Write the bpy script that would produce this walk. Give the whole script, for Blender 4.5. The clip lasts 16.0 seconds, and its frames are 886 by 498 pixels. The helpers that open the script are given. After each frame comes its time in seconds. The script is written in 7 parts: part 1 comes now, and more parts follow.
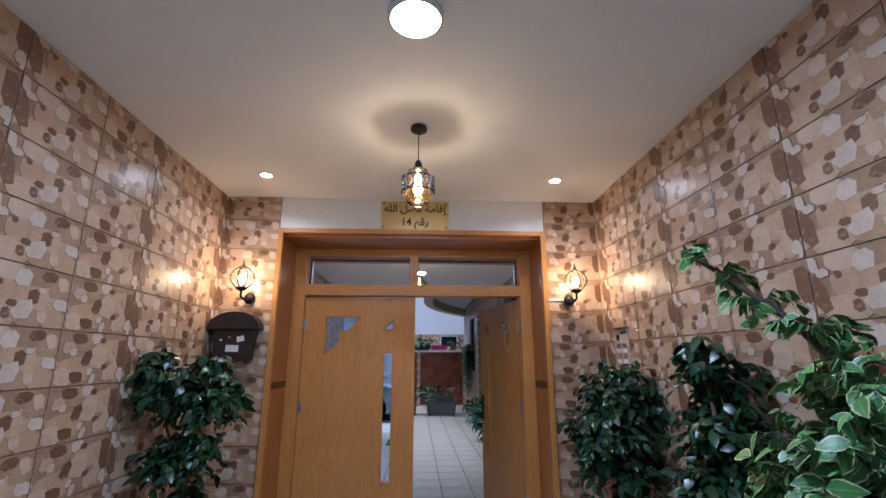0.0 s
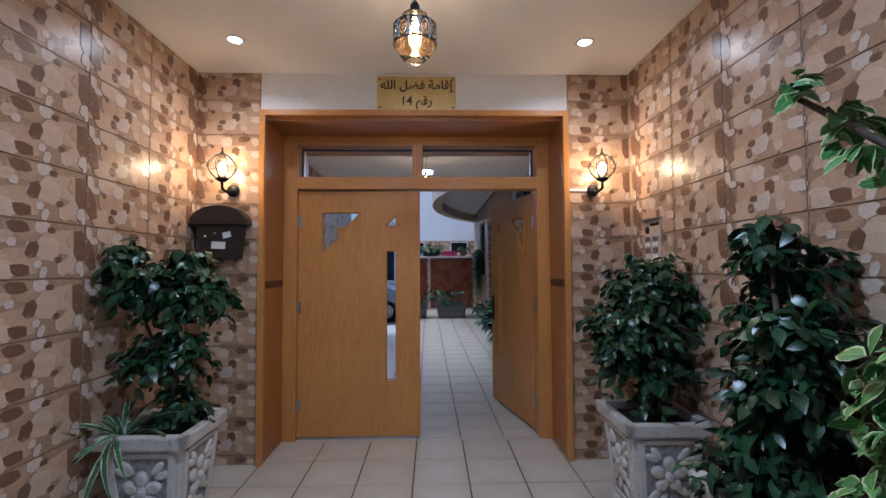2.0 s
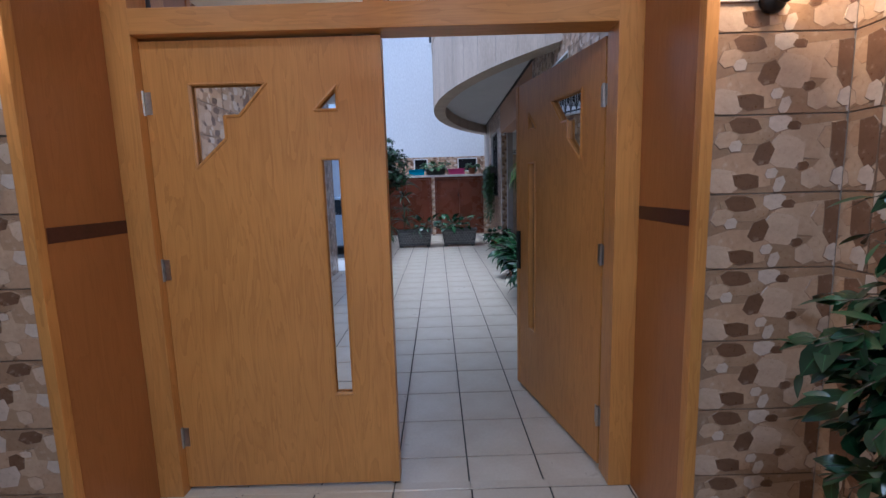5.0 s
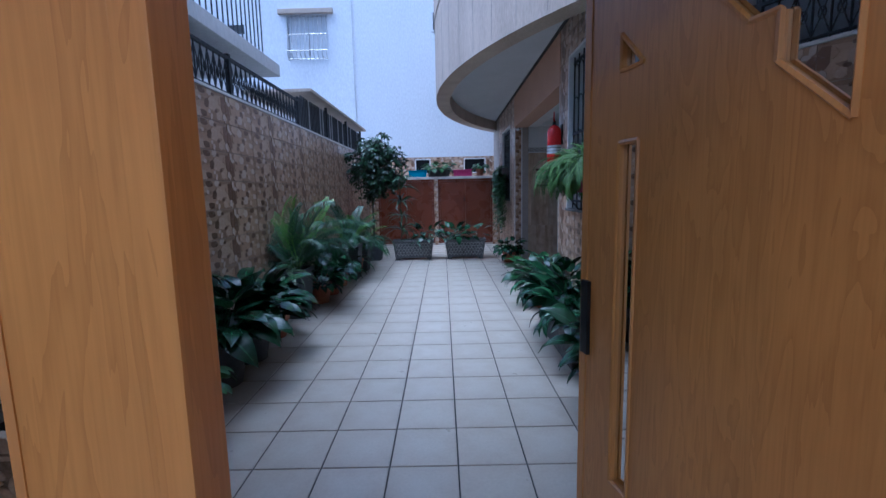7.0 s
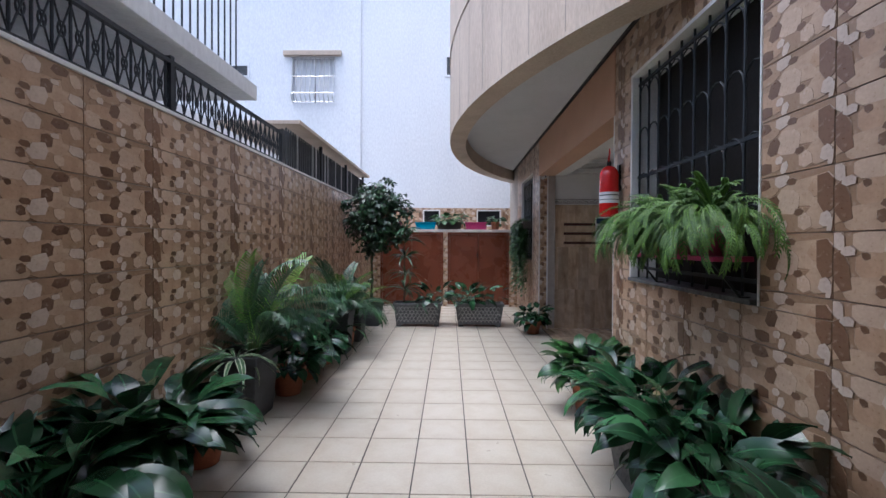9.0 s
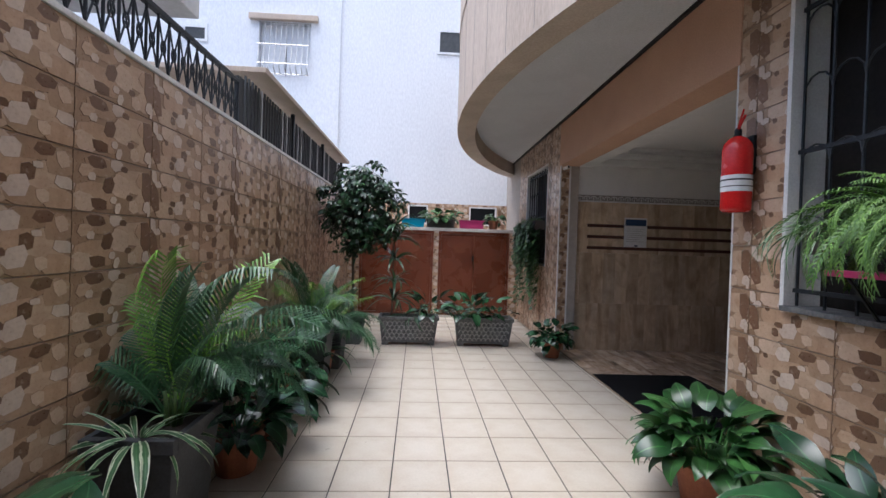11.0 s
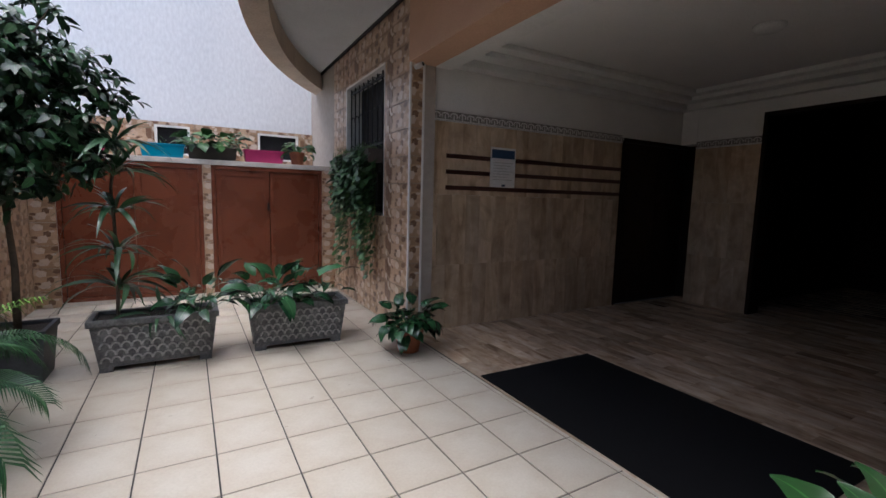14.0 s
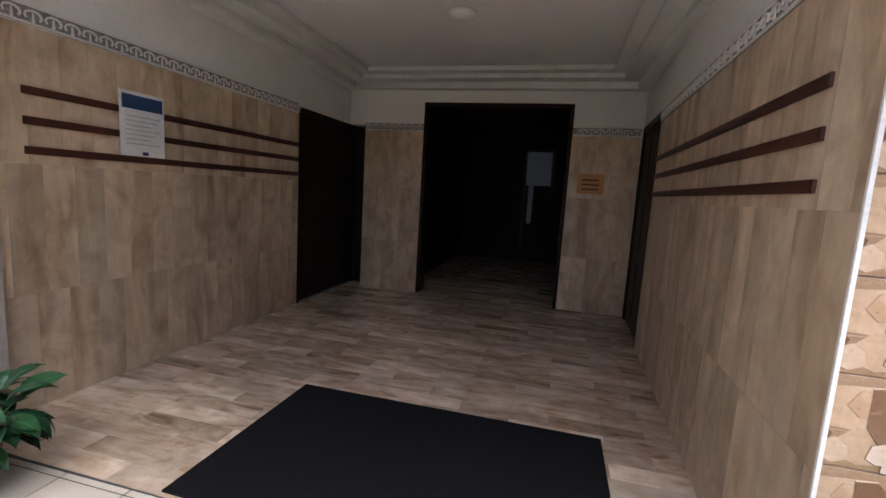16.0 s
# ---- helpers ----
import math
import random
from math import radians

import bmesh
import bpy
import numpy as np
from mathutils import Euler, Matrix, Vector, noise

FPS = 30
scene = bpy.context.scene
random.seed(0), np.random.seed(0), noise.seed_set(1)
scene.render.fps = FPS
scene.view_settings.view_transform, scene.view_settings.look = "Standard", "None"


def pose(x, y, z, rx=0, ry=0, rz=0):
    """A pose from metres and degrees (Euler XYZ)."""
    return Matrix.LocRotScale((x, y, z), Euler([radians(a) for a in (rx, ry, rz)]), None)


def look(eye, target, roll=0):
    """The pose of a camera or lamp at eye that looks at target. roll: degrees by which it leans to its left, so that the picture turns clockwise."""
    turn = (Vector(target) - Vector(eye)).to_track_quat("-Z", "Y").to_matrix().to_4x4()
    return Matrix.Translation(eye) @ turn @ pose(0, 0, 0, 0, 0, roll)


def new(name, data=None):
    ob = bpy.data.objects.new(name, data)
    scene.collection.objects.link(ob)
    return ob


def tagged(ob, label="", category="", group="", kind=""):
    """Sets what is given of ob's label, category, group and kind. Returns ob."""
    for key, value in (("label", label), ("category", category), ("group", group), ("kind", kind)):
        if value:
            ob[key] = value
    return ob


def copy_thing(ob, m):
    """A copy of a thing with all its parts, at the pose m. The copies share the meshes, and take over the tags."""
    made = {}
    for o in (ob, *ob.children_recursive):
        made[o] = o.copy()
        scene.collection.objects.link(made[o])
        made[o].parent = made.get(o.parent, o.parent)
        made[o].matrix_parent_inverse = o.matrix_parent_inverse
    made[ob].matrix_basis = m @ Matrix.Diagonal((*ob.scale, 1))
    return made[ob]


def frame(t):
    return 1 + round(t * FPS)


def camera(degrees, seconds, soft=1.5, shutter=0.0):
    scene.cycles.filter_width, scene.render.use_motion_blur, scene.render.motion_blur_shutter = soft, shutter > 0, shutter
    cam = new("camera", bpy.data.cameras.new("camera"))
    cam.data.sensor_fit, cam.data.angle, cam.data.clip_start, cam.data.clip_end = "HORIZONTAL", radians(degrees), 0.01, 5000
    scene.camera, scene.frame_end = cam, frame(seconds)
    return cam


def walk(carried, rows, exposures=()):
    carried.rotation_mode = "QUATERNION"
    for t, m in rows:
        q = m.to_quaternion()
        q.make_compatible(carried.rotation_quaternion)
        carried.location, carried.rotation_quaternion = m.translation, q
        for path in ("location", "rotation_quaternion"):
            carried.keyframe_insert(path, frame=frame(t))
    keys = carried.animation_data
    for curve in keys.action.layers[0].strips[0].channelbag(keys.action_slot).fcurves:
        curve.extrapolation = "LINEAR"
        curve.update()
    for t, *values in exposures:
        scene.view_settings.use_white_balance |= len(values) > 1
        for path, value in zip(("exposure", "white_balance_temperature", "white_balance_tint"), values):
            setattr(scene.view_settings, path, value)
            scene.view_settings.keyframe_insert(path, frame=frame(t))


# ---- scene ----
cam = camera(90.2, 16.0)
PATH = [
    (0, (0.46, -4.358, 1.607), (0.555, -2.421, 2.095), -0.0),
    (0.5, (0.456, -4.371, 1.639), (0.531, -2.461, 2.228), -0.1),
    (1, (0.433, -4.336, 1.613), (0.497, -2.421, 2.186), -0.1),
    (1.5, (0.445, -4.129, 1.554), (0.51, -2.157, 1.877), -0.2),
    (2, (0.512, -3.893, 1.519), (0.561, -1.896, 1.605), -0.3),
    (2.5, (0.51, -3.63, 1.472), (0.555, -1.632, 1.39), -0.5),
    (3, (0.49, -3.319, 1.496), (0.545, -1.327, 1.318), -0.6),
    (3.5, (0.542, -3.018, 1.484), (0.613, -1.034, 1.243), -0.9),
    (4, (0.629, -2.722, 1.499), (0.672, -0.738, 1.25), -1.0),
    (4.2, (0.636, -2.591, 1.518), (0.66, -0.611, 1.239), -0.9),
    (6.3, (0.691, -0.91, 1.529), (0.673, 1.073, 1.271), -2.1),
    (6.5, (0.677, -0.754, 1.518), (0.665, 1.229, 1.26), -1.4),
    (7, (0.709, -0.358, 1.538), (0.685, 1.625, 1.279), -1.2),
    (7.5, (0.691, 0.053, 1.508), (0.653, 2.036, 1.25), -1.0),
    (8, (0.622, 0.425, 1.506), (0.573, 2.407, 1.24), -0.6),
    (8.5, (0.618, 0.834, 1.582), (0.555, 2.825, 1.408), -0.3),
    (8.7, (0.625, 0.974, 1.589), (0.563, 2.973, 1.543), 0.0),
    (10.8, (0.132, 2.532, 1.6), (0.203, 4.531, 1.616), 1.8),
    (11, (0.084, 2.725, 1.589), (0.179, 4.722, 1.569), 1.9),
    (11.5, (0.001, 3.149, 1.538), (0.209, 5.135, 1.438), 1.5),
    (12, (-0.03, 3.601, 1.495), (0.246, 5.578, 1.376), 1.6),
    (12.5, (-0.017, 4.032, 1.531), (0.425, 5.975, 1.365), 1.9),
    (13, (0.022, 4.432, 1.52), (0.662, 6.318, 1.334), 1.6),
    (13.5, (0.157, 4.893, 1.488), (0.912, 6.734, 1.282), 0.7),
    (14, (0.225, 5.251, 1.49), (1.201, 6.982, 1.265), 1.5),
    (14.5, (0.257, 5.611, 1.51), (1.495, 7.165, 1.275), 2.0),
    (15, (0.398, 5.917, 1.501), (1.896, 7.218, 1.25), 1.9),
    (15.5, (0.577, 6.19, 1.528), (2.341, 7.095, 1.264), 2.9),
    (16, (0.723, 6.487, 1.531), (2.644, 6.976, 1.268), 3.5),
]
EXPOSURES = [(0, 0.42, 4650, 10), (1.5, 0.4, 4700, 10), (2.0, 0.28, 4750, 10), (2.5, 0.2, 4800, 10), (3.2, 0.42, 4800, 10), (4.2, 0.45, 4850, 10), (6.5, 0.65, 4200, 8), (7.5, 0.5, 4200, 10), (8.5, 0.9, 5100, 10), (11, 1.05, 5500, 10), (12.5, 0.85, 5400, 10), (13.5, 0.85, 5500, 10), (14.5, 0.85, 5600, 10), (15.5, 1.95, 5850, 10), (16, 2.4, 5750, 10)]
walk(cam, [(t, look(eye, target, roll)) for t, eye, target, roll in PATH], EXPOSURES)

# the hall is laid out from its door plane, which lies 0.13 m into the courtyard's own measure
HALL = Matrix.Translation((0, 0.13, 0))
BASE = Matrix()

# ---- sky, sun, lamps ----
world = bpy.data.worlds.new("sky")
scene.world = world
world.use_nodes = True
wn = world.node_tree.nodes
sky = wn.new("ShaderNodeTexSky")
sky.sky_type, sky.sun_disc = "NISHITA", False
sky.sun_elevation, sky.sun_rotation = radians(74), radians(243)
sky.air_density, sky.dust_density = 1.0, 6.0
wn["Background"].inputs["Strength"].default_value = 0.15
world.node_tree.links.new(sky.outputs[0], wn["Background"].inputs["Color"])


def lamp(name, kind, m, power, colour, size=0.05, spread=None):
    data = bpy.data.lights.new(name, kind)
    data.energy, data.color = power, colour
    if kind == "AREA":
        data.shape, data.size = "DISK", size
        if spread:
            data.spread = radians(spread)
    elif kind == "SUN":
        data.angle = radians(size)
    else:
        data.shadow_soft_size = size
    ob = new(name, data)
    ob.matrix_basis = BASE @ m
    return ob


WARM = (1.0, 0.66, 0.36)
lamp("sun", "SUN", pose(0, 0, 20, 7, -14, 0), 1.1, (1.0, 0.97, 0.93), 60)
BASE = HALL
lamp("pendant_light", "POINT", pose(0.43, -1.85, 2.708), 5.0, WARM, 0.012)
for lx in (-1.09, 1.84):
    lamp("lantern_light", "POINT", pose(lx, -0.645, 2.30), 6, (1.0, 0.58, 0.25), 0.025)
for lx in (-0.84, 1.59):
    lamp("downlight_light", "AREA", pose(lx, -1.01, 3.075), 4, (1.0, 0.86, 0.72), 0.09, 150)
lamp("ceiling_disc_light", "AREA", pose(0.42, -2.83, 3.05), 28, (0.92, 0.96, 1.0), 0.19)

BASE = Matrix()

# ---- materials ----


class Nodes:
    """A node material with a Principled shader, and short ways to add to it."""

    def __init__(self, name, rough=0.5, metal=0.0, colour=(0.5, 0.5, 0.5)):
        self.m = bpy.data.materials.new(name)
        self.m.use_nodes = True
        self.t = self.m.node_tree
        self.b = self.t.nodes["Principled BSDF"]
        self.b.inputs["Roughness"].default_value = rough
        self.b.inputs["Metallic"].default_value = metal
        self.b.inputs["Base Color"].default_value = (*colour, 1)

    def n(self, kind, **values):
        node = self.t.nodes.new("ShaderNode" + kind)
        for key, value in values.items():
            if key == "op":
                node.operation = value
            elif key == "blend":
                node.data_type, node.blend_type = "RGBA", value
            else:
                node.inputs[key.replace("_", " ")].default_value = value
        return node

    def link(self, a, b):
        self.t.links.new(a, b)

    def math(self, op, a, b=None, c=None):
        node = self.n("Math", op=op)
        for i, v in enumerate((a, b, c)):
            if v is None:
                continue
            if isinstance(v, (int, float)):
                node.inputs[i].default_value = v
            else:
                self.link(v, node.inputs[i])
        return node.outputs[0]

    def coords(self, which="Object", scale=(1, 1, 1)):
        c = self.n("TexCoord")
        mp = self.n("Mapping")
        mp.inputs["Scale"].default_value = scale
        self.link(c.outputs[which], mp.inputs["Vector"])
        return mp.outputs[0]

    def noise(self, vec, scale, detail=4, rough=0.55, dist=0.0):
        node = self.n("TexNoise", Scale=scale, Detail=detail, Roughness=rough, Distortion=dist)
        self.link(vec, node.inputs["Vector"])
        return node

    def ramp(self, fac, stops, constant=False):
        node = self.n("ValToRGB")
        r = node.color_ramp
        r.interpolation = "CONSTANT" if constant else "LINEAR"
        while len(r.elements) < len(stops):
            r.elements.new(0.5)
        for e, (p, c) in zip(r.elements, stops):
            e.position, e.color = p, (*c, 1)
        self.link(fac, node.inputs[0])
        return node.outputs[0]

    def mix(self, fac, a, b, blend="MIX"):
        node = self.n("Mix", blend=blend)
        for sock, v in ((node.inputs[0], fac), (node.inputs[6], a), (node.inputs[7], b)):
            if isinstance(v, (int, float)):
                sock.default_value = v
            elif isinstance(v, tuple):
                sock.default_value = (*v, 1)
            else:
                self.link(v, sock)
        return node.outputs[2]

    def colour(self, c):
        self.link(c, self.b.inputs["Base Color"])
        return self

    def rough(self, fac, lo, hi):
        node = self.n("MapRange")
        node.inputs["To Min"].default_value, node.inputs["To Max"].default_value = lo, hi
        self.link(fac, node.inputs["Value"])
        self.link(node.outputs[0], self.b.inputs["Roughness"])
        return self

    def bump(self, height, strength=0.3, distance=0.004):
        node = self.n("Bump", Strength=strength, Distance=distance)
        self.link(height, node.inputs["Height"])
        self.link(node.outputs[0], self.b.inputs["Normal"])
        return self


def surface(name, dark, light, rough=0.6, scale=6.0, fine=60.0, bump=0.2, metal=0.0, stretch=(1, 1, 1), stain=0.0, per_object=0.0, dist=0.003):
    """A surface that varies at two scales between two tones, with fine relief."""
    k = Nodes(name, rough, metal, light)
    v = k.coords("Object", stretch)
    if per_object:
        move = k.n("VectorMath")
        move.operation = "ADD"
        k.link(v, move.inputs[0])
        k.link(k.math("MULTIPLY", k.n("ObjectInfo").outputs["Random"], 40.0), move.inputs[1])
        v = move.outputs[0]
    big = k.noise(v, scale, 5, 0.6, 0.4)
    small = k.noise(v, fine, 4)
    c = k.ramp(big.outputs[0], [(0.3, dark), (0.68, light)])
    c = k.mix(0.35, c, k.ramp(small.outputs[0], [(0.3, tuple(x * 0.75 for x in dark)), (0.7, tuple(min(1, x * 1.1) for x in light))]))
    if stain:
        s = k.noise(v, scale * 0.35, 6, 0.7, 0.8)
        c = k.mix(k.ramp(s.outputs[0], [(0.52, (0, 0, 0)), (0.75, (stain,) * 3)]), c, tuple(x * 0.45 for x in dark))
    if per_object:
        o = k.n("ObjectInfo")
        g = k.math("MULTIPLY_ADD", o.outputs["Random"], per_object, 1 - per_object / 2)
        c = k.mix(1.0, c, k.ramp(g, [(0.0, (0, 0, 0)), (1.0, (1, 1, 1))]), "MULTIPLY")
    k.colour(c).rough(big.outputs[0], max(0, rough - 0.1), min(1, rough + 0.1))
    k.bump(small.outputs[0], bump, dist)
    return k.m


def cream_tile():
    """Square floor tile: pale cloudy middle, browner towards its border."""
    k = Nodes("cream_floor_tile", 0.3)
    xyz = k.n("SeparateXYZ")
    k.link(k.coords("UV"), xyz.inputs[0])
    far = [k.math("ABSOLUTE", k.math("SUBTRACT", k.math("MODULO", xyz.outputs[i], 0.4), 0.2)) for i in (0, 1)]
    rnd = k.math("FRACT", k.math("ADD", k.n("ObjectInfo").outputs["Random"], k.n("NewGeometry").outputs["Random Per Island"]))
    move = k.n("VectorMath")
    move.operation = "ADD"
    k.link(k.coords("UV"), move.inputs[0])
    k.link(k.math("MULTIPLY", rnd, 30.0), move.inputs[1])
    cloud = k.noise(move.outputs[0], 9, 3)
    fine = k.noise(move.outputs[0], 70, 3)
    e = k.math("ADD", k.math("MAXIMUM", far[0], far[1]), k.math("MULTIPLY", k.math("SUBTRACT", cloud.outputs[0], 0.5), 0.22))
    c = k.ramp(e, [(0.05, (0.56, 0.515, 0.435)), (0.21, (0.50, 0.44, 0.355))])
    c = k.mix(0.3, c, k.ramp(fine.outputs[0], [(0.3, (0.75, 0.73, 0.7)), (0.65, (1, 1, 1))]), "MULTIPLY")
    c = k.mix(0.12, c, k.ramp(rnd, [(0, (0.6, 0.57, 0.52)), (1, (1, 1, 1))]), "MULTIPLY")
    k.colour(c).rough(cloud.outputs[0], 0.22, 0.42)
    k.bump(fine.outputs[0], 0.05, 0.001)
    return k.m


def log_tile():
    """Glazed wall tile with raised log ends and stones; each ten units of u name the tone of a stone."""
    k = Nodes("log_print_tile", 0.3)
    xyz = k.n("SeparateXYZ")
    k.link(k.coords("UV"), xyz.inputs[0])
    tone = k.math("FLOOR", k.math("MULTIPLY", xyz.outputs[0], 0.1))
    tones = ((0.45, 0.305, 0.19), (0.575, 0.415, 0.28), (0.38, 0.25, 0.153), (0.185, 0.103, 0.058), (0.66, 0.55, 0.455), (0.225, 0.125, 0.072), (0.63, 0.475, 0.345), (0.53, 0.36, 0.23), (0.30, 0.195, 0.125))
    base = k.ramp(k.math("MULTIPLY", k.math("ADD", tone, 0.5), 1 / 9), [(i / 9, c) for i, c in enumerate(tones)], True)
    uv = k.coords("UV")
    grain = k.noise(uv, 60, 5, 0.65)
    blotch = k.noise(uv, 11, 4, 0.6, 0.5)
    fleck = k.noise(uv, 24, 3, 0.6)
    base = k.mix(0.38, base, k.ramp(grain.outputs[0], [(0.25, (0.6, 0.55, 0.5)), (0.7, (1, 1, 1))]), "MULTIPLY")
    base = k.mix(0.55, base, k.ramp(blotch.outputs[0], [(0.3, (0.66, 0.6, 0.56)), (0.68, (1, 1, 1))]), "MULTIPLY")
    base = k.mix(k.ramp(fleck.outputs[0], [(0.6, (0, 0, 0)), (0.74, (0.3, 0.3, 0.3))]), base, (0.70, 0.60, 0.50))
    o = k.n("ObjectInfo")
    base = k.mix(0.12, base, k.ramp(o.outputs["Random"], [(0, (0.6, 0.55, 0.5)), (1, (1, 1, 1))]), "MULTIPLY")
    k.colour(base).rough(grain.outputs[0], 0.2, 0.4)
    k.bump(k.math("ADD", grain.outputs[0], k.math("MULTIPLY", blotch.outputs[0], 0.6)), 0.22, 0.0025)
    return k.m


def oak(name, dark, light, rough=0.38, along=2):
    """Varnished oak veneer with cathedral grain along one axis."""
    k = Nodes(name, rough)
    st = [9.0, 9.0, 9.0]
    st[along] = 1.1
    v = k.coords("Object", tuple(st))
    n = k.noise(v, 1.3, 3, 0.5, 1.2)
    rings = k.math("FRACT", k.math("MULTIPLY", n.outputs[0], 6.0))
    rings = k.math("POWER", rings, 2.2)
    st2 = [150.0, 150.0, 150.0]
    st2[along] = 4.0
    pores = k.noise(k.coords("Object", tuple(st2)), 1.0, 3)
    tone = k.noise(k.coords("Object"), 1.7, 3)
    c = k.mix(k.math("MULTIPLY", rings, 0.42), light, dark)
    c = k.mix(0.22, c, k.ramp(pores.outputs[0], [(0.3, dark), (0.6, light)]))
    c = k.mix(0.35, c, k.ramp(tone.outputs[0], [(0.3, (0.62, 0.55, 0.5)), (0.7, (1, 1, 1))]), "MULTIPLY")
    k.colour(c).rough(pores.outputs[0], rough + 0.1, rough - 0.06)
    k.bump(k.math("ADD", pores.outputs[0], k.math("MULTIPLY", rings, 0.3)), 0.12, 0.0015)
    return k.m


def streaked(name, tones, along, per_piece=0.5, rough=0.35, wide=7.0, thin=40.0, seed=0.0, fine=0.4, run=0.09):
    """Vein-cut travertine or marble: soft bands along one axis, each slab cut from another place."""
    k = Nodes(name, rough)
    o = k.n("ObjectInfo")
    geo = k.n("NewGeometry")
    rnd = k.math("FRACT", k.math("ADD", o.outputs["Random"], geo.outputs["Random Per Island"]))
    c = k.n("TexCoord")
    off = k.n("VectorMath")
    off.operation = "ADD"
    k.link(c.outputs["UV"], off.inputs[0])
    shift = k.n("CombineXYZ")
    for i, f in enumerate((31.0, 17.0, 23.0)):
        k.link(k.math("MULTIPLY", rnd, f + seed), shift.inputs[i])
    k.link(shift.outputs[0], off.inputs[1])
    mp = k.n("Mapping")
    sc = [wide] * 3
    sc[along] = wide * run
    mp.inputs["Scale"].default_value = sc
    k.link(off.outputs[0], mp.inputs["Vector"])
    bands = k.noise(mp.outputs[0], 1.0, 6, 0.6, 1.1)
    blot = k.noise(off.outputs[0], 4.2, 4, 0.6, 0.8)
    mp2 = k.n("Mapping")
    sc = [thin] * 3
    sc[along] = thin * 0.12
    mp2.inputs["Scale"].default_value = sc
    k.link(off.outputs[0], mp2.inputs["Vector"])
    pits = k.noise(mp2.outputs[0], 1.0, 5, 0.7)
    col = k.ramp(bands.outputs[0], [(0.28 + 0.12 * i, t) for i, t in enumerate(tones)])
    col = k.mix(0.7, col, k.ramp(blot.outputs[0], [(0.3, (0.5, 0.45, 0.41)), (0.66, (1, 1, 1))]), "MULTIPLY")
    col = k.mix(fine, col, k.ramp(pits.outputs[0], [(0.32, tuple(x * 0.55 for x in tones[0])), (0.5, tones[-1])]))
    g = k.ramp(k.math("FRACT", k.math("MULTIPLY", rnd, 7.3)), [(0, (1 - per_piece,) * 3), (1, (1, 1, 1))])
    k.colour(k.mix(1.0, col, g, "MULTIPLY")).rough(pits.outputs[0], rough + 0.15, rough - 0.08)
    k.bump(pits.outputs[0], 0.08, 0.001)
    return k.m


def leaf_paint(name, dark, light, margin=None, width=0.72, rough=0.42):
    """A leaf: paler midrib, uneven tone from leaf to leaf, a pale margin where variegated."""
    k = Nodes(name, rough)
    uv = k.coords("UV")
    xyz = k.n("SeparateXYZ")
    k.link(uv, xyz.inputs[0])
    across = k.math("ABSOLUTE", xyz.outputs[0])
    o = k.n("ObjectInfo")
    g = k.n("NewGeometry")
    rnd = k.math("FRACT", k.math("ADD", o.outputs["Random"], g.outputs["Random Per Island"]))
    n = k.noise(k.coords("Object"), 25, 3)
    c = k.mix(rnd, dark, light)
    c = k.mix(k.math("GREATER_THAN", rnd, 0.95), c, tuple(min(1, x * 1.6) for x in light))
    c = k.mix(0.4, c, k.ramp(n.outputs[0], [(0.3, (0.5, 0.5, 0.5)), (0.7, (1, 1, 1))]), "MULTIPLY")
    c = k.mix(k.math("MULTIPLY", k.math("LESS_THAN", across, 0.07), 0.45), c, tuple(min(1, x * 2.0) for x in light))
    if margin:
        e = k.math("ADD", across, k.math("MULTIPLY", k.math("SUBTRACT", n.outputs[0], 0.5), 0.9))
        c = k.mix(k.math("GREATER_THAN", e, width), c, margin)
    k.colour(c)
    k.b.inputs["Specular IOR Level"].default_value = 0.5
    k.b.inputs["Transmission Weight"].default_value = 0.0
    k.bump(n.outputs[0], 0.15, 0.002)
    return k.m


def glow(name, colour, strength, base=1.0):
    k = Nodes(name, 0.4, 0, tuple(base * x for x in colour))
    k.b.inputs["Emission Color"].default_value = (*colour, 1)
    k.b.inputs["Emission Strength"].default_value = strength
    return k.m


def clear_glass(name, colour, rough=0.03):
    k = Nodes(name, rough, 0, colour)
    k.b.inputs["Transmission Weight"].default_value = 1.0
    k.b.inputs["IOR"].default_value = 1.45
    return k.m


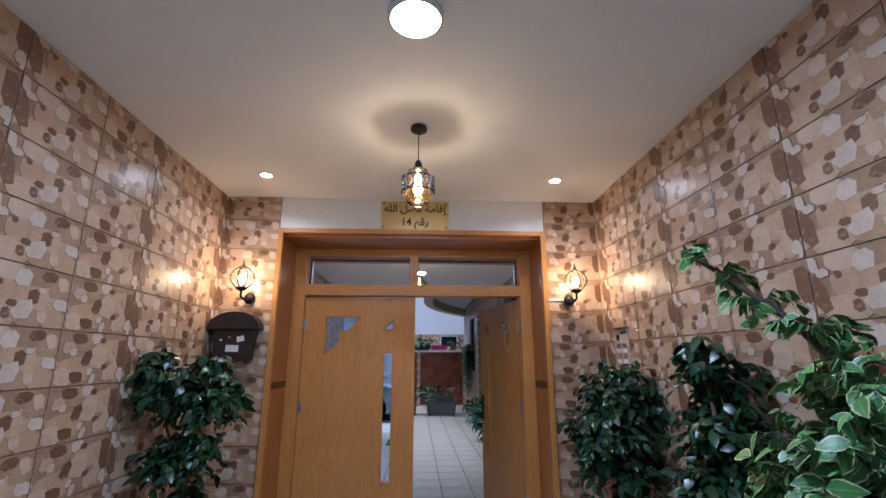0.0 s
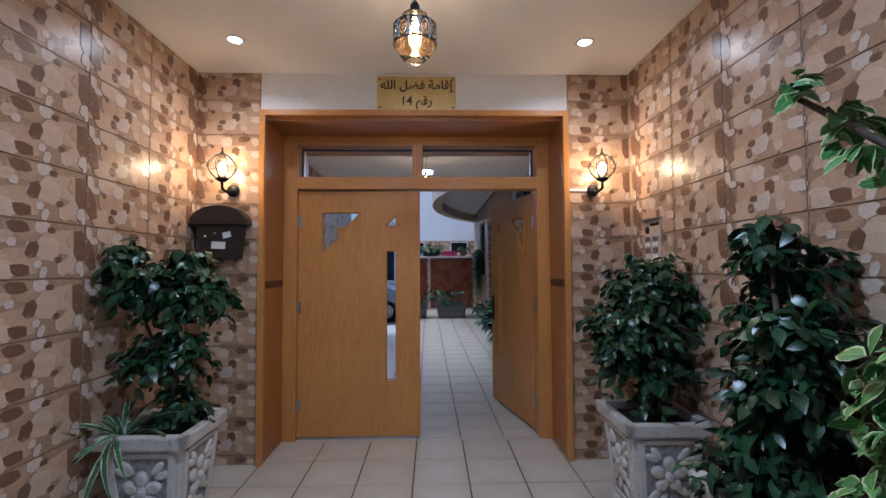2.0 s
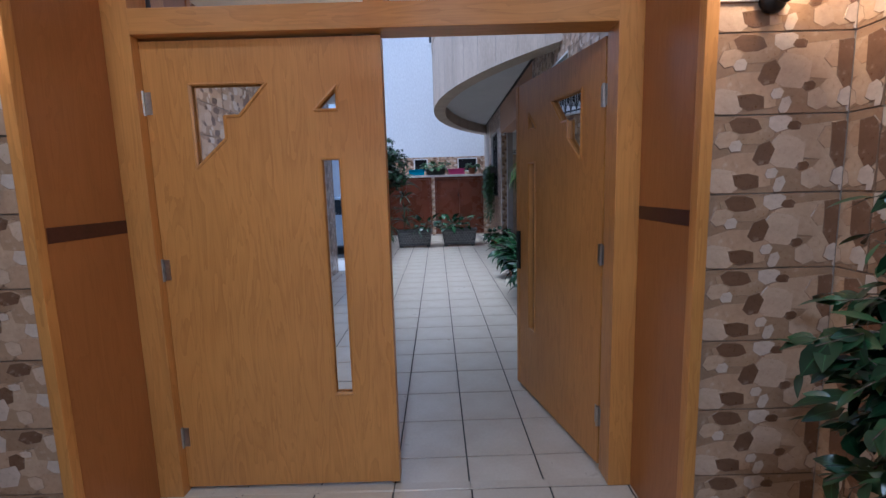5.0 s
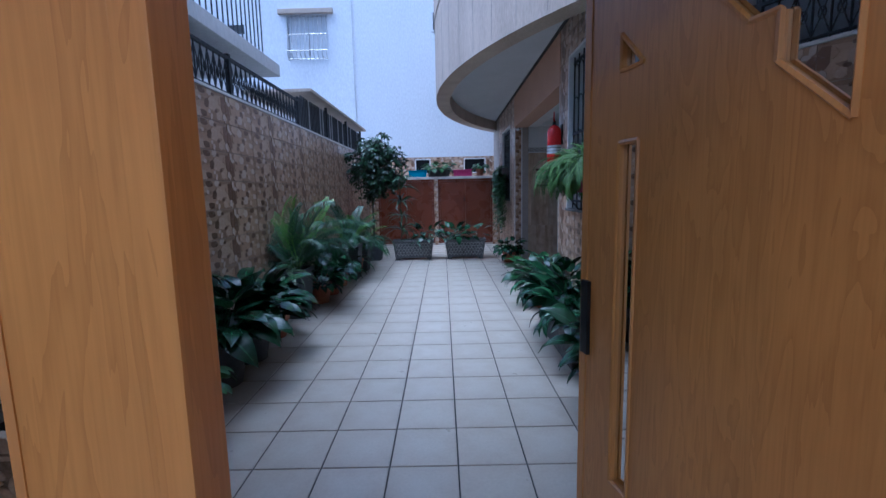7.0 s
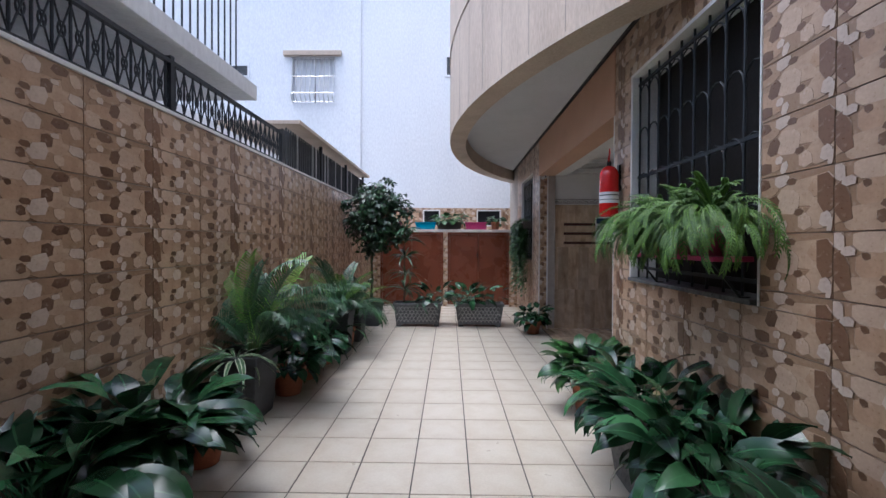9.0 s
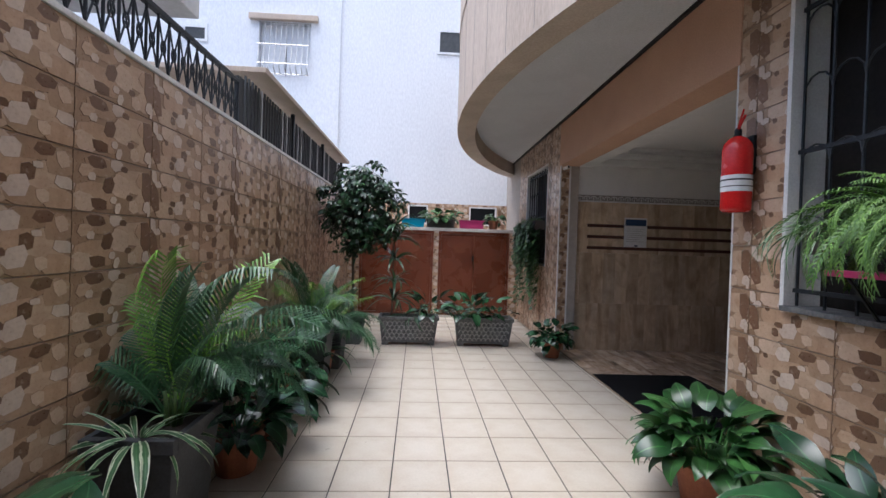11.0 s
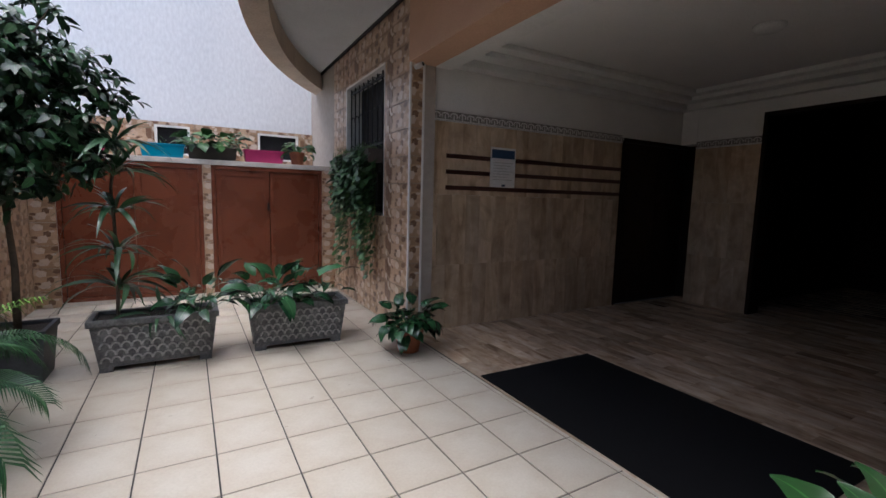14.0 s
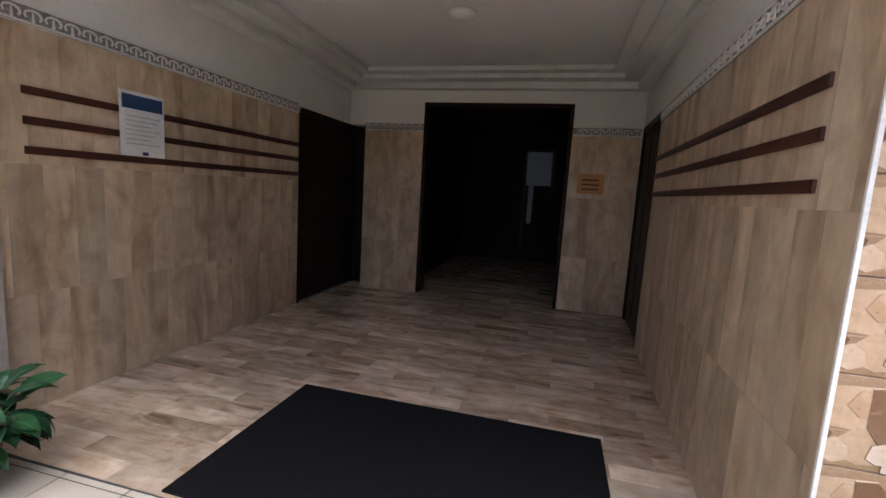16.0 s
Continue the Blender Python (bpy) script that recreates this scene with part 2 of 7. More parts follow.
M = {
    "tile": log_tile(),
    "grout": surface("tile_grout", (0.33, 0.29, 0.25), (0.45, 0.40, 0.35), 0.85, 9, 120),
    "floor": cream_tile(),
    "floor_grout": surface("dark_floor_grout", (0.04, 0.038, 0.036), (0.085, 0.08, 0.075), 0.9, 9, 120),
    "plaster": surface("white_plaster", (0.72, 0.71, 0.69), (0.82, 0.81, 0.79), 0.8, 2, 90, 0.12),
    "ceiling": surface("white_ceiling_paint", (0.74, 0.72, 0.70), (0.80, 0.78, 0.76), 0.85, 1.5, 120, 0.08),
    "facade": surface("weathered_white_facade", (0.72, 0.73, 0.75), (0.80, 0.81, 0.825), 0.9, 0.6, 25, 0.1, stretch=(1, 1, 0.45), stain=0.2),
    "oak": oak("oak_veneer", (0.31, 0.122, 0.023), (0.585, 0.275, 0.064)),
    "oak_flat": oak("oak_veneer_across", (0.31, 0.122, 0.023), (0.585, 0.275, 0.064), along=0),
    "lining": oak("stained_wood_lining", (0.25, 0.093, 0.022), (0.37, 0.147, 0.037), 0.35),
    "lining_flat": oak("stained_wood_lining_across", (0.25, 0.093, 0.022), (0.37, 0.147, 0.037), 0.35, along=0),
    "mirror": Nodes("mirror_glass", 0.015, 1.0, (0.78, 0.80, 0.82)).m,
    "black": surface("black_metal", (0.012, 0.012, 0.013), (0.025, 0.025, 0.027), 0.45, 12, 90, 0.2, 0.6),
    "iron": surface("wrought_iron", (0.018, 0.02, 0.024), (0.04, 0.045, 0.05), 0.55, 14, 90, 0.3, 0.5),
    "steel": surface("brushed_steel", (0.35, 0.34, 0.33), (0.55, 0.54, 0.52), 0.35, 14, 120, 0.2, 1.0),
    "brass": surface("brass_plate", (0.50, 0.36, 0.12), (0.68, 0.51, 0.20), 0.36, 6, 90, 0.1, 0.55),
    "ink": surface("dark_engraving", (0.02, 0.015, 0.01), (0.04, 0.03, 0.02), 0.6),
    "mailbox": surface("dark_brown_plastic", (0.018, 0.011, 0.008), (0.032, 0.02, 0.014), 0.45, 8, 100),
    "paper": surface("white_paper", (0.66, 0.66, 0.66), (0.8, 0.8, 0.8), 0.7, 10, 80, 0.05),
    "stone_white": surface("cast_stone", (0.46, 0.42, 0.37), (0.72, 0.68, 0.62), 0.8, 8, 70, 0.4, stain=0.3),
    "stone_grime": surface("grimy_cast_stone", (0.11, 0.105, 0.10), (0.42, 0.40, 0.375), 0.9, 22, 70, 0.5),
    "stone_relief": surface("worn_grey_relief", (0.15, 0.15, 0.145), (0.46, 0.45, 0.43), 0.9, 18, 70, 0.6),
    "stone_dark": surface("dark_cast_stone", (0.035, 0.036, 0.038), (0.20, 0.20, 0.195), 0.85, 14, 60, 0.5),
    "pot_dark": surface("dark_grey_pot", (0.03, 0.032, 0.036), (0.075, 0.08, 0.085), 0.7, 9, 60, 0.3),
    "terracotta": surface("terracotta", (0.24, 0.075, 0.035), (0.38, 0.135, 0.065), 0.8, 10, 70, 0.3),
    "soil": surface("potting_soil", (0.012, 0.009, 0.006), (0.04, 0.028, 0.02), 0.95, 30, 120, 0.9, dist=0.01),
    "bark": surface("bark", (0.05, 0.036, 0.025), (0.13, 0.10, 0.07), 0.9, 14, 60, 0.6),
    "travertine": streaked("travertine_cladding", [(0.33, 0.215, 0.122), (0.54, 0.395, 0.25), (0.66, 0.51, 0.345), (0.74, 0.595, 0.43)], 1, 0.24, 0.4, 4.5, 15.0, fine=0.1, run=0.22),
    "marble": streaked("marble_floor", [(0.23, 0.135, 0.075), (0.48, 0.33, 0.21), (0.66, 0.50, 0.36), (0.77, 0.63, 0.49)], 0, 0.42, 0.08, 6.0, 22.0, fine=0.14, run=0.3),
    "strip": surface("reddish_wood_strip", (0.04, 0.012, 0.008), (0.075, 0.024, 0.016), 0.4, 10, 80),
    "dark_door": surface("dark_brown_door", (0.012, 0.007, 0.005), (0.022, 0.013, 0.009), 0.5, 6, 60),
    "rust_door": surface("brown_painted_steel", (0.115, 0.033, 0.016), (0.19, 0.055, 0.025), 0.28, 2.5, 60, 0.15, stain=0.25),
    "rubber": surface("black_rubber_mat", (0.004, 0.004, 0.005), (0.007, 0.007, 0.008), 0.95, 20, 160, 0.6),
    "balcony": surface("beige_balcony_stone", (0.42, 0.335, 0.26), (0.58, 0.48, 0.385), 0.75, 2.2, 50, 0.2, stretch=(1, 1, 0.25), stain=0.35),
    "soffit": surface("grey_soffit_paint", (0.52, 0.53, 0.55), (0.60, 0.61, 0.63), 0.85, 2, 60),
    "beam": surface("salmon_beam_paint", (0.50, 0.30, 0.195), (0.58, 0.36, 0.24), 0.75, 2, 80, 0.12),
    "trim": surface("white_trim", (0.66, 0.65, 0.63), (0.78, 0.77, 0.75), 0.6, 6, 80),
    "red": surface("red_enamel", (0.50, 0.012, 0.012), (0.62, 0.02, 0.018), 0.25, 6, 80, 0.05),
    "blue": surface("blue_plastic", (0.0, 0.20, 0.32), (0.0, 0.27, 0.42), 0.45, 6, 80),
    "pink": surface("magenta_plastic", (0.40, 0.025, 0.12), (0.52, 0.04, 0.17), 0.45, 6, 80),
    "trough": surface("grey_brown_plastic", (0.05, 0.042, 0.036), (0.085, 0.07, 0.06), 0.6, 8, 80),
    "navy": surface("navy_print", (0.012, 0.04, 0.10), (0.02, 0.06, 0.14), 0.6),
    # near-black colour stands in for the shade of unlit interiors
    "dark": surface("interior_shade_black", (0.012, 0.012, 0.013), (0.02, 0.02, 0.022), 0.8),
    "asphalt": surface("asphalt", (0.035, 0.035, 0.036), (0.065, 0.065, 0.066), 0.9, 3, 90, 0.5),
    "paving": surface("pale_paving", (0.42, 0.40, 0.37), (0.55, 0.53, 0.50), 0.8, 2, 60, 0.3),
    "green_mat": surface("green_turf_mat", (0.03, 0.11, 0.02), (0.07, 0.19, 0.04), 0.95, 30, 160, 0.9),
    "car": surface("car_paint", (0.30, 0.36, 0.44), (0.36, 0.42, 0.50), 0.2, 2, 80, 0.02, 0.4),
    # opaque pane: the darkness of the room behind is put into its colour
    "dark_pane": surface("unlit_room_pane", (0.010, 0.009, 0.008), (0.022, 0.019, 0.017), 0.6, 3, 40, 0.05),
    "car_glass": Nodes("car_glass", 0.05, 0.0, (0.02, 0.025, 0.03)).m,
    "ficus": leaf_paint("ficus_leaf", (0.009, 0.028, 0.012), (0.028, 0.075, 0.026), rough=0.32),
    "ficus_pale": leaf_paint("variegated_ficus_leaf", (0.045, 0.14, 0.03), (0.10, 0.23, 0.05), (0.42, 0.47, 0.22), 0.78),
    "lily": leaf_paint("broad_leaf", (0.010, 0.036, 0.017), (0.031, 0.092, 0.034), rough=0.27),
    "lily_fresh": leaf_paint("fresh_broad_leaf", (0.016, 0.056, 0.016), (0.045, 0.125, 0.03), rough=0.3),
    "striped": leaf_paint("striped_leaf", (0.03, 0.09, 0.03), (0.06, 0.15, 0.05), (0.48, 0.52, 0.36), 0.7),
    "palm": leaf_paint("palm_leaf", (0.014, 0.05, 0.021), (0.048, 0.12, 0.045), rough=0.35),
    "palm_bright": leaf_paint("young_palm_leaf", (0.10, 0.24, 0.03), (0.19, 0.36, 0.05), rough=0.4),
    "fern": leaf_paint("fern_leaf", (0.035, 0.095, 0.014), (0.095, 0.185, 0.024), rough=0.55),
    "ivy": leaf_paint("ivy_leaf", (0.02, 0.065, 0.02), (0.065, 0.15, 0.04), rough=0.4),
    "stem": surface("green_stem", (0.05, 0.10, 0.03), (0.10, 0.17, 0.05), 0.6),
    "bulb": glow("warm_filament_bulb", (1.0, 0.62, 0.25), 28),
    "disc": glow("white_lamp_diffuser", (0.95, 0.98, 1.0), 12),
    "spot": glow("warm_white_downlight", (1.0, 0.93, 0.84), 16),
    "amber": clear_glass("amber_glass", (1.0, 0.80, 0.52)),
    "far_light": glow("far_opening_glow", (0.85, 0.9, 1.0), 0.0025, 0.005),
}
for key in ("rubber", "dark_door", "dark", "car_glass", "dark_pane"):
    M[key].node_tree.nodes["Principled BSDF"].inputs["Specular IOR Level"].default_value = 0.12

# ---- mesh helpers ----


def box(bm, x0, x1, y0, y1, z0, z1, m=None):
    vs = [bm.verts.new((x, y, z)) for z in (z0, z1) for x, y in ((x0, y0), (x1, y0), (x1, y1), (x0, y1))]
    for f in ((3, 2, 1, 0), (4, 5, 6, 7), (0, 1, 5, 4), (1, 2, 6, 5), (2, 3, 7, 6), (3, 0, 4, 7)):
        bm.faces.new([vs[i] for i in f])
    if m:
        bmesh.ops.transform(bm, matrix=m, verts=vs)
    return vs


def frustum(bm, cx, cy, ax, ay, bx, by, z0, z1):
    """A tapered block: half sizes ax, ay below and bx, by above."""
    vs = [bm.verts.new((cx + sx * hx, cy + sy * hy, z)) for z, hx, hy in ((z0, ax, ay), (z1, bx, by)) for sx, sy in ((-1, -1), (1, -1), (1, 1), (-1, 1))]
    for f in ((3, 2, 1, 0), (4, 5, 6, 7), (0, 1, 5, 4), (1, 2, 6, 5), (2, 3, 7, 6), (3, 0, 4, 7)):
        bm.faces.new([vs[i] for i in f])


def lathe(bm, profile, seg=24, at=(0, 0, 0)):
    """Turns a profile of (radius, height) round the z axis."""
    rings = []
    for r, z in profile:
        if r < 1e-5:
            rings.append([bm.verts.new((at[0], at[1], at[2] + z))])
        else:
            rings.append([bm.verts.new((at[0] + r * math.cos(2 * math.pi * i / seg), at[1] + r * math.sin(2 * math.pi * i / seg), at[2] + z)) for i in range(seg)])
    for a, b in zip(rings, rings[1:]):
        for i in range(seg):
            q = [a[i % len(a)], a[(i + 1) % len(a)], b[(i + 1) % len(b)], b[i % len(b)]]
            q = list(dict.fromkeys(q))
            if len(q) > 2:
                bm.faces.new(q)


def tube(bm, pts, r0, r1=None, seg=6):
    """A round bar along points, tapering from r0 to r1, closed at both ends."""
    pts = [Vector(p) for p in pts]
    r1 = r0 if r1 is None else r1
    rings = []
    for i, p in enumerate(pts):
        d = (pts[min(i + 1, len(pts) - 1)] - pts[max(i - 1, 0)]).normalized()
        a = d.orthogonal().normalized() if i == 0 else (a - d * a.dot(d)).normalized()
        b = d.cross(a)
        r = r0 + (r1 - r0) * i / max(1, len(pts) - 1)
        rings.append([bm.verts.new(p + r * (a * math.cos(2 * math.pi * k / seg) + b * math.sin(2 * math.pi * k / seg))) for k in range(seg)])
    for u, v in zip(rings, rings[1:]):
        for k in range(seg):
            bm.faces.new((u[k], u[(k + 1) % seg], v[(k + 1) % seg], v[k]))
    bm.faces.new(rings[0][::-1])
    bm.faces.new(rings[-1])


def prism(bm, pts, y0, y1):
    """A polygon in x and z, pushed from y0 to y1."""
    a = [bm.verts.new((x, y0, z)) for x, z in pts]
    b = [bm.verts.new((x, y1, z)) for x, z in pts]
    n = len(pts)
    bm.faces.new(a)
    bm.faces.new(b[::-1])
    for i in range(n):
        bm.faces.new((a[i], b[i], b[(i + 1) % n], a[(i + 1) % n]))


def holed(bm, outer, holes, y0, y1):
    """A board in x and z with holes cut through it."""
    edges = []
    for loop in (outer, *holes):
        vs = [bm.verts.new((x, y0, z)) for x, z in loop]
        edges += [bm.edges.new((vs[i], vs[(i + 1) % len(vs)])) for i in range(len(vs))]
    faces = [f for f in bmesh.ops.triangle_fill(bm, edges=edges, use_beauty=True, use_dissolve=False)["geom"] if isinstance(f, bmesh.types.BMFace)]
    out = bmesh.ops.extrude_face_region(bm, geom=faces)["geom"]
    bmesh.ops.translate(bm, vec=(0, y1 - y0, 0), verts=[v for v in out if isinstance(v, bmesh.types.BMVert)])
    bmesh.ops.recalc_face_normals(bm, faces=bm.faces[:])


def mesh_of(name, bm, material, smooth=False, bevel=0.0):
    if bevel:
        bmesh.ops.bevel(bm, geom=bm.edges[:], offset=bevel, segments=2, profile=0.7, affect="EDGES", clamp_overlap=True)
    bmesh.ops.recalc_face_normals(bm, faces=bm.faces[:])
    me = bpy.data.meshes.new(name)
    bm.to_mesh(me)
    bm.free()
    me.materials.append(material)
    if smooth:
        me.shade_smooth()
    return me


def part(name, bm, material, parent=None, label="", smooth=False, bevel=0.0, m=None):
    ob = new(name, mesh_of(name, bm, material, smooth, bevel))
    if parent:
        ob.parent = parent
    ob.matrix_basis = (Matrix() if parent else BASE) @ (Matrix() if m is None else m)
    return tagged(ob, label)


def boxes(*rows):
    bm = bmesh.new()
    for r in rows:
        box(bm, *r)
    return bm


def thing(name, m, label, category, group="", kind=""):
    ob = new(name)
    ob.empty_display_size = 0.1
    ob.matrix_basis = BASE @ m
    return tagged(ob, label, category, group, kind)


def structure(name, bm, material, label, category, bevel=0.0, smooth=False):
    return tagged(part(name, bm, material, bevel=bevel, smooth=smooth), label, category, "", "structure")

# ---- the large structure ----
HX0, HX1, HY0, HY1, HZ = -1.36, 2.12, -6.2, -0.49, 3.10
CX0, CX1, CTOP = -1.53, 2.21, 2.55
AY0, AY1, AX1 = 5.66, 9.59, 6.9
PX0, PX1, PZ = -0.86, 1.62, 2.79

structure("ground", boxes((-60, 60, -80, 80, -0.4, -0.06)), M["asphalt"], "grey asphalt street ground reaching the horizon", "ground")
pavement = structure("pavement", boxes((-14, 14, -7.6, -6.2, -0.06, -0.012)), M["paving"], "pale paved pavement before the entrance", "pavement", 0.01)
BASE = HALL
floor_hall = structure("floor", boxes((HX0 - 0.2, HX1 + 0.2, HY0, 0.02, -0.1, -0.006)), M["floor_grout"], "cream ceramic tiled hall floor with dark joints", "floor")
BASE = Matrix()
floor_court = structure("floor_courtyard", boxes((CX0 - 0.2, 2.28, 0.15, 14.0, -0.1, -0.0075)), M["floor_grout"], "cream ceramic tiled courtyard floor with dark joints", "floor")
floor_lobby = structure("floor_lobby", boxes((2.28, 11.2, AY0 - 0.5, AY1 + 0.5, -0.1, -0.004)), M["floor_grout"], "brown streaked polished marble lobby floor", "floor")

BASE = HALL
wall_hall_left = structure("wall_hall_left", boxes((HX0 - 0.2, HX0 - 0.008, HY0, -0.29, -0.05, HZ)), M["grout"], "hall wall clad in log-print ceramic tiles", "wall")
wall_hall_right = structure("wall_hall_right", boxes((HX1 + 0.008, HX1 + 0.2, HY0, -0.29, -0.05, HZ)), M["grout"], "hall wall clad in log-print ceramic tiles", "wall")
wall_hall_front = structure("wall_hall_front", boxes((HX0 - 0.008, PX0, HY1 + 0.008, -0.09, -0.05, HZ), (PX1, HX1 + 0.008, HY1 + 0.008, -0.09, -0.05, HZ)), M["grout"], "tiled wall strips beside the entrance doors", "wall")
structure("wall_hall_lintel", boxes((PX0, PX1, -0.485, 0.14, PZ, HZ)), M["plaster"], "smooth white plaster panel above the entrance doors", "wall")
structure("wall_gate_block", boxes((CX0 - 0.25, PX0, -0.09, 0.14, -0.05, 4.2), (PX1, CX1 + 0.25, -0.09, 0.14, -0.05, 4.2), (CX0 - 0.25, CX1 + 0.25, 0.14, 0.20, 2.80, 4.2)), M["plaster"], "white plastered courtyard side of the entrance wall", "wall")
structure("ceiling", boxes((HX0 - 0.2, HX1 + 0.2, HY0, 0.14, HZ, HZ + 0.18)), M["ceiling"], "smooth white painted hall ceiling", "ceiling")
# out of view; the overhang is added to shade the near courtyard
structure("wall_above_hall", boxes((-6, 8, HY0, 0.14, HZ + 0.18, 6.5), (CX0 - 0.2, 8, 0.2, 2.17, 3.69, 6.5)), M["facade"], "unseen upper storeys above the hall, overhanging to shade the courtyard", "wall")
structure("wall_street_side", boxes((-14, HX0 - 0.2, HY0, HY0 + 0.3, -0.06, 6.5), (HX1 + 0.2, 14, HY0, HY0 + 0.3, -0.06, 6.5)), M["facade"], "plain street walls beside the entrance", "wall")

# courtyard
BASE = Matrix()
wall_court_left = structure("wall_courtyard_left", boxes((CX0 - 0.2, CX0 - 0.008, 0.14, 13.9, -0.05, CTOP)), M["grout"], "boundary wall clad in log-print ceramic tiles", "wall")
structure("trim_coping", boxes((CX0 - 0.22, CX0 + 0.012, 0.14, 13.9, CTOP, CTOP + 0.03)), M["trim"], "thin white coping on the boundary wall", "trim", 0.006)
WY0, WY1, WZ0, WZ1 = 3.53, 5.24, 1.27, 3.12
FY0, FY1, FZ0, FZ1 = 10.25, 11.75, 1.27, 3.05
SOF = 3.57
wall_court_right = structure("wall_courtyard_right", boxes(
    (CX1 + 0.008, CX1 + 0.3, 0.14, WY0, -0.05, SOF), (CX1 + 0.008, CX1 + 0.3, WY1, AY0 - 0.008, -0.05, SOF),
    (CX1 + 0.008, CX1 + 0.3, WY0, WY1, -0.05, WZ0), (CX1 + 0.008, CX1 + 0.3, WY0, WY1, WZ1, SOF)), M["grout"], "house wall clad in log-print ceramic tiles", "wall")
wall_court_far = structure("wall_courtyard_far", boxes(
    (CX1 + 0.008, CX1 + 0.3, AY1 - 0.04, FY0, -0.05, SOF), (CX1 + 0.008, CX1 + 0.3, FY1, 14.0, -0.05, SOF),
    (CX1 + 0.008, CX1 + 0.3, FY0, FY1, -0.05, FZ0), (CX1 + 0.008, CX1 + 0.3, FY0, FY1, FZ1, SOF)), M["grout"], "house wall clad in log-print ceramic tiles", "wall")
structure("beam", boxes((CX1 - 0.01, CX1 + 0.29, AY0 - 0.02, AY1 - 0.02, 2.88, SOF)), M["beam"], "salmon painted concrete beam over the lobby opening", "beam", 0.006)
# unseen; its height is chosen to keep sky light off the boundary wall
structure("wall_house_upper", boxes((CX1 + 0.0, 9, 2.3, 14.0, SOF + 0.25, 12)), M["plaster"], "unseen upper storeys of the house, raised to cut sky light", "wall")
# room walls are near-black in colour, in place of real shade
structure("wall_rooms", boxes((CX1 + 0.9, CX1 + 1.0, 0.2, AY0 - 0.3, 0, SOF), (CX1 + 0.9, CX1 + 1.0, AY1 + 0.3, 14.0, 0, SOF), (CX1 + 0.3, CX1 + 0.9, 0.2, 0.3, 0, SOF), (CX1 + 0.3, CX1 + 0.9, 13.9, 14.0, 0, SOF), (CX1 + 0.3, CX1 + 0.9, 0.2, AY0 - 0.3, -0.05, 0), (CX1 + 0.3, CX1 + 0.9, AY1 + 0.3, 14, -0.05, 0)), M["dark"], "rooms behind the barred windows, coloured near-black for unlit shade", "wall")

# far white building
for k, row in enumerate(((-2.12, 6, 14.0, 14.3, -0.05, 10.5), (-12, -2.12, 13.95, 14.3, -0.05, 5.66), (-12, -4.14, 13.95, 14.3, 5.66, 7.0), (-2.87, -2.12, 13.95, 14.3, 5.66, 7.0), (-12, -2.12, 13.95, 14.3, 7.0, 10.5))):
    structure(f"wall_white_building_{k + 1}", boxes(row), M["facade"], "weathered white painted building wall with flaking patches", "wall")

# ledge and tiled strip at the far end
structure("wall_ledge", boxes((CX0 - 0.008, CX1 + 0.008, 12.47, 13.94, -0.05, 1.885)), M["grout"], "tiled base of the cupboard ledge", "wall")
structure("trim_ledge_top", boxes((CX0, CX1, 12.36, 13.9, 1.885, 1.955)), M["stone_white"], "pale stone ledge over the cupboards", "ledge", 0.008)
wall_strip = structure("wall_strip", boxes((CX0, -0.35, 13.908, 13.95, 1.95, 2.62), (-0.35, 0.75, 13.908, 13.95, 1.95, 2.1), (-0.35, 2.2, 13.908, 13.95, 2.57, 2.62), (0.75, 1.25, 13.908, 13.95, 1.95, 2.57), (1.25, 1.95, 13.908, 13.95, 1.95, 2.1), (1.95, CX1, 13.908, 13.95, 1.95, 2.57), (0.2, 0.75, 13.908, 13.95, 2.1, 2.57), (-0.35, -0.3, 13.908, 13.95, 2.1, 2.57)), M["grout"], "tiled strip above the cupboard ledge", "wall")
wall_cupboard = structure("wall_cupboard", boxes((CX0, -1.27, 12.37, 12.47, -0.02, 1.885), (0.335, 0.445, 12.37, 12.47, -0.02, 1.885), (2.0, CX1, 12.37, 12.47, -0.02, 1.885), (-1.27, 0.335, 12.37, 12.47, -0.02, 0.05), (0.445, 2.0, 12.37, 12.47, -0.02, 0.05)), M["stone_white"], "tiled posts round the cupboard doors", "wall")
for i, (wx0, wx1) in enumerate(((-0.3, 0.2), (1.25, 1.95)), 1):
    w = structure(f"window_{i}", boxes((wx0, wx1, 13.975, 13.985, 2.1, 2.57)), M["dark"], "small dark window in the tiled strip", "window")
    part("window_frame", boxes((wx0, wx0 + 0.035, 13.90, 13.975, 2.1, 2.57), (wx1 - 0.035, wx1, 13.90, 13.975, 2.1, 2.57), (wx0 + 0.035, wx1 - 0.035, 13.90, 13.975, 2.1, 2.13), (wx0 + 0.035, wx1 - 0.035, 13.90, 13.975, 2.54, 2.57)), M["trim"], w)

# curved balcony over the courtyard
BC, BR, BY = 8.7, 8.05, 5.1


def arc(r, n=56):
    cx = 0.53 + BR
    a1 = math.asin(BY / BR)
    return [(cx - r * math.cos(-a1 + 2 * a1 * i / n), BC + r * math.sin(-a1 + 2 * a1 * i / n)) for i in range(n + 1)]


def curved_band(r0, r1, z0, z1):
    bm = bmesh.new()
    ring = [[bm.verts.new((x, y, z)) for x, y in arc(r)] for r, z in ((r0, z0), (r0, z1), (r1, z1), (r1, z0))]
    for a, b in zip(ring, ring[1:] + ring[:1]):
        for i in range(len(a) - 1):
            bm.faces.new((a[i], a[i + 1], b[i + 1], b[i]))
    for i in (0, -1):
        bm.faces.new([r[i] for r in ring])
    return bm


